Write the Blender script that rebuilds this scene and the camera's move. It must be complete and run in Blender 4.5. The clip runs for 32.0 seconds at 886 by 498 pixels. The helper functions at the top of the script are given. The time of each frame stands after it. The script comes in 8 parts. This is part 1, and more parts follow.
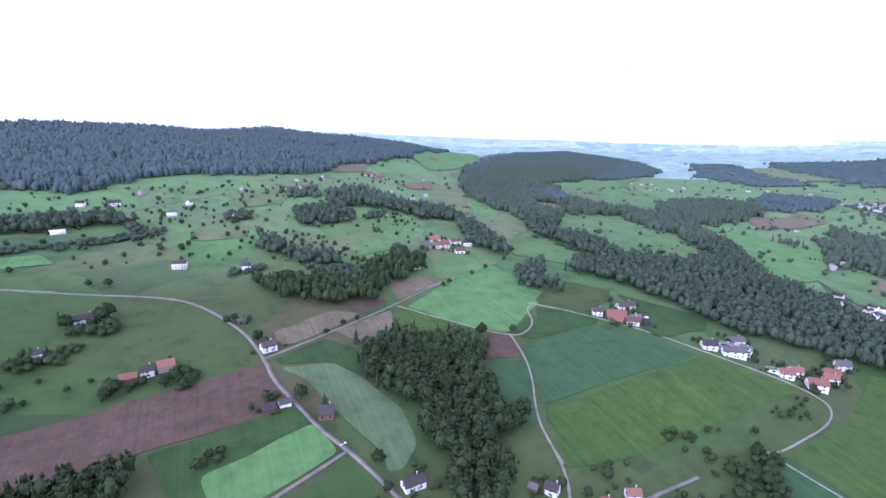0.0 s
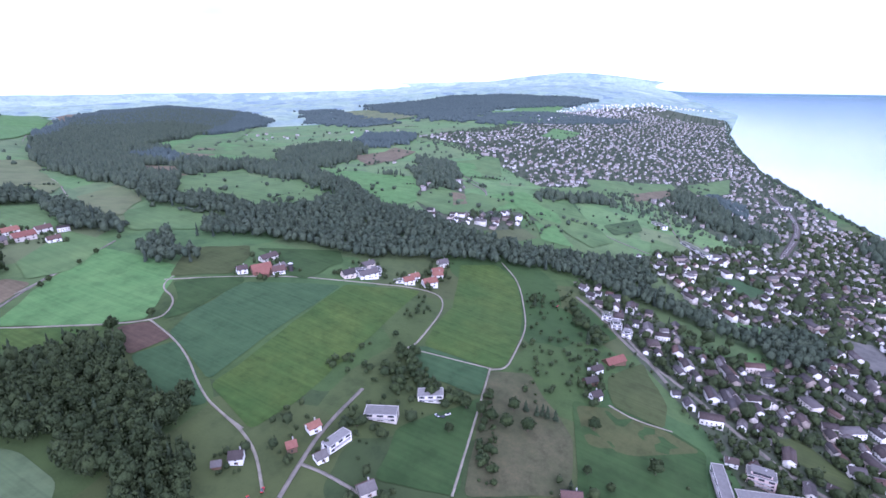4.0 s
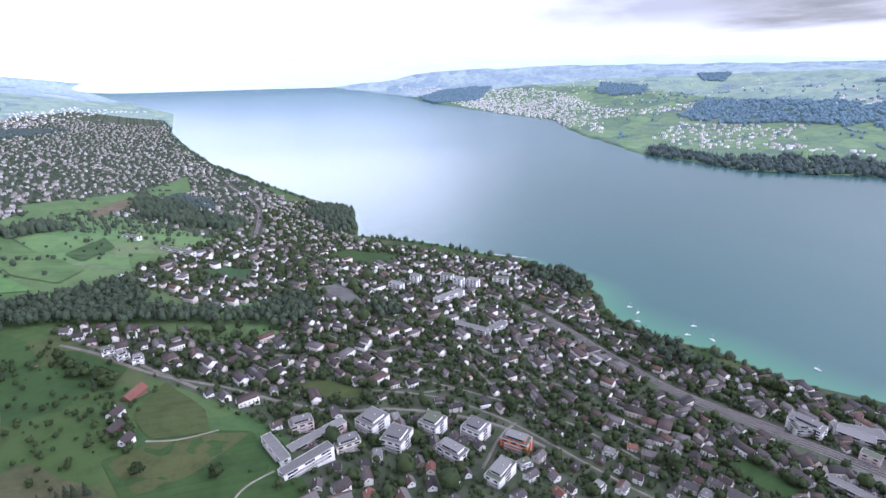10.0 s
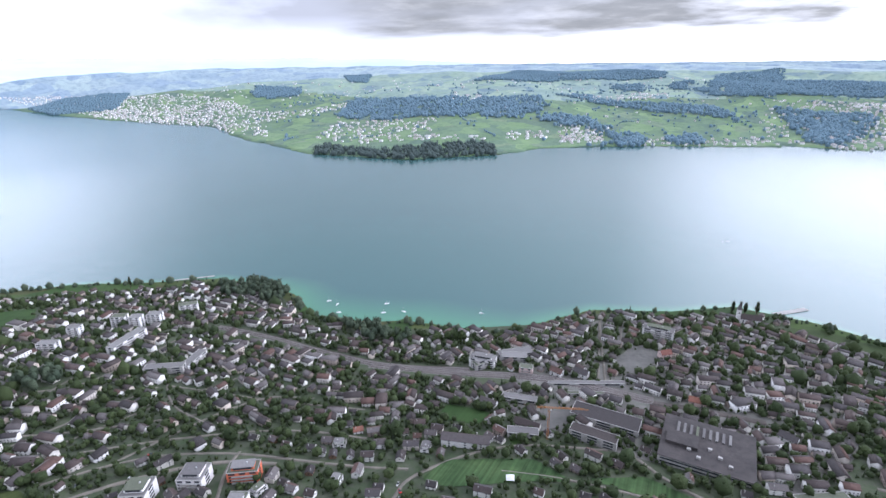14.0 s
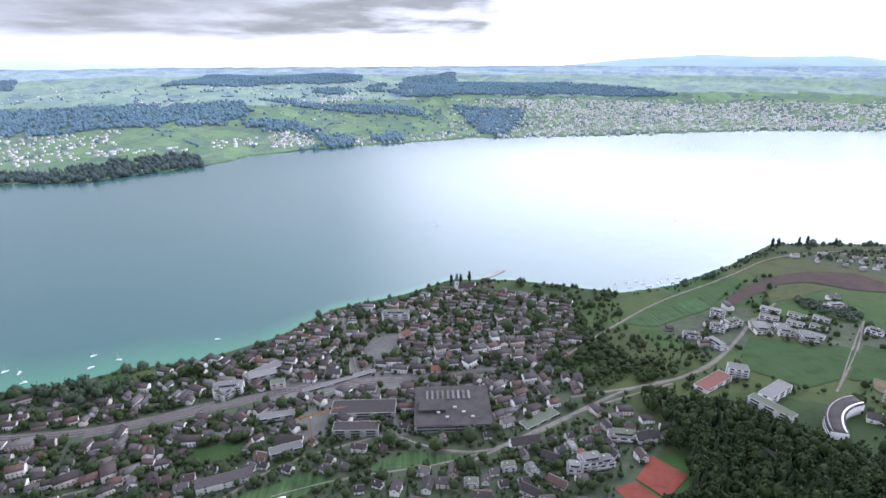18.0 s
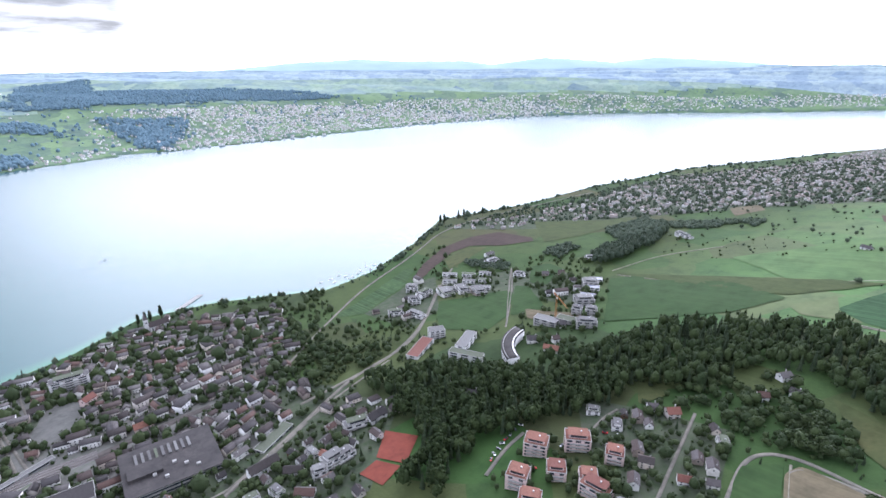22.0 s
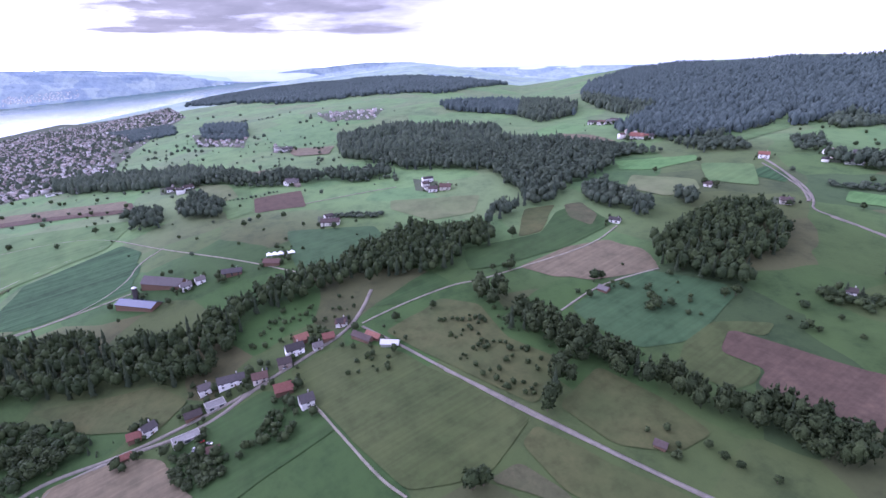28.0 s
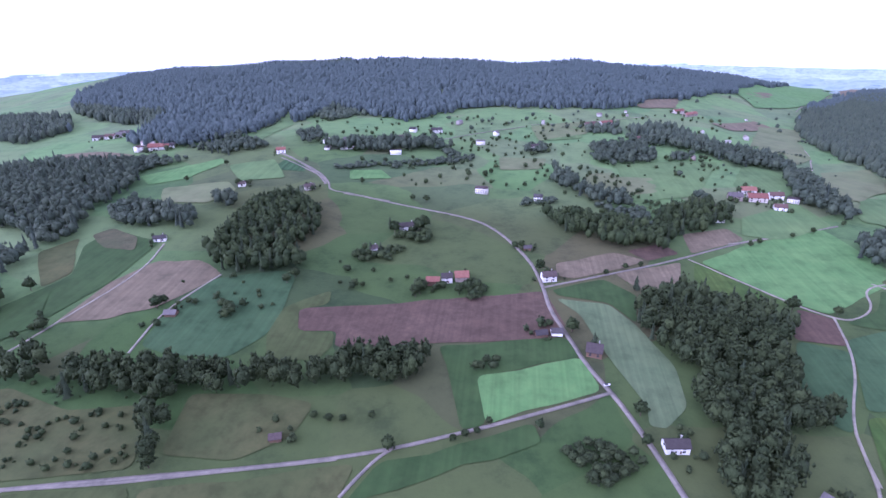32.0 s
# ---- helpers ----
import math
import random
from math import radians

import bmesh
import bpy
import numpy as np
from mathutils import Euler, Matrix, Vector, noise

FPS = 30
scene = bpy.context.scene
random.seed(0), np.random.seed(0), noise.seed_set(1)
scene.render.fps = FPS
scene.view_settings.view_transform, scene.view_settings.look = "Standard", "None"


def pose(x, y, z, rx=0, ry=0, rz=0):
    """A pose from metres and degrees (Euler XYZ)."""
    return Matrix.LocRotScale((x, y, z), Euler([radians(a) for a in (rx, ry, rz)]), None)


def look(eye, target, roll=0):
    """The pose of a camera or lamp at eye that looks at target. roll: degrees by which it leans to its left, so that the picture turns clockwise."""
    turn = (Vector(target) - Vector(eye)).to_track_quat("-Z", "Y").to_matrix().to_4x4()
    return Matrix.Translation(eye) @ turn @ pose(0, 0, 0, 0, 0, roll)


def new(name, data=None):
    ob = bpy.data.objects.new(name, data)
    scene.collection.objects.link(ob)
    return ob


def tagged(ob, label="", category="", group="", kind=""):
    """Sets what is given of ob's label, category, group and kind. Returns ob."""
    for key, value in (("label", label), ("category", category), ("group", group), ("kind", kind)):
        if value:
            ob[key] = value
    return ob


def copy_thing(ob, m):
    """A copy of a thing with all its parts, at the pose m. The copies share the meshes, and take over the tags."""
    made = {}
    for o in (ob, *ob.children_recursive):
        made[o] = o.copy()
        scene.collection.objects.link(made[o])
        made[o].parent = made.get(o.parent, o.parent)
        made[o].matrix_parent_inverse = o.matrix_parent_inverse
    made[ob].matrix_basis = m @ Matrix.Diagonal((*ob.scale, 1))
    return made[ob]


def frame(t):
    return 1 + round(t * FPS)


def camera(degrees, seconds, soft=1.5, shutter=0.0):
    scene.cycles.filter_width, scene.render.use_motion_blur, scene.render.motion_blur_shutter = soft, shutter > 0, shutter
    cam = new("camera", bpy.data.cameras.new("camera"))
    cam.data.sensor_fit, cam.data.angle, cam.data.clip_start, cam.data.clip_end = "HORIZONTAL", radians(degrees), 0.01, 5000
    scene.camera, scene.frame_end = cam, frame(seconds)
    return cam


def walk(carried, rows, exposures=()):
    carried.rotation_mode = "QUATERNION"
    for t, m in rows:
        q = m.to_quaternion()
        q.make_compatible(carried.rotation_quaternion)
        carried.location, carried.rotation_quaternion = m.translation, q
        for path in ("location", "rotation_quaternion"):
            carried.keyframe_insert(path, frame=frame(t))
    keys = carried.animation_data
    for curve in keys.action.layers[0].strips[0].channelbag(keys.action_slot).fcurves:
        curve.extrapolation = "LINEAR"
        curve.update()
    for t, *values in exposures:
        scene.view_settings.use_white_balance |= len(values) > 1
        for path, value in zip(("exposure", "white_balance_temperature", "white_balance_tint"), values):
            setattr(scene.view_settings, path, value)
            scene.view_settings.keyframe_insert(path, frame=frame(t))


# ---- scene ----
cam = camera(80.5, 32.0, soft=1.5)
# seconds, pitch, roll and heading of a camera that hovers and turns on the spot
PATH = [
    (0.0, -13.56, -0.56, -24.00),
    (0.5, -13.57, -0.30, -29.71),
    (1.0, -13.57, -0.01, -35.84),
    (1.5, -14.73, 0.13, -40.72),
    (2.0, -15.38, 0.19, -43.00),
    (2.5, -18.60, 0.22, -44.74),
    (3.0, -18.59, 0.09, -46.20),
    (3.5, -18.57, 0.13, -54.94),
    (4.0, -18.76, 0.60, -64.11),
    (4.5, -18.95, 0.83, -67.37),
    (6.5, -19.23, 0.95, -83.99),
    (7.0, -19.32, 1.08, -89.57),
    (7.5, -19.40, 1.12, -95.21),
    (8.0, -19.47, 1.16, -100.47),
    (8.5, -19.53, 1.03, -105.16),
    (9.0, -19.56, 1.05, -110.00),
    (9.5, -19.61, 1.08, -115.10),
    (10.0, -19.63, 0.95, -119.49),
    (10.5, -19.70, 0.96, -124.41),
    (11.0, -19.75, 0.92, -129.34),
    (11.5, -19.74, 0.93, -133.90),
    (12.0, -19.78, 0.94, -137.91),
    (12.5, -19.81, 0.90, -142.11),
    (13.0, -19.83, 0.77, -146.19),
    (13.5, -19.83, 0.80, -150.67),
    (14.0, -19.84, 0.73, -154.45),
    (14.5, -19.85, 0.71, -157.96),
    (16.5, -19.78, 0.44, -172.96),
    (17.0, -19.75, 0.41, -176.85),
    (17.5, -19.72, 0.38, -180.89),
    (18.0, -19.73, 0.31, -184.88),
    (18.5, -19.68, 0.29, -188.70),
    (19.0, -19.66, 0.31, -192.76),
    (19.5, -19.66, 0.36, -196.97),
    (20.0, -19.61, 0.28, -201.42),
    (20.5, -19.57, 0.35, -205.83),
    (21.0, -19.57, 0.40, -209.99),
    (21.5, -19.53, 0.45, -214.30),
    (22.0, -19.50, 0.47, -218.92),
    (22.5, -19.51, 0.48, -224.35),
    (23.0, -19.50, 0.65, -230.12),
    (23.5, -19.53, 0.62, -235.84),
    (24.0, -19.56, 0.68, -241.91),
    (24.5, -19.61, 0.71, -248.22),
    (26.5, -19.84, 0.93, -277.54),
    (27.0, -19.93, 0.84, -286.33),
    (27.5, -20.02, 0.90, -295.45),
    (28.0, -20.07, 0.98, -303.78),
    (28.5, -20.09, 0.98, -310.10),
    (29.0, -20.14, 0.98, -315.82),
    (29.5, -20.18, 0.97, -321.78),
    (30.0, -20.19, 1.10, -328.16),
    (30.5, -20.24, 1.06, -334.26),
    (31.0, -20.29, 0.97, -340.21),
    (31.5, -20.32, 0.96, -346.22),
    (32.0, -20.32, 0.89, -352.45),
]
EXPOSURES = [(0.0, 0.03, 5000.0, 35.0), (5.0, -0.03, 5100.0, 38.0), (9.0, -0.17, 5420.0, 29.0), (13.0, -0.15, 5650.0, 19.0), (19.0, -0.08, 5600.0, 19.0), (24.0, 0.15, 5600.0, 20.0), (26.5, -0.02, 5400.0, 32.0), (28.0, -0.05, 5200.0, 46.0), (32.0, 0.06, 4950.0, 50.0)]
walk(cam, [(t, pose(0, 0, 360, 90 + pitch, roll, heading)) for t, pitch, roll, heading in PATH], EXPOSURES)

# ---- daylight: a bright overcast sky with grey cloud banks, and a veiled sun ----
SUN_AZ, SUN_EL = radians(-138), radians(33)
world = bpy.data.worlds.new("overcast_sky")
world.use_nodes = True
scene.world = world


def node(tree, kind, **inputs):
    n = tree.nodes.new(kind)
    for key, value in inputs.items():
        s = n.inputs[int(key[1:])] if key[0] == "i" and key[1:].isdigit() else n.inputs[key]
        if isinstance(value, bpy.types.NodeSocket):
            tree.links.new(value, s)
        else:
            s.default_value = value
    return n


def maths(tree, op, a, b=0.0, c=0.0, clamp=False):
    n = node(tree, "ShaderNodeMath", i0=a, i1=b, i2=c)
    n.operation, n.use_clamp = op, clamp
    return n.outputs[0]


def ramp(tree, fac, stops):
    n = node(tree, "ShaderNodeValToRGB", Fac=fac)
    e = n.color_ramp.elements
    while len(e) < len(stops):
        e.new(0.5)
    for el, (p, c) in zip(e, stops):
        el.position, el.color = p, (*c, 1)
    return n.outputs[0]


def mix(tree, fac, a, b, kind="MIX"):
    n = tree.nodes.new("ShaderNodeMix")
    n.data_type, n.blend_type = "RGBA", kind
    for s, v in ((n.inputs[0], fac), (n.inputs[6], a), (n.inputs[7], b)):
        if isinstance(v, bpy.types.NodeSocket):
            tree.links.new(v, s)
        elif isinstance(v, tuple):
            s.default_value = (*v, 1)
        else:
            s.default_value = v
    return n.outputs[2]


w = world.node_tree
w.nodes.clear()
heading = node(w, "ShaderNodeTexCoord").outputs["Generated"]
sky = node(w, "ShaderNodeTexSky")
sky.sky_type, sky.sun_disc, sky.sun_elevation, sky.sun_rotation = "NISHITA", False, SUN_EL, SUN_AZ
blue = mix(w, 1.0, sky.outputs[0], (.1, .1, .1), "MULTIPLY")
stretch = node(w, "ShaderNodeVectorMath", i0=heading, i1=(1.0, 1.0, 3.0))
stretch.operation = "MULTIPLY"
puffs = node(w, "ShaderNodeTexNoise", Vector=stretch.outputs[0], Scale=5.0, Detail=6.0, Roughness=0.5).outputs[0]


def toward(az, el):
    """How near the sky's direction lies to this one: one at it, falling off."""
    d = (math.sin(radians(az)) * math.cos(radians(el)), math.cos(radians(az)) * math.cos(radians(el)), math.sin(radians(el)))
    n = node(w, "ShaderNodeVectorMath", i0=heading, i1=d)
    n.operation = "DOT_PRODUCT"
    return n.outputs["Value"]


# two grey banks of cloud hang over the lake and to the north-west; thin cloud glows about the sun
bank = maths(w, "MULTIPLY_ADD", toward(150, 21), 5.0, -4.05)
thick = maths(w, "ADD", maths(w, "MULTIPLY", puffs, 0.95), maths(w, "MULTIPLY", maths(w, "MAXIMUM", bank, 0.0), 0.85), 0.0)
grey = ramp(w, thick, [(0.0, (1.3, 1.3, 1.31)), (0.55, (1.24, 1.25, 1.26)), (0.86, (.82, .83, .84)), (1.0, (.6, .605, .61))])
up = node(w, "ShaderNodeSeparateXYZ", Vector=heading).outputs[2]
high = maths(w, "MULTIPLY_ADD", up, 18.0, -0.35, clamp=True)
glow = maths(w, "POWER", maths(w, "MAXIMUM", toward(-146, 18), 0.0), 2.6)
glint = maths(w, "POWER", maths(w, "MAXIMUM", toward(98, 12), 0.0), 10.0)
cloud = mix(w, high, (1.22, 1.24, 1.28), grey)
cloud = mix(w, 1.0, cloud, mix(w, glow, (1.08, 1.1, 1.13), (3.9, 3.86, 3.82)), "MULTIPLY")
# the grey banks are the undersides of a cloud layer, seen flat along the horizon
over = maths(w, "ADD", maths(w, "MAXIMUM", up, 0.0), 0.085)
plane = node(w, "ShaderNodeVectorMath", i0=heading, i1=node(w, "ShaderNodeCombineXYZ", X=over, Y=over, Z=1.0).outputs[0])
plane.operation = "DIVIDE"
billow = node(w, "ShaderNodeTexNoise", Vector=plane.outputs[0], Scale=.62, Detail=9.0, Roughness=0.56).outputs[0]
low = maths(w, "MULTIPLY", maths(w, "MULTIPLY_ADD", up, 38.0, -0.85, clamp=True), maths(w, "MULTIPLY_ADD", up, -12.0, 2.5, clamp=True))


def patch(az, el, slope, offset, strength):
    return maths(w, "MULTIPLY", maths(w, "MULTIPLY_ADD", toward(az, el), slope, offset, clamp=True), strength)


roll_ = maths(w, "MAXIMUM", patch(170, 7, 15.0, -13.2, 1.0), maths(w, "MAXIMUM", patch(-74, 7, 15.0, -13.75, 1.12), maths(w, "MAXIMUM", patch(104, 5, 40.0, -39.3, .5), patch(-105, 7, 40.0, -39.3, .6))))
lumps = maths(w, "MULTIPLY_ADD", maths(w, "ADD", billow, maths(w, "MULTIPLY", maths(w, "MULTIPLY", low, roll_), 0.5)), 1.9, -1.0, clamp=True)
gleam = maths(w, "POWER", maths(w, "MAXIMUM", toward(-88, 9), 0.0), 12.0)
cloud = mix(w, 1.0, cloud, mix(w, gleam, (1.0, 1.0, 1.0), (4.0, 4.0, 4.0)), "MULTIPLY")
cloud = mix(w, 1.0, cloud, mix(w, glint, (1.0, 1.0, 1.0), (3.0, 3.0, 3.0)), "MULTIPLY")
wisps = node(w, "ShaderNodeTexNoise", Vector=plane.outputs[0], Scale=1.7, Detail=7.0, Roughness=0.6).outputs[0]
underside = ramp(w, wisps, [(0.36, (.46, .465, .445)), (0.52, (.55, .55, .52)), (0.66, (.74, .735, .69))])
cloud = mix(w, maths(w, "MULTIPLY", maths(w, "MULTIPLY", maths(w, "MULTIPLY_ADD", low, 2.0, 0.0, clamp=True), maths(w, "MULTIPLY_ADD", roll_, 2.0, 0.0, clamp=True)), lumps), cloud, underside)
shade = mix(w, 0.93, blue, cloud)
back = node(w, "ShaderNodeBackground", Color=shade, Strength=1.0)
w.links.new(back.outputs[0], node(w, "ShaderNodeOutputWorld").inputs[0])

sun = new("sun", bpy.data.lights.new("sun", "SUN"))
sun.data.energy, sun.data.angle, sun.data.color = 0.6, radians(14), (1.0, .96, .9)
sun.matrix_world = look((0, 0, 900), (-900 * math.sin(SUN_AZ) / math.tan(SUN_EL), -900 * math.cos(SUN_AZ) / math.tan(SUN_EL), 0))

# ---- materials ----
def material(name, build, rough=0.95, metal=0.0, bump=0.0, bump_scale=1.0, spec=0.15):
    m = bpy.data.materials.new(name)
    m.use_nodes = True
    t = m.node_tree
    b = t.nodes["Principled BSDF"]
    b.inputs["Roughness"].default_value, b.inputs["Metallic"].default_value = rough, metal
    b.inputs["Specular IOR Level"].default_value = spec
    c = build(t)
    if isinstance(c, tuple):
        b.inputs["Base Color"].default_value = (*c, 1)
    else:
        t.links.new(c, b.inputs["Base Color"])
    if bump:
        pos = node(t, "ShaderNodeNewGeometry").outputs["Position"]
        n = node(t, "ShaderNodeTexNoise", Vector=pos, Scale=bump_scale, Detail=4.0)
        bp = node(t, "ShaderNodeBump", Strength=bump, Distance=1.0, Height=n.outputs[0])
        t.links.new(bp.outputs[0], b.inputs["Normal"])
    return m


def speckled(a, b, c, big=0.012, small=0.25, rows=0.0, turn=0.0, row_width=6.0):
    """Colour in two scales of patches, a and b, with a fine grain of c and, for fields, faint rows of work."""
    def build(t):
        pos = node(t, "ShaderNodeNewGeometry").outputs["Position"]
        n1 = node(t, "ShaderNodeTexNoise", Vector=pos, Scale=big, Detail=5.0, Roughness=0.6).outputs[0]
        n2 = node(t, "ShaderNodeTexNoise", Vector=pos, Scale=small, Detail=3.0, Roughness=0.7).outputs[0]
        col = mix(t, ramp(t, n1, [(0.36, (0, 0, 0)), (0.64, (1, 1, 1))]), a, b)
        col = mix(t, maths(t, "MULTIPLY_ADD", n2, 1.6, -0.5, clamp=True), col, c)
        n4 = node(t, "ShaderNodeTexNoise", Vector=pos, Scale=small * .3, Detail=7.0, Roughness=0.65).outputs[0]
        col = mix(t, .75, col, ramp(t, n4, [(0.34, (.7, .72, .7)), (0.5, (1, 1, 1)), (0.68, (1.22, 1.18, 1.15))]), "MULTIPLY")
        if rows:
            turned = node(t, "ShaderNodeMapping", Vector=pos, Rotation=(0, 0, turn), Scale=(1 / row_width, .004, .0))
            n3 = node(t, "ShaderNodeTexNoise", Vector=turned.outputs[0], Scale=1.0, Detail=3.0).outputs[0]
            col = mix(t, rows, col, ramp(t, n3, [(0.35, (.35, .35, .35)), (0.65, (1.35, 1.35, 1.35))]), "MULTIPLY")
        return col
    return build


def varied(a, b, big=0.5, island=0.5, grain=0.0):
    """Colour that differs from piece to piece between a and b."""
    def build(t):
        g = node(t, "ShaderNodeNewGeometry")
        o = node(t, "ShaderNodeObjectInfo")
        r = maths(t, "FRACT", maths(t, "ADD", g.outputs["Random Per Island"], o.outputs["Random"]))
        n = node(t, "ShaderNodeTexNoise", Vector=g.outputs["Position"], Scale=big, Detail=3.0).outputs[0]
        f = maths(t, "ADD", maths(t, "MULTIPLY", r, island), maths(t, "MULTIPLY", maths(t, "SUBTRACT", n, 0.5), 1.4 * (1 - island)), 0, clamp=True)
        return mix(t, f, a, b)
    return build


def picked(*colours):
    """One of several colours for each piece, with a little dirt."""
    def build(t):
        g = node(t, "ShaderNodeNewGeometry")
        o = node(t, "ShaderNodeObjectInfo")
        r = maths(t, "FRACT", maths(t, "ADD", g.outputs["Random Per Island"], o.outputs["Random"]))
        n = node(t, "ShaderNodeValToRGB", Fac=r)
        n.color_ramp.interpolation = "CONSTANT"
        e = n.color_ramp.elements
        while len(e) < len(colours):
            e.new(0.5)
        for i, (el, c) in enumerate(zip(e, colours)):
            el.position, el.color = i / len(colours), (*c, 1)
        d = node(t, "ShaderNodeTexNoise", Vector=g.outputs["Position"], Scale=0.6, Detail=4.0).outputs[0]
        return mix(t, 0.5, n.outputs[0], ramp(t, d, [(0.3, (.7, .69, .67)), (0.65, (1.12, 1.12, 1.12))]), "MULTIPLY")
    return build


M = {}

M["meadow"] = material("rich_meadow", speckled((0.02804, 0.0602, 0.01795), (0.03576, 0.06814, 0.02097), (0.03164, 0.05629, 0.01854), .01, .15, .15, .5, 4))
M["meadow2"] = material("mown_meadow", speckled((0.04645, 0.06472, 0.02133), (0.05763, 0.07398, 0.02657), (0.04645, 0.06053, 0.02133), .02, .2, .18, 1.2, 3))
M["bright"] = material("fresh_green_field", speckled((0.07234, 0.1602, 0.05148), (0.08888, 0.1751, 0.05852), (0.07788, 0.1487, 0.04963), .02, .2, .15, .9, 3))
M["pale"] = material("pale_cut_meadow", speckled((.078, .116, .055), (.094, .13, .064), (.078, .11, .053), .025, .2, .2, 2.2, 3))
M["tilled"] = material("dark_tilled_earth", speckled((.052, .037, .031), (.066, .048, .04), (.044, .031, .026), .02, .3, .2, .8, 3))
M["teal"] = material("blue_green_field", speckled((0.03521, 0.0735, 0.03086), (0.04233, 0.08387, 0.03513), (0.03782, 0.06931, 0.0288), .012, .2, .18, .3, 3))
M["crop"] = material("yellowing_crop", speckled((0.0399, 0.07885, 0.01805), (0.0627, 0.095, 0.0209), (0.038, 0.0722, 0.01805), .02, .3, .24, 2.35, 3))
M["darkcrop"] = material("dark_maize", speckled((.0306, .0726, .0288), (.0378, .0858, .0342), (.0306, .066, .027), .02, .3, .5, .2, 4))
M["ploughed"] = material("ploughed_earth", speckled((.0714, .0499, .0359), (.0892, .0636, .046), (.0595, .0413, .0296), .015, .3, .16, 1.75, 3))
M["stubble"] = material("tan_stubble", speckled((.115, .097, .061), (.142, .117, .076), (.1, .088, .055), .02, .3, .22, .9, 3))
M["dry"] = material("rough_olive_pasture", speckled((.056, .063, .03), (.084, .079, .043), (.046, .055, .026), .03, .35))
M["olive"] = material("grazed_pasture", speckled((0.05165, 0.06582, 0.02394), (0.07347, 0.07653, 0.03048), (0.04765, 0.0605, 0.02255), .02, .3))
M["garden"] = material("gardens_and_yards", speckled((.038, .06, .027), (.054, .074, .036), (.088, .086, .076), .03, .12))
M["oldtown"] = material("town_paving_and_yards", speckled((0.1313, 0.1263, 0.1175), (0.09375, 0.1, 0.08), (0.1688, 0.1625, 0.1525), .04, .15))
# meadow and pasture again for far fields, lightened to stand for haze
M["hazemeadow"] = material("hazed_meadow", speckled((.072, .132, .049), (.094, .152, .056), (.078, .126, .049), .012, .1, .15, .7, 5))
M["thin"] = material("hazed_pasture", speckled((.1, .128, .057), (.125, .14, .07), (.094, .12, .055), .014, .1))
M["vines"] = material("vine_rows", speckled((.042, .08, .03), (.056, .094, .036), (.036, .068, .026), .03, .2, .6, .3, 3))
M["clay"] = material("red_clay_court", speckled((0.165, 0.0465, 0.0315), (0.1875, 0.054, 0.0375), (0.15, 0.042, 0.03), .05, .3))
M["asphalt"] = material("asphalt", speckled((.15, .139, .119), (.19, .175, .15), (.13, .121, .103), .03, .4))
M["track"] = material("pale_gravel_track", speckled((.198, .185, .148), (.243, .229, .188), (.162, .154, .116), .03, .4))
M["paved"] = material("paved_yard", speckled((.106, .104, .0979), (.134, .132, .122), (.084, .0826, .0762), .03, .3))
M["ballast"] = material("railway_ballast", speckled((.0863, .075, .069), (.109, .096, .0885), (.0675, .06, .0555), .05, .5))
M["steel"] = material("rail_steel", lambda t: (.35, .33, .32), .35, .9)
M["crown"] = material("leafy_crowns", varied((0.02232, 0.03672, 0.01368), (0.05184, 0.072, 0.02448), .12, .65), .8, bump=1.0, bump_scale=1.1)
M["fir"] = material("dark_spruce_crowns", varied((0.02616, 0.04018, 0.0205), (0.03969, 0.05322, 0.02583), .12, .6), .85, bump=1.0, bump_scale=1.3)
# far woods: distance haze is put into their colour, paler and bluer
M["farwood"] = material("hazed_ridge_woods", varied((.05, .071, .068), (.073, .099, .088), .02, .6), .9)
M["overwood"] = material("hazed_woods_over_the_lake", varied((0.1184, 0.1898, 0.238), (0.1518, 0.2266, 0.2622), .02, .6), .9)
M["hedge"] = material("garden_trees_and_hedges", varied((0.02635, 0.03995, 0.01615), (0.05185, 0.07055, 0.0255), .16, .65), .8, bump=1.0, bump_scale=1.1)
M["trunk"] = material("bark", varied((.07, .055, .04), (.13, .105, .08), 2, .5), .9)
M["wall"] = material("rendered_walls", picked((.7, .69, .66), (.6, .58, .54), (.74, .73, .72), (.5, .46, .42), (.66, .64, .6), (.26, .22, .19), (.6, .53, .46), (.72, .71, .68)), .85)
M["roof"] = material("clay_tile_roofs", picked((0.06152, 0.05067, 0.0491), (0.07957, 0.06152, 0.05738), (0.05067, 0.04629, 0.04678), (0.1085, 0.06872, 0.05887), (0.07237, 0.06657, 0.06798), (0.101, 0.09025, 0.09025), (0.05423, 0.04703, 0.04529), (0.1299, 0.1193, 0.1167)), .8, bump=.5, bump_scale=3)
M["redroof"] = material("orange_red_tiles", picked((0.1969, 0.09009, 0.06864), (0.1716, 0.07722, 0.0616), (0.2233, 0.1073, 0.0792)), .8, bump=.5, bump_scale=3)
M["flat"] = material("flat_gravel_roofs", picked((.153, .15, .147), (.191, .188, .184), (.128, .124, .124), (.109, .121, .0892)), .9, bump=.3, bump_scale=2)
M["white"] = material("white_render", picked((.74, .73, .72), (.66, .65, .64)), .8)
M["wood"] = material("weathered_boards", varied((.12, .075, .05), (.2, .135, .095), 1.5, .5), .85)
M["glass"] = material("window_glass", lambda t: (.035, .042, .05), .12, spec=.6)
M["concrete"] = material("pale_concrete", speckled((.328, .32, .304), (.39, .382, .367), (.281, .277, .265), .08, .8))
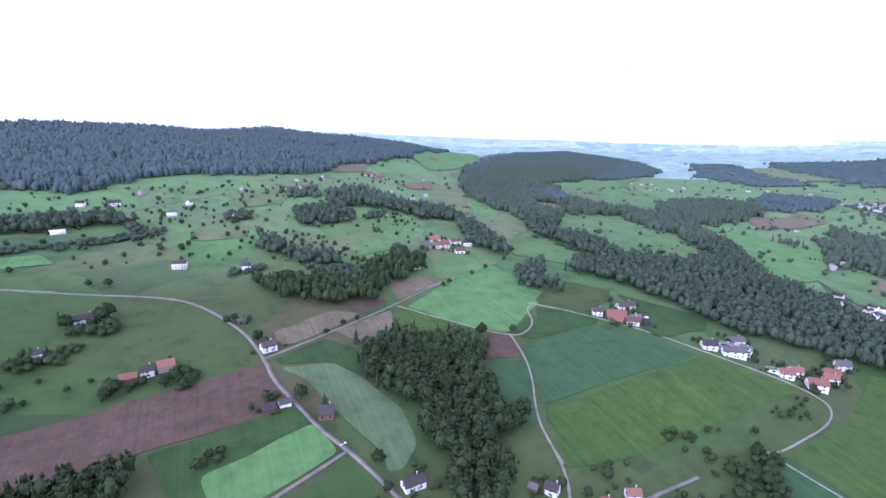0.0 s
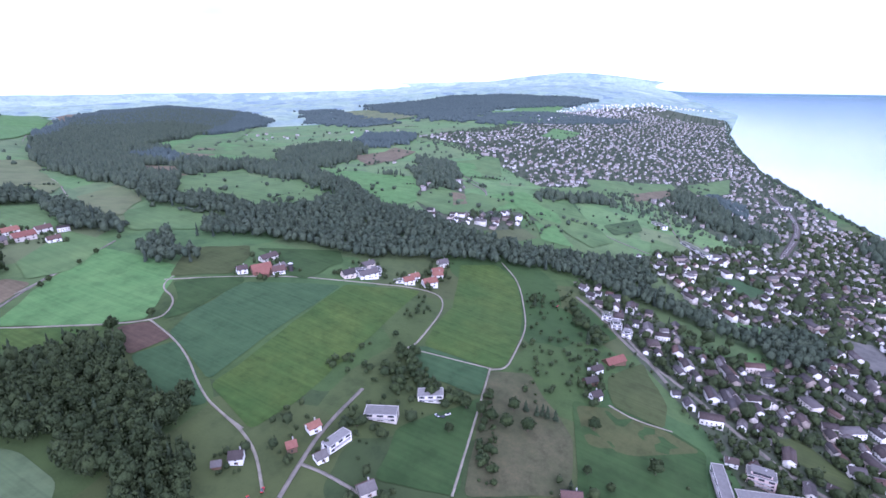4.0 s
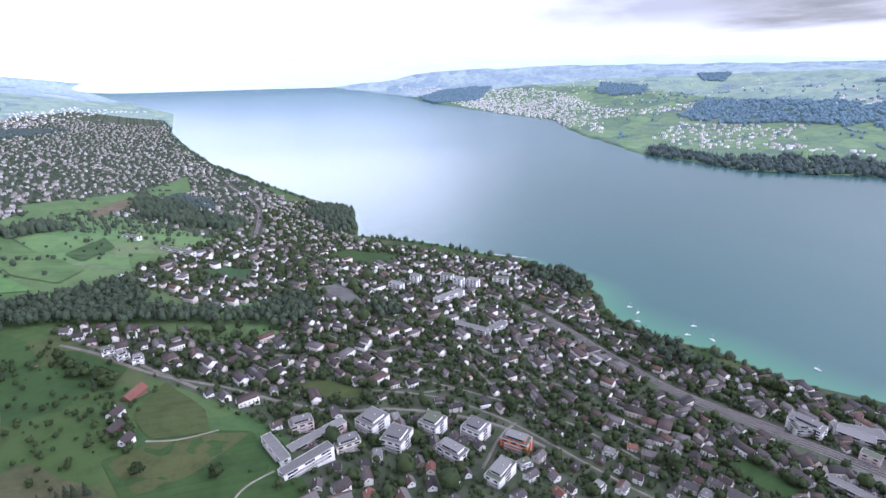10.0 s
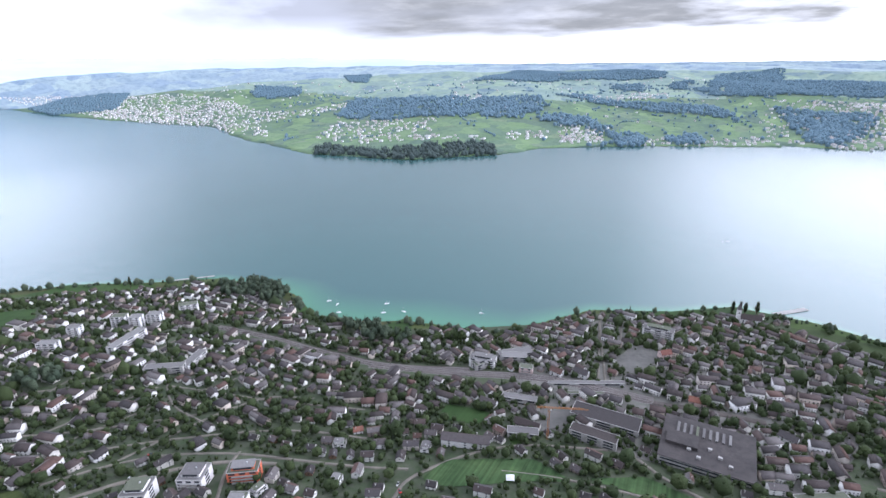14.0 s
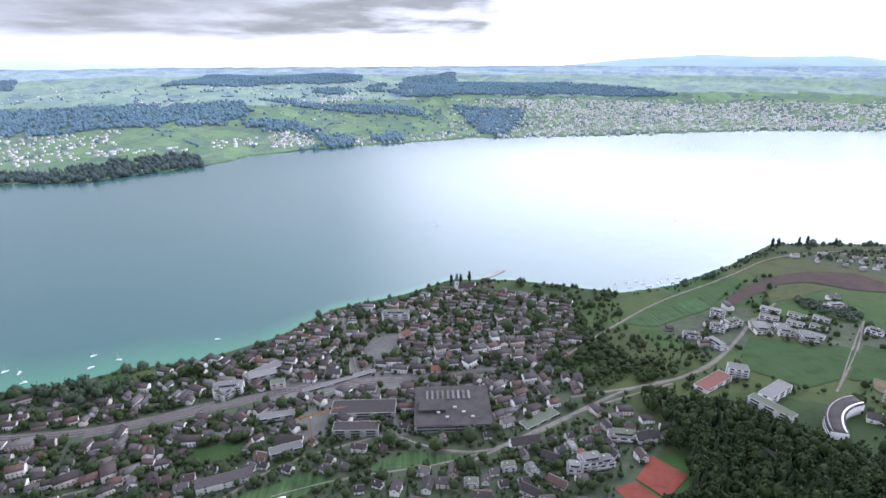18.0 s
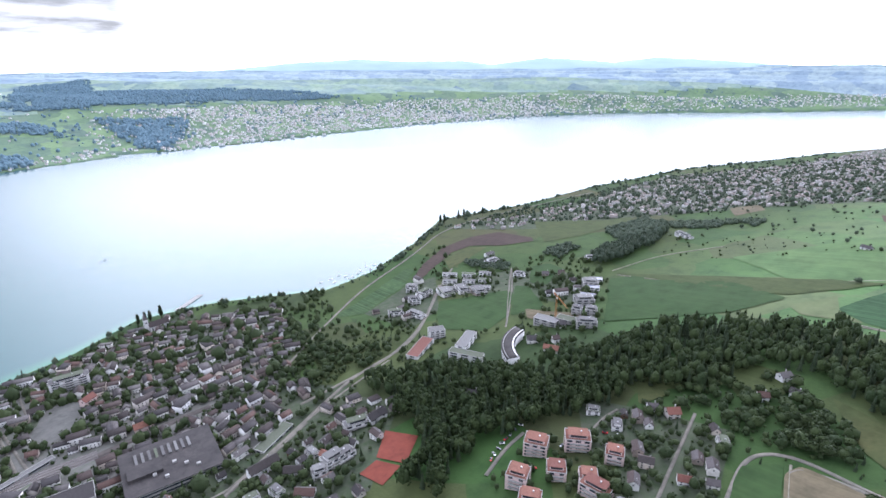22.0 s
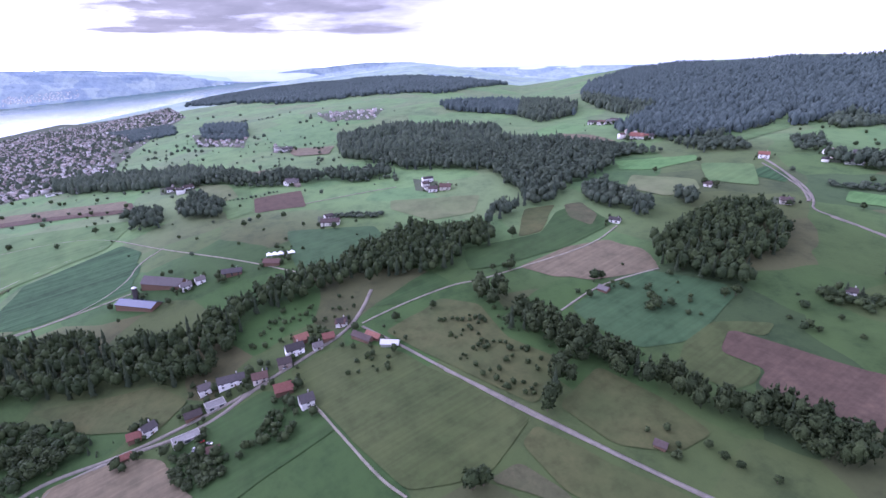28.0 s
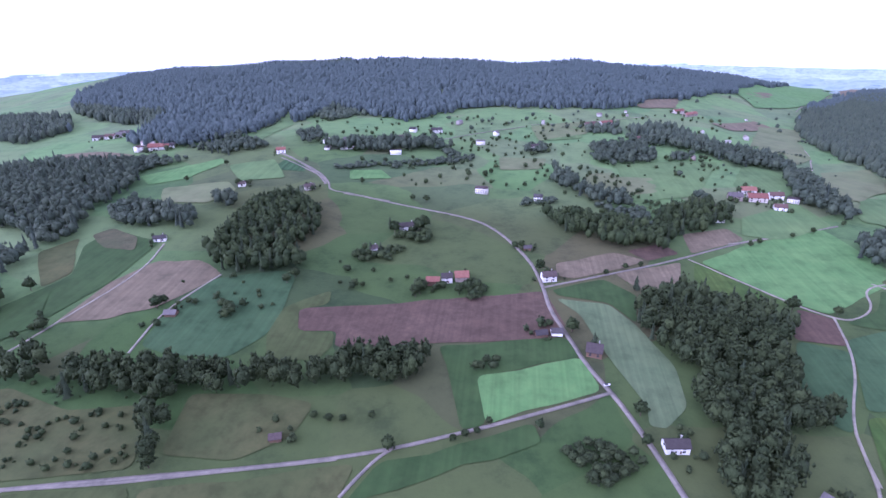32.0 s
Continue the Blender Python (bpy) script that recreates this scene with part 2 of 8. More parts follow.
M["pink"] = material("pale_pink_render", picked((.52, .41, .38), (.56, .44, .41)), .85)
M["red"] = material("red_facade", picked((.5, .13, .07), (.54, .15, .08)), .8)
M["metal"] = material("painted_metal", lambda t: (.5, .5, .5), .4, .6)
M["panel"] = material("solar_panels", lambda t: (.045, .055, .1), .15, spec=.7)
M["canvas"] = material("white_canvas", lambda t: (.82, .82, .82), .7)
# house colours for further off, with distance haze mixed into them
M["midwall"] = material("hazed_village_walls", picked((0.462, 0.4536, 0.4368), (0.3696, 0.3528, 0.336), (0.5376, 0.5292, 0.5208), (0.3024, 0.2772, 0.2604), (0.42, 0.3948, 0.3696)), .85)
M["midroof"] = material("hazed_village_roofs", picked((0.1958, 0.167, 0.1555), (0.2304, 0.1901, 0.1728), (0.1728, 0.1613, 0.1613), (0.2765, 0.2304, 0.2074), (0.3226, 0.2995, 0.288)), .85)
M["farwall"] = material("hazed_distant_walls", picked((.78, .78, .78), (.72, .72, .72), (.66, .63, .61), (.76, .76, .76)), .9)
M["farroof"] = material("hazed_distant_roofs", picked((.352, .326, .326), (.396, .361, .352), (.334, .326, .334), (.44, .387, .37)), .9)


def patchwork(*greens, size=.006):
    """Far country as a patchwork of fields, hedged and streaked."""
    def build(t):
        pos = node(t, "ShaderNodeNewGeometry").outputs["Position"]
        wob = node(t, "ShaderNodeTexNoise", Vector=pos, Scale=.004, Detail=3.0)
        warped = node(t, "ShaderNodeVectorMath", i0=pos, i1=mix(t, 1.0, wob.outputs["Color"], (150.0, 150.0, 0.0), "MULTIPLY"))
        cells = node(t, "ShaderNodeTexVoronoi", Vector=warped.outputs[0], Scale=size, Randomness=.9)
        r = node(t, "ShaderNodeSeparateXYZ", Vector=cells.outputs["Color"]).outputs[0]
        col = ramp(t, r, [(i / (len(greens) - 1), g) for i, g in enumerate(greens)])
        n = node(t, "ShaderNodeTexNoise", Vector=pos, Scale=.03, Detail=6.0, Roughness=.75).outputs[0]
        return mix(t, .8, col, ramp(t, n, [(.32, (.55, .62, .66)), (.5, (1, 1, 1)), (.68, (1.15, 1.15, 1.1))]), "MULTIPLY")
    return build


def veiled(a, b):
    """Far hills: two close tones in long level streaks, paled for haze."""
    def build(t):
        pos = node(t, "ShaderNodeNewGeometry").outputs["Position"]
        flat_ = node(t, "ShaderNodeMapping", Vector=pos, Scale=(.004, .004, .03))
        n = node(t, "ShaderNodeTexNoise", Vector=flat_.outputs[0], Scale=1.0, Detail=5.0, Roughness=.6).outputs[0]
        return mix(t, ramp(t, n, [(.4, (0, 0, 0)), (.62, (1, 1, 1))]), a, b)
    return build


def hazed(near_greens, hazy_greens):
    """Rich meadow nearby, paling with distance: haze put into the colour."""
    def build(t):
        a, b = patchwork(*near_greens, size=.009)(t), patchwork(*hazy_greens, size=.009)(t)
        haze_ = node(t, "ShaderNodeAttribute")
        haze_.attribute_name = "haze_share"
        return mix(t, haze_.outputs["Fac"], a, b)
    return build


# the second set of greens is the grass paled for haze
M["grass"] = material("meadow_grass", hazed(((0.03199, 0.06354, 0.01933), (0.04483, 0.07625, 0.02343), (0.06015, 0.07254, 0.02762), (0.03618, 0.07479, 0.02067), (0.06728, 0.06728, 0.0311), (0.02887, 0.05382, 0.01933)), ((0.08628, 0.1563, 0.06389), (0.1088, 0.1837, 0.06927), (0.1012, 0.1514, 0.066), (0.09302, 0.1711, 0.06209), (0.1188, 0.1566, 0.07304), (0.08809, 0.1383, 0.06389))), bump=.3, bump_scale=.4)
# woods in the middle distance, lightened and blued for haze
M["midwood"] = material("hazed_broadleaf_crowns", varied((0.04288, 0.06152, 0.04048), (0.068, 0.088, 0.0524), .12, .65), .8, bump=1.0, bump_scale=1.1)
M["midfir"] = material("hazed_spruce_crowns", varied((0.03534, 0.05084, 0.03649), (0.04781, 0.06298, 0.04207), .12, .6), .85, bump=1.0, bump_scale=1.3)
# far land in three bands, each paler: haze put into the colour
M["farland"] = material("hazed_shore_meadows", patchwork((.106, .164, .106), (.147, .225, .114), (.114, .173, .121), (.171, .251, .129), (.0894, .139, .114), (.163, .217, .137), size=.013))
M["farland2"] = material("hazed_far_meadows", patchwork((.18, .252, .23), (.243, .324, .239), (.198, .27, .258), (.261, .333, .258), (.144, .207, .239), size=.012))
M["farland3"] = material("hazed_remote_land", patchwork((.24, .31, .36), (.3, .37, .38), (.22, .29, .36), (.33, .4, .4), (.19, .26, .33), size=.01))
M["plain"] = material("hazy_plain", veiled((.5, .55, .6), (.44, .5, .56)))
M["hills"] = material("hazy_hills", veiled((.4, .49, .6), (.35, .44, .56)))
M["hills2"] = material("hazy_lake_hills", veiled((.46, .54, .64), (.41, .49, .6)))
# the backdrop's haze is also put in as a faint blue glow
for key, haze_glow in (("hills", (.09, .14, .22)), ("hills2", (.2, .26, .33)), ("plain", (.16, .19, .22))):
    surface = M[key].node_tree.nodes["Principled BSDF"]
    surface.inputs["Emission Color"].default_value, surface.inputs["Emission Strength"].default_value = (*haze_glow, 1), 1.0


def water_material():
    m = bpy.data.materials.new("lake_water")
    m.use_nodes = True
    t = m.node_tree
    b = t.nodes["Principled BSDF"]
    depth = node(t, "ShaderNodeAttribute")
    depth.attribute_name = "shallow"
    pos = node(t, "ShaderNodeNewGeometry").outputs["Position"]
    big = node(t, "ShaderNodeTexNoise", Vector=pos, Scale=.004, Detail=3.0).outputs[0]
    deep = mix(t, big, (.04, .1, .099), (.048, .112, .111))
    t.links.new(mix(t, depth.outputs["Fac"], deep, (.07, .2, .125)), b.inputs["Base Color"])
    b.inputs["Roughness"].default_value, b.inputs["IOR"].default_value = .2, 1.5
    r1 = node(t, "ShaderNodeTexNoise", Vector=pos, Scale=.35, Detail=4.0, Roughness=.6).outputs[0]
    r2 = node(t, "ShaderNodeTexNoise", Vector=pos, Scale=.02, Detail=3.0).outputs[0]
    h = maths(t, "ADD", r1, maths(t, "MULTIPLY", r2, 2.0))
    t.links.new(node(t, "ShaderNodeBump", Strength=.2, Distance=.6, Height=h).outputs[0], b.inputs["Normal"])
    return m


M["water"] = water_material()

# ---- the lie of the land: x along the near shore, y uphill, the lake at z = 0 ----
EYE = Vector((0.0, 0.0, 360.0))
SHORE_X = (-12000, -9500, -5556, -3810, -2748, -2147, -1820, -1340, -1027, -767, -609, -455, -360, -192, -85, 0, 110, 205, 272, 340, 420, 490, 560, 620, 736, 820, 938, 1060, 1130, 1224, 1400, 1677, 2205, 2735, 3434, 4950, 7000, 12000)
SHORE_Y = (4200, 2824, 706, -227, -633, -795, -900, -940, -930, -965, -858, -777, -757, -828, -841, -785, -741, -624, -606, -597, -562, -556, -600, -615, -600, -542, -479, -372, -400, -425, -394, -324, -212, -172, -145, -240, 150, 900)
FAR_X = (-12000, -10229, -6234, -4343, -3523, -2891, -1996, -1052, -404, 190, 490, 600, 640, 720, 990, 1459, 2143, 2643, 3680, 5900, 12000)
FAR_Y = (3000, 2598, -354, -1545, -2300, -2546, -2700, -2600, -2593, -2420, -2255, -2210, -2080, -1975, -1750, -1722, -1986, -2294, -2308, -2660, -2900)
RISE_D = (-5000, -60, 0, 12, 120, 300, 500, 700, 1000, 1500, 2200, 2700, 2950, 3500, 4500, 20000)
RISE_Z = (-420, -6, 0, 2.2, 9, 30, 62, 98, 146, 205, 285, 339, 345, 280, 130, 60)
FAR_D = (0, 12, 250, 700, 1600, 3000, 5200, 9000, 20000)
FAR_Z = (0, 2, 14, 62, 150, 225, 255, 245, 200)
CREST_A = (-180, -90, -75, -60, -48, -41, -33, -24, -7, 0, 6, 13, 18, 24, 28, 37, 42, 50, 54, 62, 70, 80, 95, 180)
CREST_K = (1.000, 0.800, 0.720, 0.820, 0.618, 0.801, 0.957, 1.035, 0.997, 0.968, 0.977, 0.879, 0.794, 0.616, 0.519, 0.504, 0.351, 0.300, 0.300, 0.322, 0.541, 1.000, 1.000, 1.000)
MAX_R, NEAR_R = 4780.0, 2500.0


def shore_y(x):
    return np.interp(x, SHORE_X, SHORE_Y)


def rise(d):
    soft = np.clip((d - 150) / 4, 0, 110)
    return sum(np.interp(d + k * soft, RISE_D, RISE_Z) for k in (-1, -.5, 0, .5, 1)) / 5


def ground(x, y):
    """Height of the land over the lake, for places in true metres."""
    x, y = np.asarray(x, float), np.asarray(y, float)
    raw = shore_y(x)
    smooth = sum(shore_y(x + k) for k in (-500, -300, -150, 0, 150, 300, 500)) / 7
    w = np.exp(-np.maximum(0, y - raw) / 220)
    d = y - (raw * w + smooth * (1 - w))
    d = np.where(y < raw, y - raw, d)
    t = np.clip((y - 250) / 2000, 0, 1)
    k = np.interp(np.degrees(np.arctan2(x, np.maximum(y, 1))), CREST_A, CREST_K)
    z = rise(d) * (1 + (k - 1) * t * t * (3 - 2 * t))
    z = z + np.clip((d - 250) / 500, 0, 1) * 5 * (np.sin(x / 170 + 1) * np.cos(y / 210) + .6 * np.sin((x + y) / 97) * np.cos((x - y) / 121))
    e = np.interp(x, FAR_X, FAR_Y) - y
    zf = np.interp(e, FAR_D, FAR_Z) + np.clip(e / 800, 0, 1) * 14 * (np.sin(x / 330) * np.cos(y / 410) + .5 * np.sin(x / 140 + y / 190))
    return np.where(e > 0, zf, z)


def drawn_in(p):
    """Far country is drawn in towards the middle along the line of sight, so that all of it lies within five kilometres."""
    p = np.asarray(p, float)
    r = np.maximum(np.hypot(p[..., 0], p[..., 1]), 1e-6)
    span = MAX_R - NEAR_R
    s = np.where(r > NEAR_R, (NEAR_R + span * (1 - np.exp(-(r - NEAR_R) / span))) / r, 1.0)
    return np.stack([p[..., 0] * s, p[..., 1] * s, EYE.z - (EYE.z - p[..., 2]) * s], -1)

# ---- builders ----
rng = np.random.default_rng(7)


def mesh_of(name, verts, faces, mats, index=None, smooth=False):
    """A mesh from arrays of corners and of triangles or quads."""
    me = bpy.data.meshes.new(name)
    verts, faces = np.asarray(verts, np.float32), np.asarray(faces, np.int32)
    n, k = faces.shape
    me.vertices.add(len(verts))
    me.vertices.foreach_set("co", verts.ravel())
    me.loops.add(n * k)
    me.loops.foreach_set("vertex_index", faces.ravel())
    me.polygons.add(n)
    me.polygons.foreach_set("loop_start", np.arange(n, dtype=np.int32) * k)
    for m in mats:
        me.materials.append(m)
    if index is not None:
        me.polygons.foreach_set("material_index", np.asarray(index, np.int32))
    if smooth:
        me.polygons.foreach_set("use_smooth", np.ones(n, bool))
    me.update(calc_edges=True)
    return me


def part(name, data, mat, parent=None, label="", m=None):
    """Links a mesh, or a bmesh that becomes one, as one object under a thing or a part."""
    if isinstance(data, bmesh.types.BMesh):
        me = bpy.data.meshes.new(name)
        data.to_mesh(me)
        data.free()
        data = me
    if mat is not None and not data.materials:
        data.materials.append(mat)
    ob = new(name, data)
    if parent is not None:
        ob.parent = parent
    if m is not None:
        ob.matrix_basis = m
    if label:
        ob["label"] = label
    return ob


def empty_at(name, m, label, category, group=""):
    ob = new(name)
    ob.matrix_basis = m
    return tagged(ob, label, category, group)


def box(bm, x0, x1, y0, y1, z0, z1):
    v = [bm.verts.new(p) for p in ((x0, y0, z0), (x1, y0, z0), (x1, y1, z0), (x0, y1, z0), (x0, y0, z1), (x1, y0, z1), (x1, y1, z1), (x0, y1, z1))]
    for f in ((3, 2, 1, 0), (4, 5, 6, 7), (0, 1, 5, 4), (1, 2, 6, 5), (2, 3, 7, 6), (3, 0, 4, 7)):
        bm.faces.new([v[i] for i in f])


def boxes(*bs):
    bm = bmesh.new()
    for b in bs:
        box(bm, *b)
    return bm


# where something stands already: a raster of four-metre cells
CELL, X0, Y0 = 4.0, -3600.0, -1400.0
taken = np.zeros((1150, 1850), np.uint8)


def cell(x, y):
    return int(np.clip((y - Y0) / CELL, 0, taken.shape[0] - 1)), int(np.clip((x - X0) / CELL, 0, taken.shape[1] - 1))


def inside(pts, x, y):
    r = np.zeros(np.shape(x), bool)
    n = len(pts)
    for i in range(n):
        (xa, ya), (xb, yb) = pts[i], pts[(i + 1) % n]
        if ya != yb:
            r ^= ((ya > y) != (yb > y)) & (x < (xb - xa) * (y - ya) / (yb - ya) + xa)
    return r


def claim(pts, what):
    xs, ys = [p[0] for p in pts], [p[1] for p in pts]
    (i0, j0), (i1, j1) = cell(min(xs), min(ys)), cell(max(xs), max(ys))
    jj, ii = np.meshgrid(np.arange(j0, j1 + 1), np.arange(i0, i1 + 1))
    k = inside(pts, X0 + (jj + .5) * CELL, Y0 + (ii + .5) * CELL)
    taken[ii[k], jj[k]] = what


def claim_disc(x, y, r, what):
    (i0, j0), (i1, j1) = cell(x - r, y - r), cell(x + r, y + r)
    taken[i0:i1 + 1, j0:j1 + 1] = what


def is_free(x, y, r):
    (i0, j0), (i1, j1) = cell(x - r, y - r), cell(x + r, y + r)
    return not taken[i0:i1 + 1, j0:j1 + 1].any()


def draped(name, pts, lift, mat, label, category, kind=""):
    """A sheet over the land with these corners."""
    bm = bmesh.new()
    bm.faces.new([bm.verts.new((x, y, 0)) for x, y in pts])
    bmesh.ops.triangulate(bm, faces=bm.faces)
    limit = 26 if min(math.hypot(*p) for p in pts) < 1100 else 60
    for _ in range(7):
        far_edges = [e for e in bm.edges if e.calc_length() > limit * (1 + math.hypot(*e.verts[0].co.xy) / 2500)]
        if not far_edges:
            break
        bmesh.ops.subdivide_edges(bm, edges=far_edges, cuts=1, use_grid_fill=False)
        bmesh.ops.triangulate(bm, faces=bm.faces)
    co = np.array([v.co[:] for v in bm.verts])
    co[:, 2] = np.maximum(ground(co[:, 0], co[:, 1]), 0) + lift * np.maximum(1, np.hypot(co[:, 0], co[:, 1]) / 700)
    co = drawn_in(co)
    for v, c in zip(bm.verts, co):
        v.co = c
    bm.normal_update()
    for f in bm.faces:
        f.smooth = True
        if f.normal.z < 0:
            f.normal_flip()
    return tagged(part(name, bm, mat), label, category, kind=kind)


FIELD_WORDS = {
    "meadow": ("meadow", "rich green meadow with faint mowing stripes", "meadow"),
    "meadow2": ("meadow", "lighter green mown meadow on the slope", "meadow"),
    "bright": ("field", "fresh bright green young crop field", "field"),
    "pale": ("meadow", "pale cut meadow with a greyish bloom", "meadow"),
    "teal": ("field", "blue-green field of even young crop", "field"),
    "crop": ("field", "yellowing green crop field with drill rows", "field"),
    "darkcrop": ("field", "dark green maize field in rows", "field"),
    "ploughed": ("ploughed_field", "ploughed brown earth field with furrows", "field"),
    "tilled": ("ploughed_field", "dark brown freshly tilled field above the shore", "field"),
    "stubble": ("stubble_field", "tan harvested stubble field", "field"),
    "dry": ("pasture", "rough olive-brown pasture on the slope", "pasture"),
    "olive": ("pasture", "grazed dull green pasture with bare patches", "pasture"),
    "garden": ("garden_ground", "gardens and yards between village houses", "ground"),
    "vines": ("vineyard", "vineyard in close green rows", "vineyard"),
    "clay": ("tennis_court", "red clay tennis court beside the wood", "tennis court"),
    "paved": ("yard", "grey paved yard between the buildings", "yard"),
}
lifts = {"garden": .15}
order = 0


def worn(pts):
    """Corners rounded a little and long edges made slightly uneven."""
    out = []
    n = len(pts)
    for i in range(n):
        a, b, c = (np.array(pts[(i + k) % n], float) for k in (-1, 0, 1))
        for p, q in ((a, b), (c, b)):
            l = np.hypot(*(q - p))
            out.append(q + (p - q) * min(.2, 5 / max(l, 1)))
        out[-2:] = [out[-2], (out[-2] + out[-1]) * .3 + b * .4, out[-1]]
        l = np.hypot(*(c - b))
        k = int(min(8, l / 22))
        for j in range(1, k):
            p = b + (c - b) * (.1 + .8 * j / k)
            out.append(p + rng.normal(size=2) * min(1.1, l / 60))
    return [tuple(p) for p in out]


def field(kind, *pts):
    global order
    if kind not in ("clay", "garden", "paved"):
        pts = worn(pts)
    order += 1
    name, label, category = FIELD_WORDS[kind]
    # far meadows and pastures swap to the copies lightened for haze
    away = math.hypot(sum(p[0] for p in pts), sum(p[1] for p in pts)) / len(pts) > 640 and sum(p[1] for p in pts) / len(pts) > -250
    stuff = {"meadow": "hazemeadow", "meadow2": "hazemeadow", "olive": "thin", "dry": "thin"}.get(kind, kind) if away else kind
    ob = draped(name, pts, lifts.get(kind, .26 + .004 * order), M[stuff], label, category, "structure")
    if kind not in ("garden",):
        claim(pts, 3)
    return ob


def road(width, kind, *pts):
    """A road ribbon that follows the land, with rounded bends."""
    width = width * .56 if kind != "rail" else width
    p = np.array(pts, float)
    for _ in range(3):
        q = np.empty((2 * len(p) - 2, 2))
        q[0::2], q[1::2] = .75 * p[:-1] + .25 * p[1:], .25 * p[:-1] + .75 * p[1:]
        p = np.vstack([p[:1], q, p[-1:]])
    out = [p[0]]
    for a, b in zip(p[:-1], p[1:]):
        n = max(1, int(np.hypot(*(b - a)) / 18))
        out += [a + (b - a) * (i + 1) / n for i in range(n)]
    p = np.array(out)
    t = np.gradient(p, axis=0)
    t /= np.maximum(np.hypot(t[:, 0], t[:, 1]), 1e-6)[:, None]
    side = np.stack([-t[:, 1], t[:, 0]], 1)
    v = []
    for k in (-.5, -.5, .5, .5):
        e = p + side * (width * k)
        v.append(e)
    z = np.maximum(ground(p[:, 0], p[:, 1]), .8) + .62 * np.maximum(1, np.hypot(p[:, 0], p[:, 1]) / 700)
    rows = [np.column_stack([v[0], z - .7]), np.column_stack([v[1], z]), np.column_stack([v[2], z]), np.column_stack([v[3], z - .7])]
    n = len(p)
    verts = drawn_in(np.vstack(rows))
    faces = [(r * n + i, r * n + i + 1, (r + 1) * n + i + 1, (r + 1) * n + i) for r in range(3) for i in range(n - 1)]
    faces = [f[::-1] for f in faces]
    name, label, mat = {"road": ("road", "grey asphalt country road through the fields", "asphalt"), "track": ("farm_track", "pale gravel farm track between fields", "track"),
                        "rail": ("railway_bed", "brown ballast bed of the railway line", "ballast")}[kind]
    ob = part(name, mesh_of(name, verts, faces, [M[mat]]), None)
    tagged(ob, label, "road" if kind != "rail" else "railway", kind="structure")
    for x, y in p:
        claim_disc(x, y, width / 2 + (1 if width < 8 else 2), 2)
    return p, side


# ---- templates for trees ----
def icosphere(sub, seed):
    bm = bmesh.new()
    bmesh.ops.create_icosphere(bm, subdivisions=sub, radius=1)
    v = np.array([x.co[:] for x in bm.verts])
    f = np.array([[l.index for l in x.verts] for x in bm.faces])
    bm.free()
    return v, f


def tuft(r):
    """A small four-sided clump of leaves, turned at random."""
    o = np.array([(1, 0, -.35), (-.5, .87, -.35), (-.5, -.87, -.35), (0, 0, .9)], float) * r.uniform(.7, 1.35, (4, 1))
    f = np.array([(0, 2, 1), (0, 1, 3), (1, 2, 3), (2, 0, 3)])
    a = Euler(r.uniform(0, 6.28, 3)).to_matrix()
    return o @ np.array(a).T, f


def broad_crown(seed, core, tufts, low=.28):
    """A leafy crown one wide and one high from the ground up: a lumpy core and many clumps about it."""
    r = np.random.default_rng(seed)
    v, f = icosphere(core, seed)
    lump = np.array([noise.noise(Vector(p) * 2.1 + Vector((seed * 7.3, 0, 0))) for p in v])
    v = v * (1 + .38 * lump)[:, None] * (.37, .37, .33)
    vs, fs, n = [v], [f], len(v)
    for _ in range(tufts):
        d = r.normal(size=3)
        d /= np.linalg.norm(d)
        if d[2] < -.75:
            d[2] *= -1
        lumpy = 1 + .38 * noise.noise(Vector(d) * 2.1 + Vector((seed * 7.3, 0, 0)))
        o, g = tuft(r)
        o = o * r.uniform(.06, .135) + d * (.40, .40, .34) * lumpy * r.uniform(.86, 1.12)
        vs.append(o)
        fs.append(g + n)
        n += 4
    v = np.vstack(vs)
    v[:, 2] += .62
    return v, np.vstack(fs)


def small_crown(seed):
    """A plain rounded crown one wide and one high, uneven all round, for trees far off."""
    r = np.random.default_rng(500 + seed)
    a = np.arange(5) * 1.2566 + r.uniform(0, 1)
    rings = []
    for z, wide in ((.16, .40), (.62, .46)):
        k = wide * r.uniform(.75, 1.2, 5)
        rings.append(np.column_stack([np.cos(a) * k, np.sin(a) * k, z + r.uniform(-.08, .08, 5)]))
    v = np.vstack([*rings, [[r.uniform(-.12, .12), r.uniform(-.12, .12), r.uniform(.92, 1.06)]]])
    f = [q for i in range(5) for q in ((i, (i + 1) % 5, 5 + i), ((i + 1) % 5, 5 + (i + 1) % 5, 5 + i), (5 + i, 5 + (i + 1) % 5, 10))]
    return v, np.array(f)


def fir_crown(seed, tiers, sides):
    """A spruce one high: ragged tiers of drooping boughs."""
    r = np.random.default_rng(seed)
    vs, fs, n = [], [], 0
    for i in range(tiers):
        z0, z1 = .12 + .8 * i / tiers, .12 + .8 * (i + 1.9) / tiers
        rad = .24 * (1 - i / tiers) ** .8 + .03
        a = np.arange(sides) * 6.283 / sides + r.uniform(0, 1)
        k = rad * r.uniform(.6, 1.25, sides)
        ring = np.column_stack([np.cos(a) * k, np.sin(a) * k, z0 + r.uniform(-.03, .04, sides)])
        vs += [ring, np.array([[r.uniform(-.01, .01), r.uniform(-.01, .01), min(z1, 1.0)]])]
        fs += [(n + j, n + (j + 1) % sides, n + sides) for j in range(sides)]
        n += sides + 1
    return np.vstack(vs), np.array(fs)


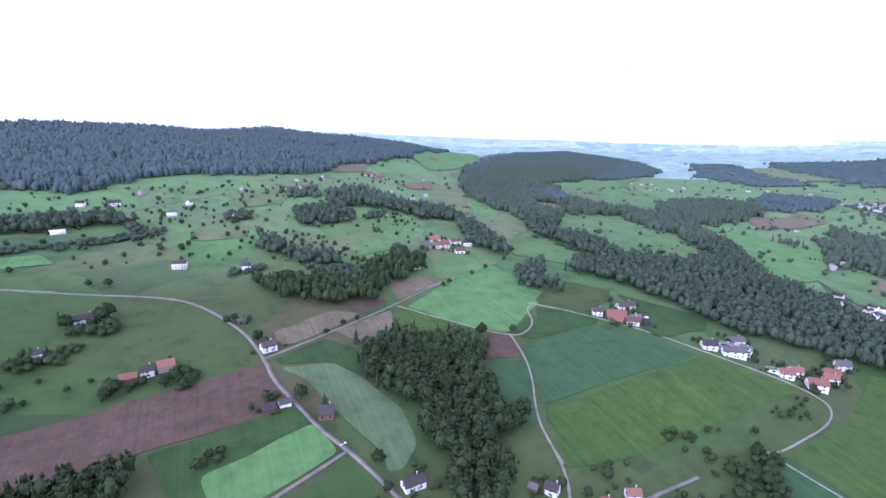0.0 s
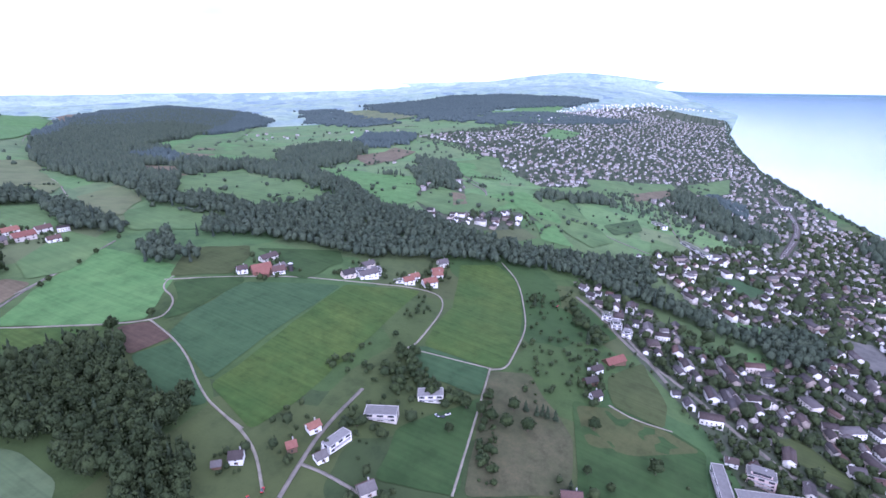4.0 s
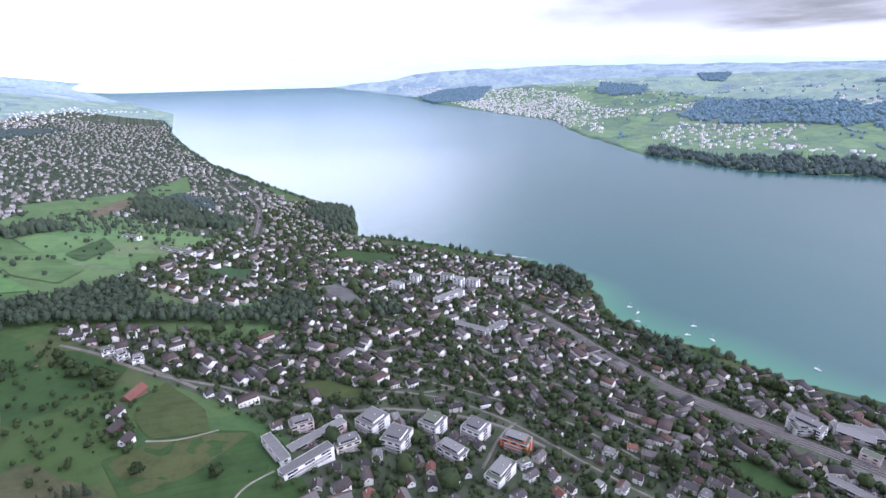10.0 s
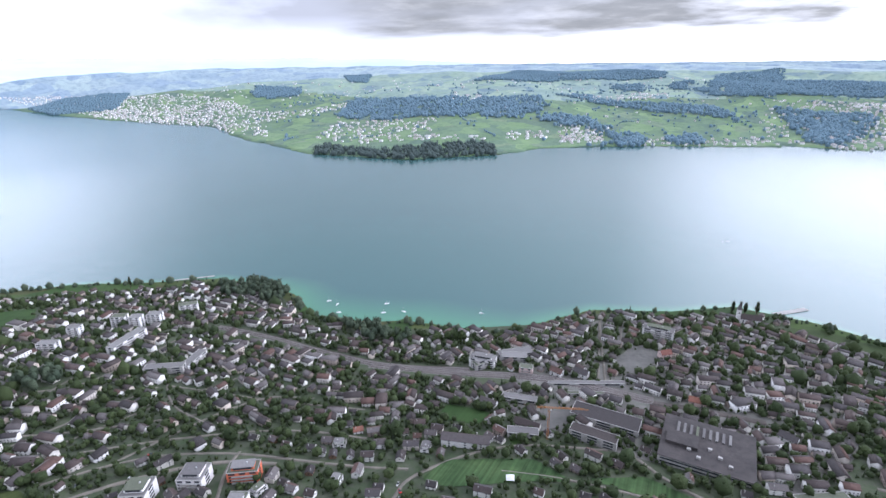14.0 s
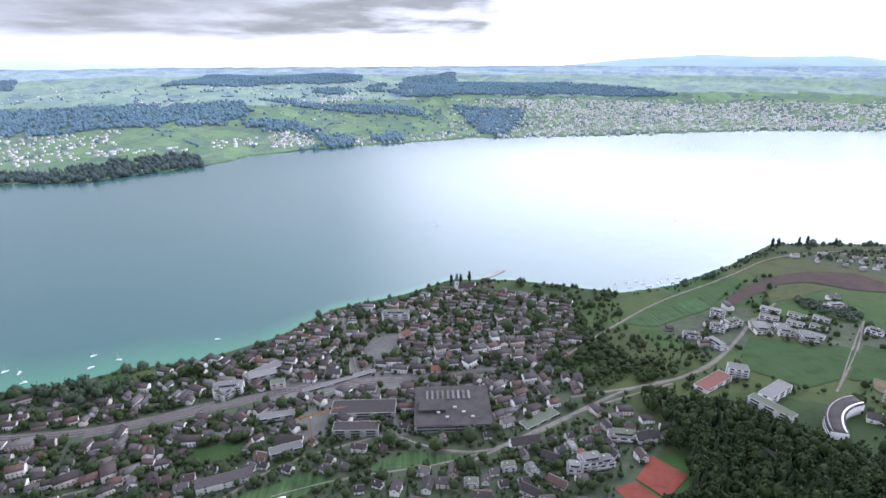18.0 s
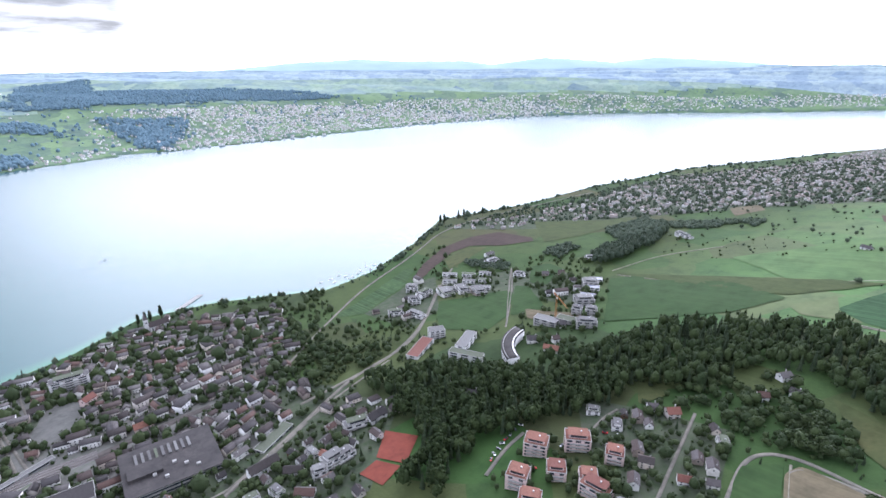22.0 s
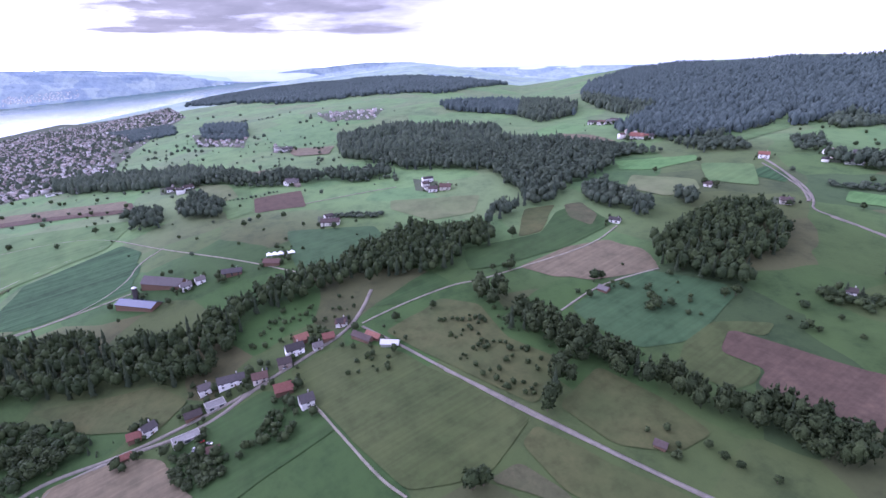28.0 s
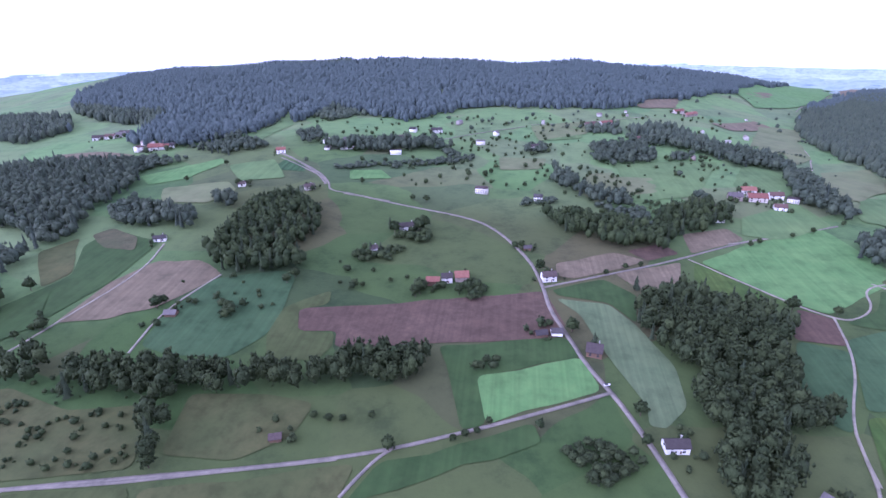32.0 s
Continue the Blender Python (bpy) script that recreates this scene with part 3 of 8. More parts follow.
def stem(height, width):
    """A tapered trunk with three limbs."""
    vs, fs = [], []

    def limb(a, b, ra, rb):
        n = sum(map(len, vs))
        d = Vector(b) - Vector(a)
        q = np.array(d.to_track_quat("Z", "Y").to_matrix())
        ring = np.array([(math.cos(k * 1.2566), math.sin(k * 1.2566), 0) for k in range(5)]) @ q.T
        vs.append(np.vstack([ring * ra + a, ring * rb + b]))
        fs.extend([(n + k, n + (k + 1) % 5, n + 5 + (k + 1) % 5, n + 5 + k) for k in range(5)])
    limb((0, 0, -.3 / 10), (0, 0, height), width, width * .6)
    for k in range(3):
        limb((0, 0, height * .8), (.2 * math.cos(k * 2.1), .2 * math.sin(k * 2.1), height + .22), width * .5, width * .2)
    return np.vstack(vs), np.array(fs)


BROAD = [broad_crown(s, 1, 34) for s in range(9)]
BROAD_MID = [broad_crown(s + 20, 1, 11) for s in range(7)]
SMALL = [small_crown(s) for s in range(8)]
FIRS = [fir_crown(s, 7, 9) for s in range(5)]
FIRS_MID = [fir_crown(s + 9, 4, 6) for s in range(3)]
FIRS_FAR = [fir_crown(s + 15, 2, 5) for s in range(3)]
BUSH = [broad_crown(s + 60, 1, 7) for s in range(3)]


def gathered(name, items, mats, label, category, smooth=False):
    """Many like pieces as one object: items are (template corners, faces, slot, x, y, z, turn, width, height)."""
    vs, fs, mi, n = [], [], [], 0
    for v, f, slot, x, y, z, a, wx, wy, h in items:
        c, s = math.cos(a), math.sin(a)
        px, py = v[:, 0] * wx, v[:, 1] * wy
        vs.append(np.column_stack([px * c - py * s + x, px * s + py * c + y, v[:, 2] * h + z]))
        fs.append(f + n)
        mi.append(np.full(len(f), slot))
        n += len(v)
    if not vs:
        return None
    me = mesh_of(name, drawn_in(np.vstack(vs)), np.vstack(fs), mats, np.concatenate(mi), smooth)
    return tagged(part(name, me, None), label, category, kind="stuff")


def forest(firs, label, *pts, gap=8.5, tall=22.0, edge=0.75):
    """A wood within these corners; firs is the share of spruces."""
    xs, ys = np.array([p[0] for p in pts]), np.array([p[1] for p in pts])
    mid = np.hypot(xs, ys)
    off_ = float(np.median(mid))
    spread = gap * (.98 if off_ < 620 else 1.08 if off_ < 1500 else 1.15 if np.median(ys) > 0 and off_ < 2600 else 1.9)
    gx, gy = np.meshgrid(np.arange(xs.min() - spread, xs.max() + spread, spread), np.arange(ys.min() - spread, ys.max() + spread, spread * .87))
    gx[1::2] += spread / 2
    gx, gy = gx.ravel() + rng.uniform(-.42, .42, gx.size) * spread, gy.ravel() + rng.uniform(-.42, .42, gx.size) * spread
    ragged = np.array([noise.noise(Vector((a / 34, b / 34, 1.7))) for a, b in zip(gx, gy)])
    thin = np.array([noise.noise(Vector((a / 70, b / 70, 8.1))) for a, b in zip(gx, gy)])
    reach = spread * (1.3 if off_ < 2000 else 4)
    k = inside(pts, gx + ragged * reach, gy - ragged * reach) & (thin > (-.62 if off_ < 1450 else -.3 if off_ > 2300 else -.5))
    gx, gy = gx[k], gy[k]
    gz = ground(gx, gy)
    items = []
    for x, y, z in zip(gx, gy, gz):
        r = math.hypot(x, y)
        if taken[cell(x, y)] in ((2, 4, 5) if r < 700 else (2, 3, 4, 5)) and r < 2500:
            continue
        h = tall * rng.choice((.62, .78, .88, .96, 1.05), p=(.1, .2, .3, .25, .15)) * rng.uniform(.94, 1.06)
        wide = spread * (rng.uniform(1.15, 1.7) if r < 1000 else rng.uniform(1.05, 1.6))
        if rng.random() < (firs * .7 if r < 1000 else firs * 1.3):
            t = (FIRS if r < 800 else FIRS_MID if r < 1700 else FIRS_FAR)
            v, f = t[rng.integers(len(t))]
            items.append((v, f, 1, x, y, z - .5, rng.uniform(0, 6.28), h * .5, h * .5, h * 1.04))
        else:
            t = BROAD if r < 430 else BROAD_MID if r < 1000 else SMALL
            v, f = t[rng.integers(len(t))]
            items.append((v, f, 0, x, y, z - h * .08, rng.uniform(0, 6.28), wide, wide, h))
    claim(pts, 4)
    # woods take paler, bluer colours by distance, to stand for haze
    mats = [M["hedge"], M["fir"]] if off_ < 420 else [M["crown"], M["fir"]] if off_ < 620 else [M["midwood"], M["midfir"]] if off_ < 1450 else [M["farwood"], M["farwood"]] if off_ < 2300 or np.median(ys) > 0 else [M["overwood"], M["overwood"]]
    return gathered("woodland", items, mats, label, "woods")


def scatter(h, n, *pts):
    """Bushes and orchard trees strewn over a piece of land."""
    xs, ys = np.array([p[0] for p in pts]), np.array([p[1] for p in pts])
    items = []
    for _ in range(n * 6):
        x, y = rng.uniform(xs.min(), xs.max()), rng.uniform(ys.min(), ys.max())
        if len(items) >= n:
            break
        if not inside(pts, np.array(x), np.array(y)) or taken[cell(x, y)] in (2, 5):
            continue
        r = math.hypot(x, y)
        t = BROAD_MID if r < 900 else BUSH if r < 1300 else SMALL
        run, aim = (rng.integers(4, 14), rng.uniform(0, 3.14)) if n >= 200 and rng.random() < .1 else (1, 0)
        for i in range(run):
            k = h * rng.choice((.5, .75, 1, 1.25)) * (1 if run == 1 else .7)
            a, b = x + i * .8 * h * math.cos(aim + .05 * i), y + i * .8 * h * math.sin(aim + .05 * i)
            if taken[cell(a, b)] in (2, 5):
                continue
            v, f = t[rng.integers(len(t))]
            items.append((v, f, 0, a, b, float(ground(a, b)) - k * .2, rng.uniform(0, 6.28), k * rng.uniform(.9, 1.3), k * rng.uniform(.9, 1.3), k * 1.15))
    # beyond a kilometre the crowns carry haze in their colour
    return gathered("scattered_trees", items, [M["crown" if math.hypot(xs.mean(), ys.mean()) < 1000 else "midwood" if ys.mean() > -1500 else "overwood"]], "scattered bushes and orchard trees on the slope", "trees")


TREES = {}


def tree_proto(kind, i):
    """One free-standing tree, about ten metres high, with trunk, limbs and crown."""
    if (kind, i) in TREES:
        return TREES[kind, i]
    words = {"tree": "broadleaf tree with a full rounded green crown", "fir": "dark narrow spruce standing alone", "poplar": "tall slim dark poplar by the shore", "fruit": "small orchard tree with an open crown", "lime": "fresh light green broadleaf tree"}
    names = {"tree": "tree", "fir": "spruce_tree", "poplar": "poplar_tree", "fruit": "orchard_tree", "lime": "tree"}
    ob = new(names[kind])
    tagged(ob, words[kind], "tree", "free-standing trees")
    if kind == "fir":
        v, f = FIRS[i % len(FIRS)]
        v = v * (8, 8, 10)
    else:
        v, f = broad_crown(80 + i, 2, 60)
        v = v * {"poplar": (2.6, 2.6, 10), "fruit": (10, 10, 9), "tree": (9, 9, 10), "lime": (9, 9, 10)}[kind]
    part("crown", mesh_of("crown", v, f, [M["fir" if kind in ("fir", "poplar") else "crown"]]), None, ob)
    v, f = stem(.34, .035)
    part("trunk", mesh_of("trunk", v * 10, f, [M["trunk"]]), None, ob)
    TREES[kind, i] = ob
    ob.matrix_basis = pose(0, 0, -500)
    return ob


planted = []


def tree(kind, x, y, h=10.0):
    planted.append((kind, x, y, h))


def plant_all():
    used = set()
    for n, (kind, x, y, h) in enumerate(planted):
        i = n % 4
        p = tree_proto(kind, i)
        s = h / 10 * rng.uniform(.9, 1.1)
        z = float(ground(x, y)) - .15
        x2, y2, z2 = (float(c) for c in drawn_in((x, y, z)))
        m = pose(x2, y2, z2, 0, 0, rng.uniform(0, 360))
        if (kind, i) in used:
            ob = copy_thing(p, m)
        else:
            ob = p
            ob.matrix_basis = m
            used.add((kind, i))
        ob.scale = (s, s, s)

# ---- buildings ----
def gable_roof(l, wd, h, pitch, over=.7, thick=.3):
    """A gable roof over a plan l by wd whose eaves stand at h; the ridge runs along x."""
    bm = bmesh.new()
    rise_ = (wd / 2 + over) * pitch
    x, y = l / 2 + over, wd / 2 + over
    e = h - over * pitch
    for s in (-1, 1):
        p = [(-x, s * y, e), (x, s * y, e), (x, 0, e + rise_), (-x, 0, e + rise_)]
        q = [(a, b, c + thick) for a, b, c in p]
        v = [bm.verts.new(c) for c in p + q]
        for f in ((0, 1, 2, 3), (7, 6, 5, 4), (0, 4, 5, 1), (1, 5, 6, 2), (2, 6, 7, 3), (3, 7, 4, 0)):
            bm.faces.new([v[i] for i in f])
    bmesh.ops.recalc_face_normals(bm, faces=bm.faces)
    return bm


def gable_body(l, wd, h, pitch, base=-4.0):
    bm = bmesh.new()
    r = wd / 2 * pitch
    v = [bm.verts.new(p) for p in ((-l / 2, -wd / 2, base), (l / 2, -wd / 2, base), (l / 2, wd / 2, base), (-l / 2, wd / 2, base),
                                   (-l / 2, -wd / 2, h), (l / 2, -wd / 2, h), (l / 2, wd / 2, h), (-l / 2, wd / 2, h), (-l / 2, 0, h + r), (l / 2, 0, h + r))]
    for f in ((0, 1, 5, 4), (2, 3, 7, 6), (1, 2, 6, 9, 5), (3, 0, 4, 8, 7), (3, 2, 1, 0), (4, 5, 9, 8), (6, 7, 8, 9)):
        bm.faces.new([v[i] for i in f])
    return bm


SHARED = {}


def shared(key, make):
    if key not in SHARED:
        bm = make()
        me = bpy.data.meshes.new(key[0])
        bm.to_mesh(me)
        bm.free()
        SHARED[key] = me
    return SHARED[key]


def window_set(ob, l, wd, h, floors, every=3.0, wide=1.3, tall=1.5, base=.0, sides=(0, 1, 2, 3), band=False):
    """Windows in rows on the four walls, each a pane in a pale frame set just proud of the wall."""
    storey = h / floors
    for s in sides:
        run, off = (l, wd / 2) if s % 2 == 0 else (wd, l / 2)
        n = 1 if band else max(1, int((run - 1.2) / every))
        ww = run - 1.6 if band else wide
        for k in range(floors):
            for i in range(n):
                a = 0 if n == 1 else (i - (n - 1) / 2) * run / n
                me = shared(("window", round(ww, 1), tall), lambda: boxes((-ww / 2, ww / 2, -.06, .06, 0, tall)))
                if not me.materials:
                    me.materials.append(M["glass"])
                m = pose(0, 0, 0, 0, 0, 90 * s) @ pose(a, -off, base + storey * k + storey * .32)
                part("window", me, None, ob, m=m)


def gable_house(x, y, turn, l=13.0, wd=10.0, h=6.0, pitch=.75, wall="wall", roof="roof", floors=2, label="", name="house", windows=True, group=""):
    """A pitched-roof house: walls, roof, chimney, door and windows."""
    if not group:
        l, wd, h = l * .88, wd * .88, h * .88
    ob = new(name)
    part("wall", gable_body(l, wd, h, pitch), M[wall], ob)
    part("roof", gable_roof(l, wd, h, pitch), M[roof], ob)
    if windows:
        ch = h + wd * pitch * .25
        part("chimney", boxes((l * .22, l * .22 + .8, wd * .18, wd * .18 + .8, ch - 1, h + wd * pitch * .5 + .9), (l * .22 - .1, l * .22 + .9, wd * .18 - .1, wd * .18 + .9, h + wd * pitch * .5 + .9, h + wd * pitch * .5 + 1.05)), M["concrete"], ob)
        window_set(ob, l, wd, h, floors, max(4.4, l / 3.2), 1.7, 1.5, sides=(0, 2))
        window_set(ob, l, wd, h, 1, 20, 1.6, 1.5, base=h * .5 - .6, sides=(1, 3))
        part("door", shared(("door", 1), lambda: boxes((-.55, .55, -.07, .07, 0, 2.1))), M["wood"], ob, m=pose(l * .12, -wd / 2, .05))
    return settle(ob, x, y, turn, l, wd, label or "rendered house with a brown tiled gable roof", "house", group)


def flat_block(x, y, turn, l=22.0, wd=14.0, floors=3, wall="white", roof="flat", label="", attic=True, balconies=True, name="apartment_block", group=""):
    """A flat-roofed block: walls, roof slab, parapet, attic storey, balconies and window bands."""
    ob = new(name)
    h = 2.9 * floors
    part("wall", boxes((-l / 2, l / 2, -wd / 2, wd / 2, -5, h)), M[wall], ob)
    part("roof", boxes((-l / 2 + .3, l / 2 - .3, -wd / 2 + .3, wd / 2 - .3, h, h + .12)), M[roof], ob)
    part("parapet", boxes((-l / 2 - .15, l / 2 + .15, -wd / 2 - .15, -wd / 2 + .3, h, h + .5), (-l / 2 - .15, l / 2 + .15, wd / 2 - .3, wd / 2 + .15, h, h + .5),
                          (-l / 2 - .15, -l / 2 + .3, -wd / 2 + .3, wd / 2 - .3, h, h + .5), (l / 2 - .3, l / 2 + .15, -wd / 2 + .3, wd / 2 - .3, h, h + .5)), M["concrete"], ob)
    if attic:
        a = part("attic_storey", boxes((-l * .36, l * .36, -wd * .3, wd * .32, h + .12, h + 2.9)), M[wall], ob)
        part("attic_roof", boxes((-l * .36 - .6, l * .36 + .6, -wd * .3 - .6, wd * .32 + .6, h + 2.9, h + 3.2)), M[roof], a)
        part("window", boxes((-l * .3, l * .3, -wd * .3 - .07, -wd * .3 + .05, h + .7, h + 2.4)), M["glass"], a)
        part("vent", boxes((l * .1, l * .1 + 1, 0, 1, h + 3.2, h + 4.1)), M["metal"], a)
    for k in range(floors):
        if balconies and k > 0:
            part("balcony", shared(("balcony", round(l, 1)), lambda: boxes((-l * .34, l * .34, -1.7, 0, -.2, 0), (-l * .34, l * .34, -1.7, -1.55, 0, .95))), M["concrete"], ob, m=pose(0, -wd / 2, 2.9 * k))
            part("balcony", shared(("balcony", round(l, 1)), lambda: boxes((-l * .34, l * .34, -1.7, 0, -.2, 0))), M["concrete"], ob, m=pose(0, wd / 2, 2.9 * k, 0, 0, 180))
    window_set(ob, l, wd, h, floors, max(5.0, l / 3.5), max(3.0, l / 5), 1.7, sides=(0, 2))
    window_set(ob, l, wd, h, floors, 30, max(2.4, wd / 3), 1.7, sides=(1, 3))
    return settle(ob, x, y, turn, l, wd, label or "white flat-roofed apartment block with balconies", "apartment block", group)


yards = []


def settle(ob, x, y, turn, l, wd, label, category, group=""):
    a = radians(turn)
    c, s = math.cos(a), math.sin(a)
    corners = [(x + u * l / 2 * c - v * wd / 2 * s, y + u * l / 2 * s + v * wd / 2 * c) for u in (-1, 1) for v in (-1, 1)]
    z = max(float(np.mean([ground(*p) for p in corners])), .5)
    p = drawn_in((x, y, z))
    ob.matrix_basis = pose(float(p[0]), float(p[1]), float(p[2]), 0, 0, turn)
    claim([corners[0], corners[1], corners[3], corners[2]], 5)
    claim_disc(x, y, wd / 2, 5)
    yards.append((x, y, l, wd))
    return tagged(ob, label, category, group)


# the common town houses, built once each and then copied
KINDS = []


def town_prototypes():
    for i, (l, wd, h, pitch, wall, roof, floors) in enumerate(((10.5, 8.5, 5.2, .8, "wall", "roof", 2), (12, 9.5, 5.6, .7, "wall", "roof", 2), (9.5, 8.5, 5.0, .9, "white", "roof", 2), (14, 10, 8.1, .6, "wall", "roof", 3),
                                                          (10, 8, 4.8, .7, "wood", "roof", 2), (11.5, 9, 5.4, .8, "white", "redroof", 2), (18, 10, 8.1, .55, "wall", "roof", 3))):
        KINDS.append((gable_house(-2900 - 30 * i, 3000, 0, l, wd, h, pitch, wall, roof, floors, group="town houses",
                                  label=("timber-clad house with a brown tiled roof" if wall == "wood" else "white house with an orange-red tiled roof" if roof == "redroof" else "long rendered house with a brown gable roof" if l > 15 else "pale rendered house with a brown tiled gable roof")), l, wd))
    KINDS.append((flat_block(-2700, 3000, 0, 15, 11, 2, label="white flat-roofed villa in a garden", name="villa", group="town houses", balconies=False), 15, 11))
    for ob, l, wd in KINDS:
        ob.matrix_basis = pose(0, 0, -500)


def template_house(l, wd, h, pitch):
    """Corners and triangles of a plain far house, one set for walls, roof and windows."""
    def tris(bm, slot):
        bmesh.ops.triangulate(bm, faces=bm.faces)
        bm.verts.index_update()
        v = np.array([p.co[:] for p in bm.verts])
        f = np.array([[q.index for q in p.verts] for p in bm.faces])
        bm.free()
        return v, f, slot
    w = bmesh.new()
    n = max(2, int(l / 3.5))
    for s in (-1, 1):
        for i in range(n):
            for k in range(max(1, int(h / 2.8))):
                a, b = (i - (n - 1) / 2) * l / n, .8 + k * 2.8
                box(w, a - .65, a + .65, s * wd / 2 - .05, s * wd / 2 + .05, b, b + 1.4)
    if pitch:
        return [tris(gable_body(l, wd, h, pitch), 0), tris(gable_roof(l, wd, h, pitch, thick=.25), 1), tris(w, 2)]
    return [tris(boxes((-l / 2, l / 2, -wd / 2, wd / 2, -4, h)), 0), tris(boxes((-l / 2 - .2, l / 2 + .2, -wd / 2 - .2, wd / 2 + .2, h, h + .4)), 1), tris(w, 2)]


PLAIN = [(template_house(l, wd, h, p), l, wd) for l, wd, h, p in ((10.5, 8.5, 5.2, .8), (12, 9.5, 5.6, .7), (9.5, 8.5, 5, .9), (14, 10, 8.1, .6), (19, 10, 8.1, .55), (11.5, 9, 5.6, .75))]
PLAIN_FLAT = [(template_house(l, wd, h, 0), l, wd) for l, wd, h in ((15, 11, 6), (24, 12, 9), (18, 12, 9))]
house_spots = []


def town(angle, gap, share, *pts, flat=.12, far=False, bend=0.0, big=0.0):
    """Fills a district with houses in loose rows: angle is the run of the streets, gap the spacing, share how full it is."""
    xs, ys = np.array([p[0] for p in pts]), np.array([p[1] for p in pts])
    cx, cy = xs.mean(), ys.mean()
    gap = gap if far else gap * (1.12 if math.hypot(cx, cy) < 1000 else .98)
    size = max(np.ptp(xs), np.ptp(ys)) * .75 + gap
    a = radians(angle)
    k = np.arange(-size, size, gap)
    u, v = np.meshgrid(k, np.arange(-size, size, gap * 1.12))
    u = u + rng.uniform(-.36, .36, u.shape) * gap
    v = v + rng.uniform(-.34, .34, v.shape) * gap + 9 * np.sin(u / 60)
    x, y = cx + u * math.cos(a) - v * math.sin(a), cy + u * math.sin(a) + v * math.cos(a)
    ok = inside(pts, x, y)
    if far:
        ok &= rng.random(x.shape) < share
    else:
        n = np.array([noise.noise(Vector((p / 90, q / 90, 3))) for p, q in zip(x.ravel(), y.ravel())]).reshape(x.shape)
        ok &= rng.random(x.shape) < share + .35 * n
    for p, q in zip(x[ok], y[ok]):
        turn = angle + rng.choice((0, 90), p=(.7, .3)) + rng.normal() * 5 + 50 * noise.noise(Vector((p / 220, q / 220, 0)))
        house_spots.append((p, q, turn, flat, big, far))


def build_towns():
    """The houses nearest the middle become things with parts, those further off pieces of a town in one mesh each."""
    spots = sorted(house_spots, key=lambda s: s[0] ** 2 + s[1] ** 2)
    count, items, mid_items, far_items = 0, [], [], []
    used = set()
    for x, y, turn, flat, big, far in spots:
        if float(ground(x, y)) < 1.2:
            continue
        if not far:
            if not is_free(x, y, 4.2):
                continue
            claim_disc(x, y, 3.8, 5)
        z = float(ground(x, y))
        if count < 150 and not far:
            j = int(7 if rng.random() < flat else rng.choice(7, p=(.24, .2, .18, .14, .06, .08, .1)))
            ob, l, wd = KINDS[j]
            m = pose(x, y, z, 0, 0, turn) @ Matrix.Scale(.86, 4)
            if j in used:
                copy_thing(ob, m)
            else:
                ob.matrix_basis = m
                used.add(j)
            count += 1
            continue
        pool = PLAIN_FLAT if rng.random() < flat else PLAIN
        t, l, wd = (PLAIN[rng.integers(3, 5)] if rng.random() < big else pool[rng.integers(len(pool))])
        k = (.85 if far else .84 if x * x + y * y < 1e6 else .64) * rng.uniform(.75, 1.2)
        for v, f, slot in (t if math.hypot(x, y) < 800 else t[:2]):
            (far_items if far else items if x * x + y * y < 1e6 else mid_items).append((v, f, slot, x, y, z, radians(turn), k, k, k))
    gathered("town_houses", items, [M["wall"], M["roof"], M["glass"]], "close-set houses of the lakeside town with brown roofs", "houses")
    # villages beyond a kilometre and over the lake wear the haze-toned colours
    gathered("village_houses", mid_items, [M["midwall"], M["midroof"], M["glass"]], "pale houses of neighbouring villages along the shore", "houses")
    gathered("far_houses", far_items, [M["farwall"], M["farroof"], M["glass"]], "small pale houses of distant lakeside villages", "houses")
    return count


def greenery(share, gap, *pts, tall=8.0, label="garden trees and hedges among the houses", firs=.1, name="garden_trees", clear=(2, 3, 4, 5)):
    """Garden trees and hedges wherever the ground is free."""
    xs, ys = np.array([p[0] for p in pts]), np.array([p[1] for p in pts])
    gx, gy = np.meshgrid(np.arange(xs.min(), xs.max(), gap), np.arange(ys.min(), ys.max(), gap))
    gx, gy = gx.ravel() + rng.uniform(-.5, .5, gx.size) * gap, gy.ravel() + rng.uniform(-.5, .5, gx.size) * gap
    k = inside(pts, gx, gy) & (rng.random(gx.size) < share)
    items = []
    for x, y in zip(gx[k], gy[k]):
        if taken[cell(x, y)] in clear:
            continue
        z = float(ground(x, y))
        if z < .3:
            continue
        h = tall * rng.choice((.35, .6, .8, 1, 1.5), p=(.25, .25, .25, .17, .08))
        r = math.hypot(x, y)
        if rng.random() < firs:
            t, slot, wide = (FIRS_MID if r < 1200 else FIRS_FAR), 1, h * .7
        else:
            t, slot, wide = (BUSH if r < 620 else SMALL), 0, h * rng.uniform(.8, 1.2)
        v, f = t[rng.integers(len(t))]
        items.append((v, f, slot, x, y, z - h * .22, rng.uniform(0, 6.28), wide, wide, h * 1.15))
    # gardens further off use the crown colours with haze in them
    near = np.median(np.hypot(xs, ys)) < 1100
    return gathered(name, items, [M["hedge"], M["fir"]] if near else [M["midwood"], M["midfir"]], label, "trees")

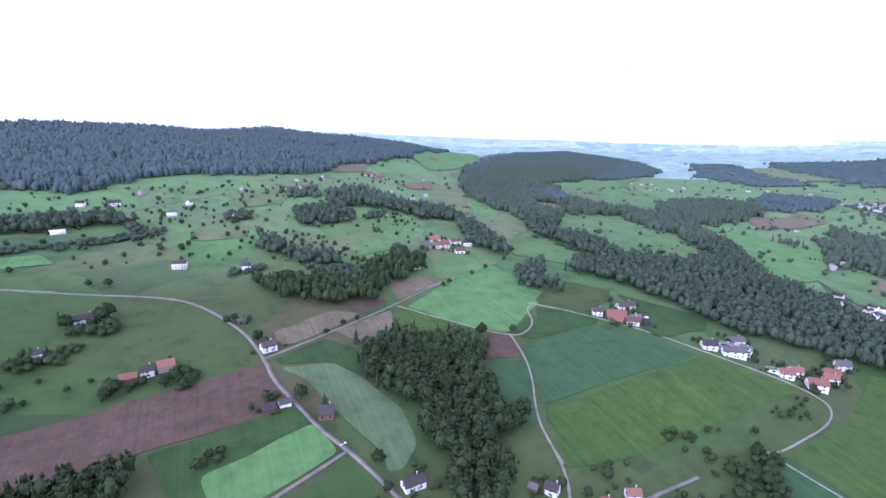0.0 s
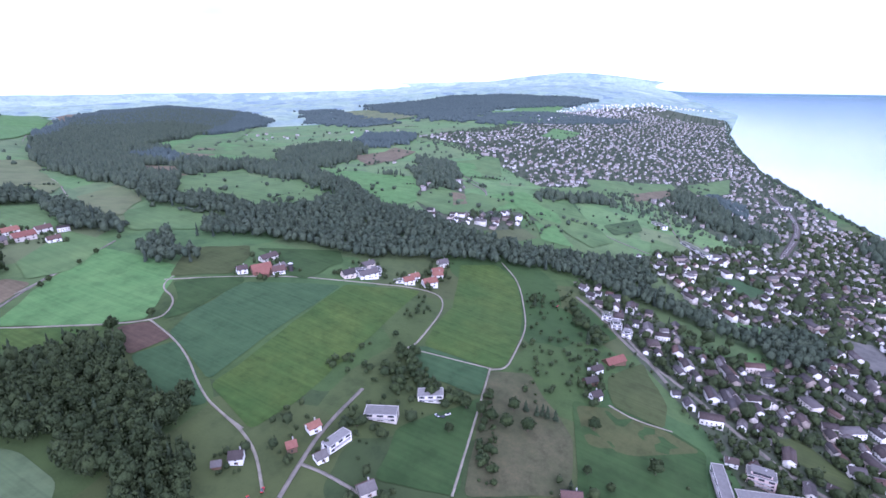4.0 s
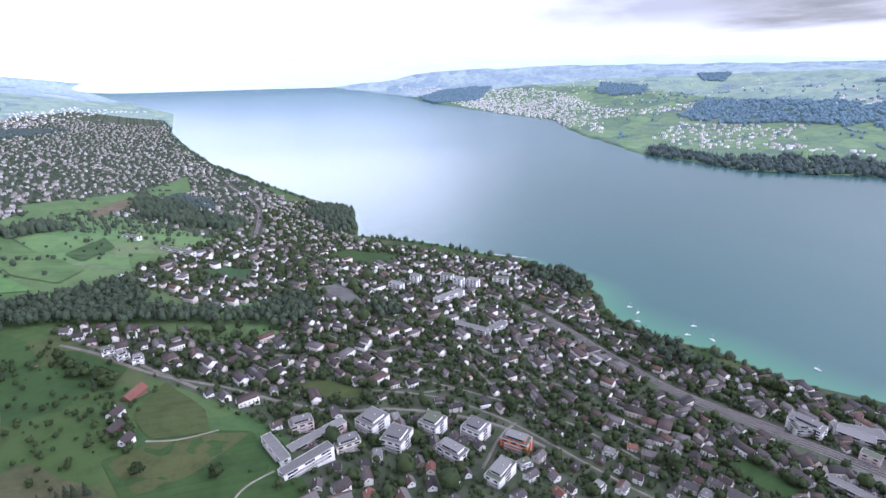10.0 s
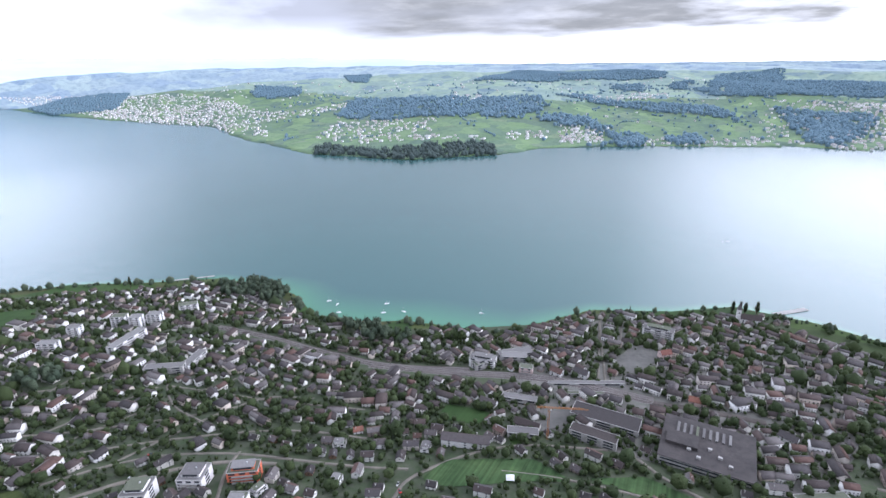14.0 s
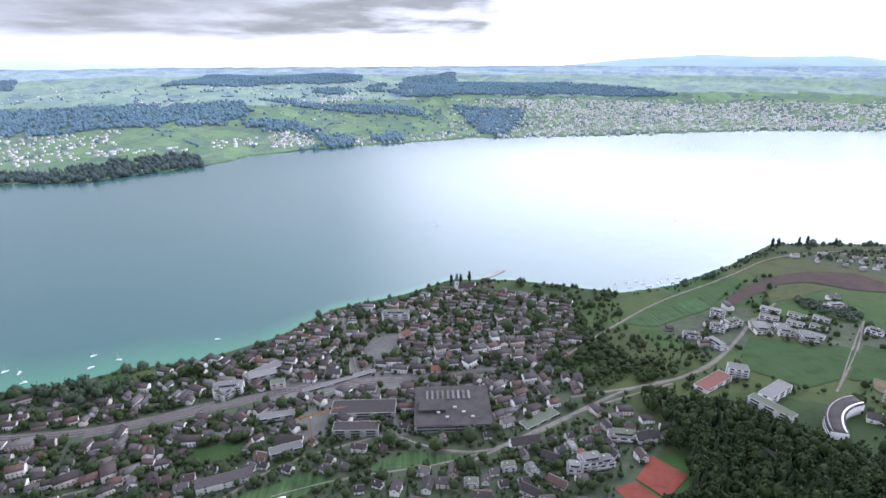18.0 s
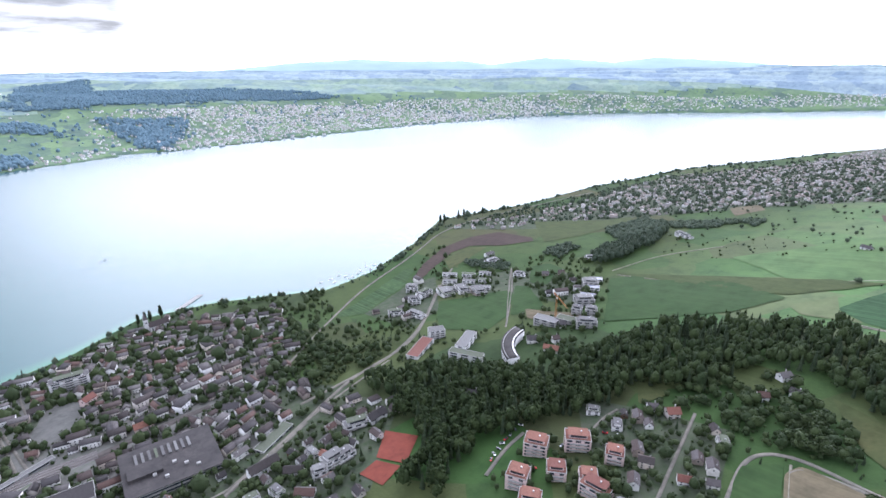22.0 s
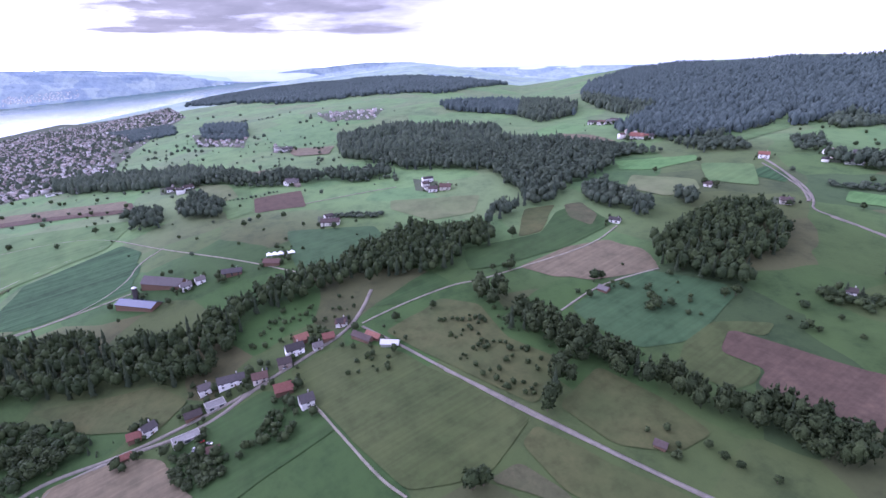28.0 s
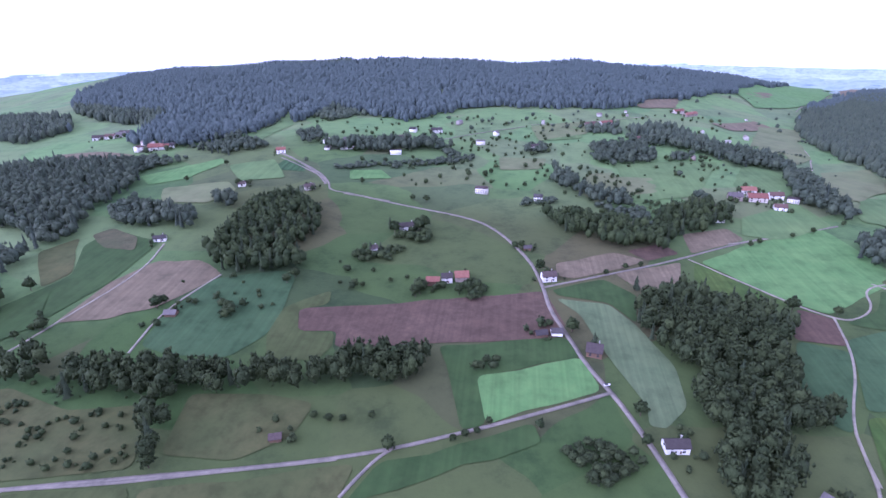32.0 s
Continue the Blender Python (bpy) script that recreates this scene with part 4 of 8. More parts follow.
# ---- land, lake and distance ----
def polar_sheet(name, height, radii, steps, mat, keep=None):
    a = np.arange(steps) * 2 * np.pi / steps
    rr, aa = np.meshgrid(radii, a, indexing="ij")
    x, y = rr * np.sin(aa), rr * np.cos(aa)
    z = height(x, y)
    v = drawn_in(np.stack([x, y, z], -1)).reshape(-1, 3)
    n = len(radii)
    i, j = np.meshgrid(np.arange(n - 1), np.arange(steps), indexing="ij")
    k = (j + 1) % steps
    f = np.stack([i * steps + j, i * steps + k, (i + 1) * steps + k, (i + 1) * steps + j], -1).reshape(-1, 4)[:, ::-1]
    if keep is not None:
        q = keep(x, y).ravel()
        f = f[q[f].any(1)]
    return mesh_of(name, v, f, [mat], smooth=True), x.ravel(), y.ravel()


near_radii = np.concatenate([[1, 40, 80], np.arange(110, 1000, 13), np.arange(1000, 2600, 25), np.geomspace(2600, 16000, 70)])
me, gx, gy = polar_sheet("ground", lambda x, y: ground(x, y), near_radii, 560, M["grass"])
# land far off takes the bands whose colours hold the haze
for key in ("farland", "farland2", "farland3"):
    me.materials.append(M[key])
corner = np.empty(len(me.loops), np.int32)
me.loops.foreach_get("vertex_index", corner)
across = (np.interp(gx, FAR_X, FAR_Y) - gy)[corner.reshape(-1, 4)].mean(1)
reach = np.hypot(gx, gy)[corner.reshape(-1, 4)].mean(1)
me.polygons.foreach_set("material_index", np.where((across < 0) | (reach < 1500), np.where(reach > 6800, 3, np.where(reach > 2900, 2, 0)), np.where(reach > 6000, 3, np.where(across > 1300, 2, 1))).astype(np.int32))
# how much haze the grass colour takes on, growing with distance
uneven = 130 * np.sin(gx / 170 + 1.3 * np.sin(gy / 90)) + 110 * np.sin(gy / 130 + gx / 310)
haze_share = np.clip((np.hypot(gx, gy) + uneven - 480) / 420, 0, 1) * np.clip((gy + 420) / 300, 0, 1)
me.attributes.new("haze_share", "FLOAT", "POINT").data.foreach_set("value", haze_share.astype(np.float32))
tagged(part("ground", me, None), "rolling green farmland that rises from the lake shore", "ground", kind="structure")

water_radii = np.concatenate([np.arange(560, 1300, 9), np.arange(1300, 2600, 26), np.geomspace(2600, 16000, 60)])


def wet(x, y):
    return (y < shore_y(x) + 30) & (y > np.interp(x, FAR_X, FAR_Y) - 60)


me, wx, wy = polar_sheet("water", lambda x, y: np.zeros_like(x), water_radii, 900, M["water"], wet)
off = shore_y(wx) - wy
shoal = np.clip(1 - off / np.interp(wx, (-900, -200, 100, 200, 420, 520, 700, 1200), (12, 16, 30, 78, 98, 84, 24, 16)), 0, 1) ** 1.2
me.attributes.new("shallow", "FLOAT", "POINT").data.foreach_set("value", shoal.astype(np.float32))
tagged(part("water", me, None), "wide calm blue-green lake with pale reflections", "lake", kind="structure")


def far_range(name, label, mat, r, sinks, depth=1500, top=()):
    """A range of hills at the rim of the view: az and angle of its crest in degrees above the level."""
    az = np.arange(sinks[0][0], sinks[-1][0] + .01, .5)
    up_ = np.interp(az, [s[0] for s in sinks], [s[1] for s in sinks])
    up_ = up_ + np.array([.10 * noise.noise(Vector((a / 4.0, r / 500, 0))) + .05 * noise.noise(Vector((a * 1.1, r / 300, 5))) for a in az])
    rows = []
    for k, f in ((0, 1.0), (.35, .86), (.7, .5), (1, 0)):
        rad = r - 260 * k
        lo = np.tan(np.radians(-1.6 - 3.0 * k))
        z = EYE.z + rad * (np.tan(np.radians(up_)) * f + lo * (1 - f))
        rows.append(np.stack([rad * np.sin(np.radians(az)), rad * np.cos(np.radians(az)), z], -1))
    v = np.concatenate(rows)
    n = len(az)
    f = [(b * n + i, b * n + i + 1, (b + 1) * n + i + 1, (b + 1) * n + i) for b in range(3) for i in range(n - 1)]
    return tagged(part(name, mesh_of(name, v, np.array(f)[:, ::-1], [mat], smooth=True), None), label, "hills", kind="structure")


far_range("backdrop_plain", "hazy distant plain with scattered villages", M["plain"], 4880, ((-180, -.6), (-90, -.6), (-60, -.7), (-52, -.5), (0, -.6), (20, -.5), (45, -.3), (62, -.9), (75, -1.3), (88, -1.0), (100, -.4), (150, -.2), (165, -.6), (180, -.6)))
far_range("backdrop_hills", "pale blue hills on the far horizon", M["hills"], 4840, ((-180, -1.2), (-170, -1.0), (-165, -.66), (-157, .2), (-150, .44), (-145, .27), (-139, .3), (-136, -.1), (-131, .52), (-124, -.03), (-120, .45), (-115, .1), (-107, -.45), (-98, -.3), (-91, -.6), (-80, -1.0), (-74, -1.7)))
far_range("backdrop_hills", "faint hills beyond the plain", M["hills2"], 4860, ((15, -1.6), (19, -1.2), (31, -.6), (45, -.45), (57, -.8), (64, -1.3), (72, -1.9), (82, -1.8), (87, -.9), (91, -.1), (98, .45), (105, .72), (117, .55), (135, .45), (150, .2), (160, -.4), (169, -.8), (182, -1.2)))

# ---- ground of the districts ----
field("garden", (615, -107), (662, -177), (588, -239), (590, -427), (726, -446), (1047, -335), (864, -471), (709, -572), (589, -590), (459, -523), (344, -475), (263, -535), (183, -624), (124, -721), (25, -752), (-158, -833), (-116, -435), (406, -48))
field("garden", (681, 129), (615, 4), (564, -43), (607, -149), (734, -219), (971, -135), (1498, -206), (1505, -305), (1159, -380), (962, -363), (696, -578), (558, -554), (217, -514), (170, -433), (266, -58), (337, -54), (413, -76), (428, -27), (494, 9))
field("garden", (368, -546), (93, -711), (-78, -782), (-266, -743), (-214, -570), (-175, -498), (-222, -422), (-150, -391), (-153, -330), (-119, -268), (285, -386))
draped("town_ground", ((150, -505), (155, -600), (93, -705), (-78, -775), (-150, -740), (-190, -560), (-160, -480), (-110, -395), (60, -400), (150, -430)), .22, M["oldtown"], "paved streets and yards of the old town", "ground", "structure")
field("garden", (1608, 877), (1990, 732), (3147, 743), (4556, 403), (4307, -131), (2990, -119), (2319, -183), (1815, -255), (1444, -310), (1074, -84), (1396, 172), (1153, 314), (1280, 438), (1557, 726))
field("garden", (653, 126), (624, 63), (588, -6), (565, -65), (583, -175), (536, -199), (402, -166), (340, -67), (403, -41), (475, 10), (560, 66))
field("garden", (-713, -903), (-947, -840), (-1128, -836), (-1648, -858), (-2016, -675), (-2884, -562), (-3677, 38), (-1274, 35), (-1260, -94), (-1301, -261), (-1177, -449), (-1044, -610), (-847, -719))
field("garden", (-3567, -444), (-4199, -136), (-3620, 428), (-2323, 331), (-1420, 23), (-1372, -92), (-1367, -199))
field("garden", (-358, -198), (-378, -120), (-241, -79), (-230, -128), (-295, -151))
field("garden", (-341, -610), (-457, -664), (-511, -658), (-418, -531), (-351, -508))
field("garden", (837, 76), (1054, -84), (1423, -318), (1382, -409), (625, -221), (665, -179), (714, -137), (684, -35), (765, 19))
field("garden", (812, 379), (909, 287), (816, 252), (740, 297), (739, 355))
field("garden", (934, 279), (976, 235), (913, 224), (878, 256))
field("garden", (1402, 345), (1584, 198), (1342, 178), (1216, 277))
field("garden", (-81, -387), (-154, -422), (-212, -410), (-232, -360), (-148, -273), (-62, -289))
field("garden", (-344, -237), (-358, -198), (-370, -117), (-241, -77), (-230, -128), (-293, -160), (-282, -183))
field("garden", (-460, -593), (-548, -600), (-598, -571), (-640, -488), (-579, -381), (-523, -394), (-518, -493))
field("garden", (-1577, 591), (-1442, 752), (-1274, 630), (-1358, 538))
field("garden", (-1664, 244), (-1484, 360), (-1255, 288), (-1427, 218))
field("garden", (962, 584), (1115, 495), (708, 297), (701, 353))
field("garden", (-1514, 262), (-1400, 310), (-1284, 282), (-1394, 239))
field("garden", (-1219, 343), (-1181, 372), (-1109, 348), (-1148, 321))
field("garden", (-635, 817), (-589, 837), (-556, 793), (-599, 772))
field("garden", (-317, 858), (-260, 862), (-247, 826), (-292, 798))
field("garden", (-893, 268), (-876, 287), (-831, 271), (-849, 253))
field("garden", (-1054, 87), (-985, 135), (-934, 127), (-991, 80))
field("garden", (-666, 236), (-647, 261), (-615, 247), (-638, 225))
field("garden", (-709, 413), (-658, 427), (-611, 396), (-651, 383))
field("garden", (-281, 643), (-263, 660), (-254, 640), (-271, 622))

# ---- fields ----
field("ploughed", (-174, 374), (30, 426), (45, 375), (38, 359), (-130, 331), (-134, 350), (-164, 345))
field("stubble", (-362, 328), (-357, 389), (-337, 428), (-288, 431), (-262, 412), (-278, 380), (-294, 355))
field("teal", (-267, 403), (-210, 429), (-195, 419), (-187, 373), (-186, 336), (-203, 307), (-246, 303), (-274, 310), (-279, 347))
field("meadow2", (-187, 373), (-156, 405), (-152, 384), (-174, 372), (-164, 345), (-135, 347), (-132, 332), (-138, 315), (-174, 309), (-186, 336))
field("bright", (-21, 311), (53, 338), (63, 305), (37, 292), (-12, 268))
field("meadow", (-52, 341), (44, 360), (53, 338), (-21, 311), (-12, 268), (-27, 262), (-43, 320))
field("pale", (39, 415), (83, 412), (101, 382), (118, 337), (116, 298), (98, 277), (88, 278), (90, 295), (76, 331), (67, 356), (58, 392))
field("meadow", (37, 429), (85, 457), (110, 431), (101, 386), (84, 414), (42, 420))
field("stubble", (43, 482), (105, 520), (134, 508), (110, 486), (59, 453), (44, 456))
field("ploughed", (118, 527), (159, 555), (173, 532), (136, 507))
field("stubble", (97, 471), (168, 511), (156, 467), (122, 440), (109, 451))
field("stubble", (189, 584), (243, 605), (252, 576), (185, 534))
field("bright", (244, 559), (346, 610), (354, 565), (358, 494), (261, 422), (231, 449), (188, 515))
field("crop", (183, 516), (226, 451), (236, 434), (193, 435), (170, 474))
field("ploughed", (239, 430), (261, 416), (255, 378), (217, 383))
field("teal", (255, 386), (292, 402), (366, 411), (423, 330), (297, 320), (229, 310), (249, 362))
field("teal", (218, 382), (252, 371), (235, 332), (210, 289), (189, 309))
field("crop", (226, 305), (304, 314), (429, 329), (481, 264), (370, 251), (247, 242), (207, 247))
field("meadow", (326, 469), (380, 428), (366, 411), (292, 402), (267, 410), (302, 431))
field("crop", (592, 265), (633, 228), (599, 188), (514, 154), (454, 138), (392, 132), (381, 141), (376, 205), (413, 213), (472, 220))
field("teal", (362, 214), (376, 204), (379, 142), (336, 133), (331, 197))
field("meadow", (265, 168), (337, 131), (231, 105), (215, 155))
field("dry", (376, 139), (394, 109), (330, 56), (272, 45), (233, 102), (327, 127))
field("meadow", (380, 68), (393, -6), (383, -35), (330, -37), (274, 41), (325, 53))
field("meadow2", (438, 49), (498, 23), (428, -4), (391, -4), (394, 37))
field("meadow", (286, 1), (315, -13), (327, -39), (279, -46))
field("olive", (374, 64), (390, 37), (389, -6), (381, -32), (341, 14), (331, 46))
field("stubble", (-359, 330), (-328, 425), (-298, 435), (-267, 417), (-294, 365), (-321, 338))
field("ploughed", (-824, 193), (-810, 264), (-723, 241), (-755, 175))
field("ploughed", (-1161, -176), (-992, 30), (-927, 30), (-1091, -169))
field("darkcrop", (-712, -115), (-737, 7), (-701, 21), (-633, 3), (-623, -89))
field("teal", (-644, 186), (-575, 276), (-536, 270), (-501, 224), (-536, 159))
field("stubble", (-365, -74), (-363, -27), (-340, -4), (-267, 12), (-259, -35), (-313, -60))
field("meadow", (-352, 7), (-357, 71), (-325, 91), (-279, 97), (-267, 14), (-334, -1))
field("stubble", (-983, 214), (-985, 261), (-917, 271), (-916, 216))
field("stubble", (-766, 783), (-673, 784), (-595, 760), (-684, 736))
field("meadow2", (-365, 93), (-366, 132), (-356, 153), (-322, 171), (-202, 198), (-185, 152), (-193, 130), (-206, 108), (-311, 96))
field("olive", (-196, 197), (-85, 231), (-89, 202), (-150, 177), (-190, 180))
field("dry", (-181, 170), (-150, 177), (-137, 175), (-182, 148))
field("meadow", (-72, 233), (17, 272), (22, 257), (-84, 205))
field("olive", (-199, 220), (-209, 269), (-158, 277), (-125, 274), (-129, 246), (-155, 223))
field("olive", (-357, 175), (-369, 240), (-335, 259), (-279, 244), (-229, 256), (-209, 209), (-258, 195))
field("meadow", (-403, 185), (-425, 263), (-387, 265), (-383, 212))
field("olive", (-472, 435), (-452, 468), (-405, 400), (-415, 375))
field("meadow", (-442, 318), (-410, 379), (-403, 398), (-434, 451), (-429, 489), (-358, 465), (-357, 386), (-382, 309))
field("bright", (-523, 665), (-439, 740), (-421, 726), (-446, 656), (-487, 633))
field("meadow", (-460, 852), (-463, 1068), (-413, 960), (-425, 823))
field("darkcrop", (-340, 694), (-337, 738), (-297, 716), (-291, 696))
field("meadow2", (-918, 165), (-894, 206), (-765, 175), (-762, 138))
field("dry", (-642, 336), (-556, 429), (-515, 389), (-538, 336), (-611, 319))
field("tilled", (-476, -681), (-539, -732), (-628, -782), (-715, -794), (-776, -771), (-781, -681), (-762, -659), (-703, -692), (-670, -746), (-617, -744), (-550, -706), (-482, -666))
field("ploughed", (-1154, -207), (-1066, -65), (-991, 36), (-937, 37), (-1005, -59), (-1096, -191))
field("meadow2", (-894, -776), (-992, -638), (-1042, -624), (-1012, -591), (-842, -609), (-766, -636))
field("meadow", (-440, -558), (-525, -502), (-519, -480), (-453, -430), (-404, -418), (-374, -474), (-403, -516))
field("vines", (-314, -640), (-506, -737), (-513, -722), (-455, -669), (-341, -610), (-311, -626))
field("olive", (-578, -715), (-652, -743), (-682, -710), (-613, -685), (-549, -666))
field("clay", (-172, -303), (-198, -330), (-212, -300), (-183, -277))
field("clay", (-152, -296), (-170, -300), (-179, -278), (-157, -270))
field("darkcrop", (-657, -133), (-755, -102), (-793, 6), (-745, 26), (-683, 8), (-628, -29), (-628, -101))
field("olive", (-644, -176), (-698, -144), (-648, -128), (-628, -101), (-619, -155))
field("meadow", (-811, -307), (-988, -147), (-880, 33), (-800, -12), (-766, -105), (-724, -187))
field("meadow", (-547, -506), (-553, -482), (-500, -407), (-455, -427))
field("meadow", (-641, -404), (-679, -372), (-539, -277), (-501, -318))
field("olive", (-471, -84), (-431, 4), (-391, 22), (-373, -3), (-409, -47))
field("meadow", (-339, -101), (-363, -80), (-288, -54), (-273, -79))
field("stubble", (-353, -76), (-368, -71), (-363, -33), (-358, -21), (-328, -1), (-309, 5), (-279, -49))
field("stubble", (-1179, -470), (-1225, -428), (-1174, -396), (-1107, -427))
field("meadow", (194, -382), (197, -411), (148, -412), (152, -385))
field("vines", (162, -287), (154, -321), (88, -354), (52, -339), (137, -287))
field("vines", (43, -348), (1, -374), (-51, -357), (-9, -346))
field("meadow2", (447, -90), (461, -107), (425, -140), (406, -135), (424, -94))
field("meadow", (907, -257), (944, -308), (876, -382), (834, -358), (829, -312))
field("paved", (737, -184), (748, -224), (707, -238), (637, -231), (663, -206))
field("teal", (850, -42), (870, -81), (848, -116), (794, -89))
field("meadow2", (433, -97), (456, -114), (416, -140), (401, -132), (420, -110))
field("meadow", (374, -558), (350, -612), (311, -545), (342, -523))
field("paved", (54, -591), (39, -644), (7, -640), (13, -579), (40, -561))
field("bright", (891, 1202), (1330, 1625), (1634, 1784), (1173, 1262), (1121, 1057), (921, 891), (860, 1024))
field("stubble", (846, 1144), (1017, 1226), (986, 1137), (851, 1071))
field("stubble", (680, 1005), (693, 927), (684, 876), (634, 932))
field("meadow", (576, 765), (699, 794), (738, 651), (679, 613), (618, 681))
field("dry", (589, 614), (711, 641), (714, 557), (616, 582))
field("bright", (933, 738), (947, 546), (838, 460), (731, 444), (771, 539))
field("stubble", (1159, 838), (1307, 787), (1240, 721), (1036, 702))
field("bright", (2530, 1852), (3321, 1988), (2584, 1406), (2174, 1366))
field("meadow2", (416, 766), (530, 862), (520, 789), (424, 726))
field("meadow", (445, 726), (493, 724), (468, 654), (412, 654))
field("bright", (2685, 975), (3551, 1031), (3580, 829), (2513, 698), (2254, 778))
field("meadow", (1245, 581), (1384, 508), (1188, 435), (1175, 518))
field("bright", (965, 376), (1057, 323), (1004, 271), (868, 316))
field("stubble", (1345, 151), (1532, 69), (1409, 55), (1256, 114))
field("teal", (989, 244), (1075, 219), (896, 140), (889, 198))
field("vines", (975, 144), (1080, 94), (1009, 76), (930, 116))
field("meadow", (1640, 29), (1910, -100), (1650, -92), (1517, -18))
field("teal", (846, -51), (871, -76), (837, -110), (794, -88))
field("meadow", (450, 478), (513, 398), (483, 371), (411, 367), (405, 385), (433, 418))
field("meadow2", (399, 536), (453, 491), (422, 460), (374, 437), (333, 483))
field("meadow", (352, 862), (402, 842), (357, 743), (303, 730), (299, 750))
field("meadow", (269, 635), (355, 690), (361, 619), (288, 577), (253, 587))
field("meadow", (841, 485), (959, 473), (937, 401), (778, 406))
field("stubble", (916, 422), (933, 405), (876, 375), (846, 389))
field("bright", (871, 244), (890, 213), (801, 158), (792, 211))
field("meadow", (594, 99), (538, 53), (501, 68), (603, 121))
field("stubble", (298, 1350), (432, 1509), (374, 1335), (296, 1282))
field("bright", (722, 1873), (2268, 5003), (1542, 2900), (851, 1876))
field("stubble", (1564, 2905), (2295, 3868), (1470, 2446), (1291, 2367))
field("stubble", (415, 1208), (559, 1344), (584, 1286), (441, 1162))
field("olive", (-23, 818), (51, 825), (39, 770), (-20, 758))
field("dry", (108, 766), (143, 780), (154, 716), (104, 657), (82, 697))
field("bright", (-231, 715), (-189, 728), (-166, 699), (-222, 682))
field("meadow2", (28, 1012), (131, 1050), (118, 957), (41, 925))
field("meadow", (152, 826), (318, 868), (240, 701), (151, 673))
field("stubble", (1097, 767), (1345, 815), (1316, 726), (1133, 700))
field("bright", (896, 697), (998, 559), (906, 493), (747, 444), (767, 526))
field("meadow", (650, 656), (734, 576), (643, 563), (580, 586))
field("bright", (1236, 572), (1302, 486), (1135, 407), (1099, 492))
field("meadow", (808, 437), (959, 404), (958, 318), (840, 330), (768, 374))
field("stubble", (934, 437), (942, 412), (872, 375), (838, 389))
field("bright", (2851, 1114), (3057, 740), (2647, 534), (2309, 785))
field("bright", (2348, 600), (2356, 478), (2014, 476), (2008, 559))
field("meadow", (1365, 257), (1624, 60), (1494, 24), (1244, 209))
field("meadow", (974, 328), (1084, 231), (948, 164), (869, 229))
field("olive", (472, 872), (559, 903), (523, 793), (432, 715), (419, 749))
field("meadow2", (409, 649), (496, 671), (520, 616), (429, 609))
field("meadow", (667, 879), (840, 891), (648, 672), (565, 654), (586, 756))
field("olive", (30, 1018), (136, 1064), (131, 989), (43, 929))
field("dry", (147, 763), (201, 766), (190, 708), (152, 692))
field("stubble", (737, 1905), (1075, 2282), (795, 1874))
field("stubble", (271, 1283), (372, 1424), (375, 1325), (280, 1255))
field("stubble", (709, 1042), (746, 961), (668, 900), (650, 956))
field("bright", (726, 1954), (1157, 2514), (1311, 2462), (820, 1749), (659, 1601))
field("stubble", (909, 1195), (1084, 1251), (933, 1089), (868, 1093))
field("bright", (878, 1287), (1443, 1629), (1439, 1493), (941, 1209))
field("olive", (-405, -215), (-426, -203), (-394, -179), (-365, -190))
field("meadow2", (-457, -167), (-488, -147), (-486, -122), (-454, -109), (-425, -134))
field("meadow", (-641, -404), (-700, -261), (-665, -183), (-592, -213), (-527, -286), (-501, -318))
field("meadow2", (-667, -416), (-720, -274), (-764, -111), (-676, -187), (-667, -328))
field("meadow", (-632, -550), (-661, -536), (-647, -490), (-570, -464), (-567, -494))
field("stubble", (-483, -427), (-507, -356), (-484, -331), (-460, -402))
field("stubble", (-1161, 356), (-1074, 434), (-1010, 395), (-1061, 341))
field("stubble", (-1165, -177), (-1016, 28), (-948, 31), (-1029, -64), (-1119, -172))
field("olive", (-456, 619), (-377, 644), (-352, 617), (-367, 569), (-426, 570))
field("meadow2", (-409, 707), (-352, 736), (-308, 668), (-364, 649))
field("olive", (-979, 139), (-934, 178), (-850, 176), (-848, 132))
field("meadow", (-436, 314), (-413, 342), (-404, 374), (-374, 324), (-394, 291))
field("dry", (-443, 474), (-432, 492), (-388, 472), (-372, 444), (-408, 447))
field("olive", (470, 858), (520, 862), (503, 771), (440, 706), (409, 716), (422, 777))
field("meadow2", (405, 655), (467, 676), (529, 611), (503, 584), (439, 618), (401, 632))
field("meadow2", (529, 727), (632, 835), (697, 869), (760, 754), (722, 650), (731, 558), (702, 548), (612, 555), (567, 593), (590, 676), (557, 715))
field("bright", (1048, 2384), (1359, 2577), (1026, 2036), (749, 1731))
field("olive", (545, 1284), (602, 1268), (504, 965), (456, 911), (474, 1050), (417, 1003))
field("meadow", (1264, 525), (1388, 543), (1392, 502), (1202, 426), (1102, 430))
field("meadow2", (1094, 322), (1319, 216), (1223, 173), (1085, 245))
field("stubble", (1328, 136), (1513, 61), (1434, 49), (1288, 105))
field("meadow", (1007, 249), (1063, 228), (947, 149), (890, 110), (825, 136), (872, 194))
field("bright", (984, 359), (1012, 309), (963, 227), (906, 202), (912, 267))
field("meadow", (973, 52), (959, 13), (898, 19), (878, 53))
field("paved", (84, -458), (76, -480), (75, -407), (84, -411), (96, -396), (104, -444))

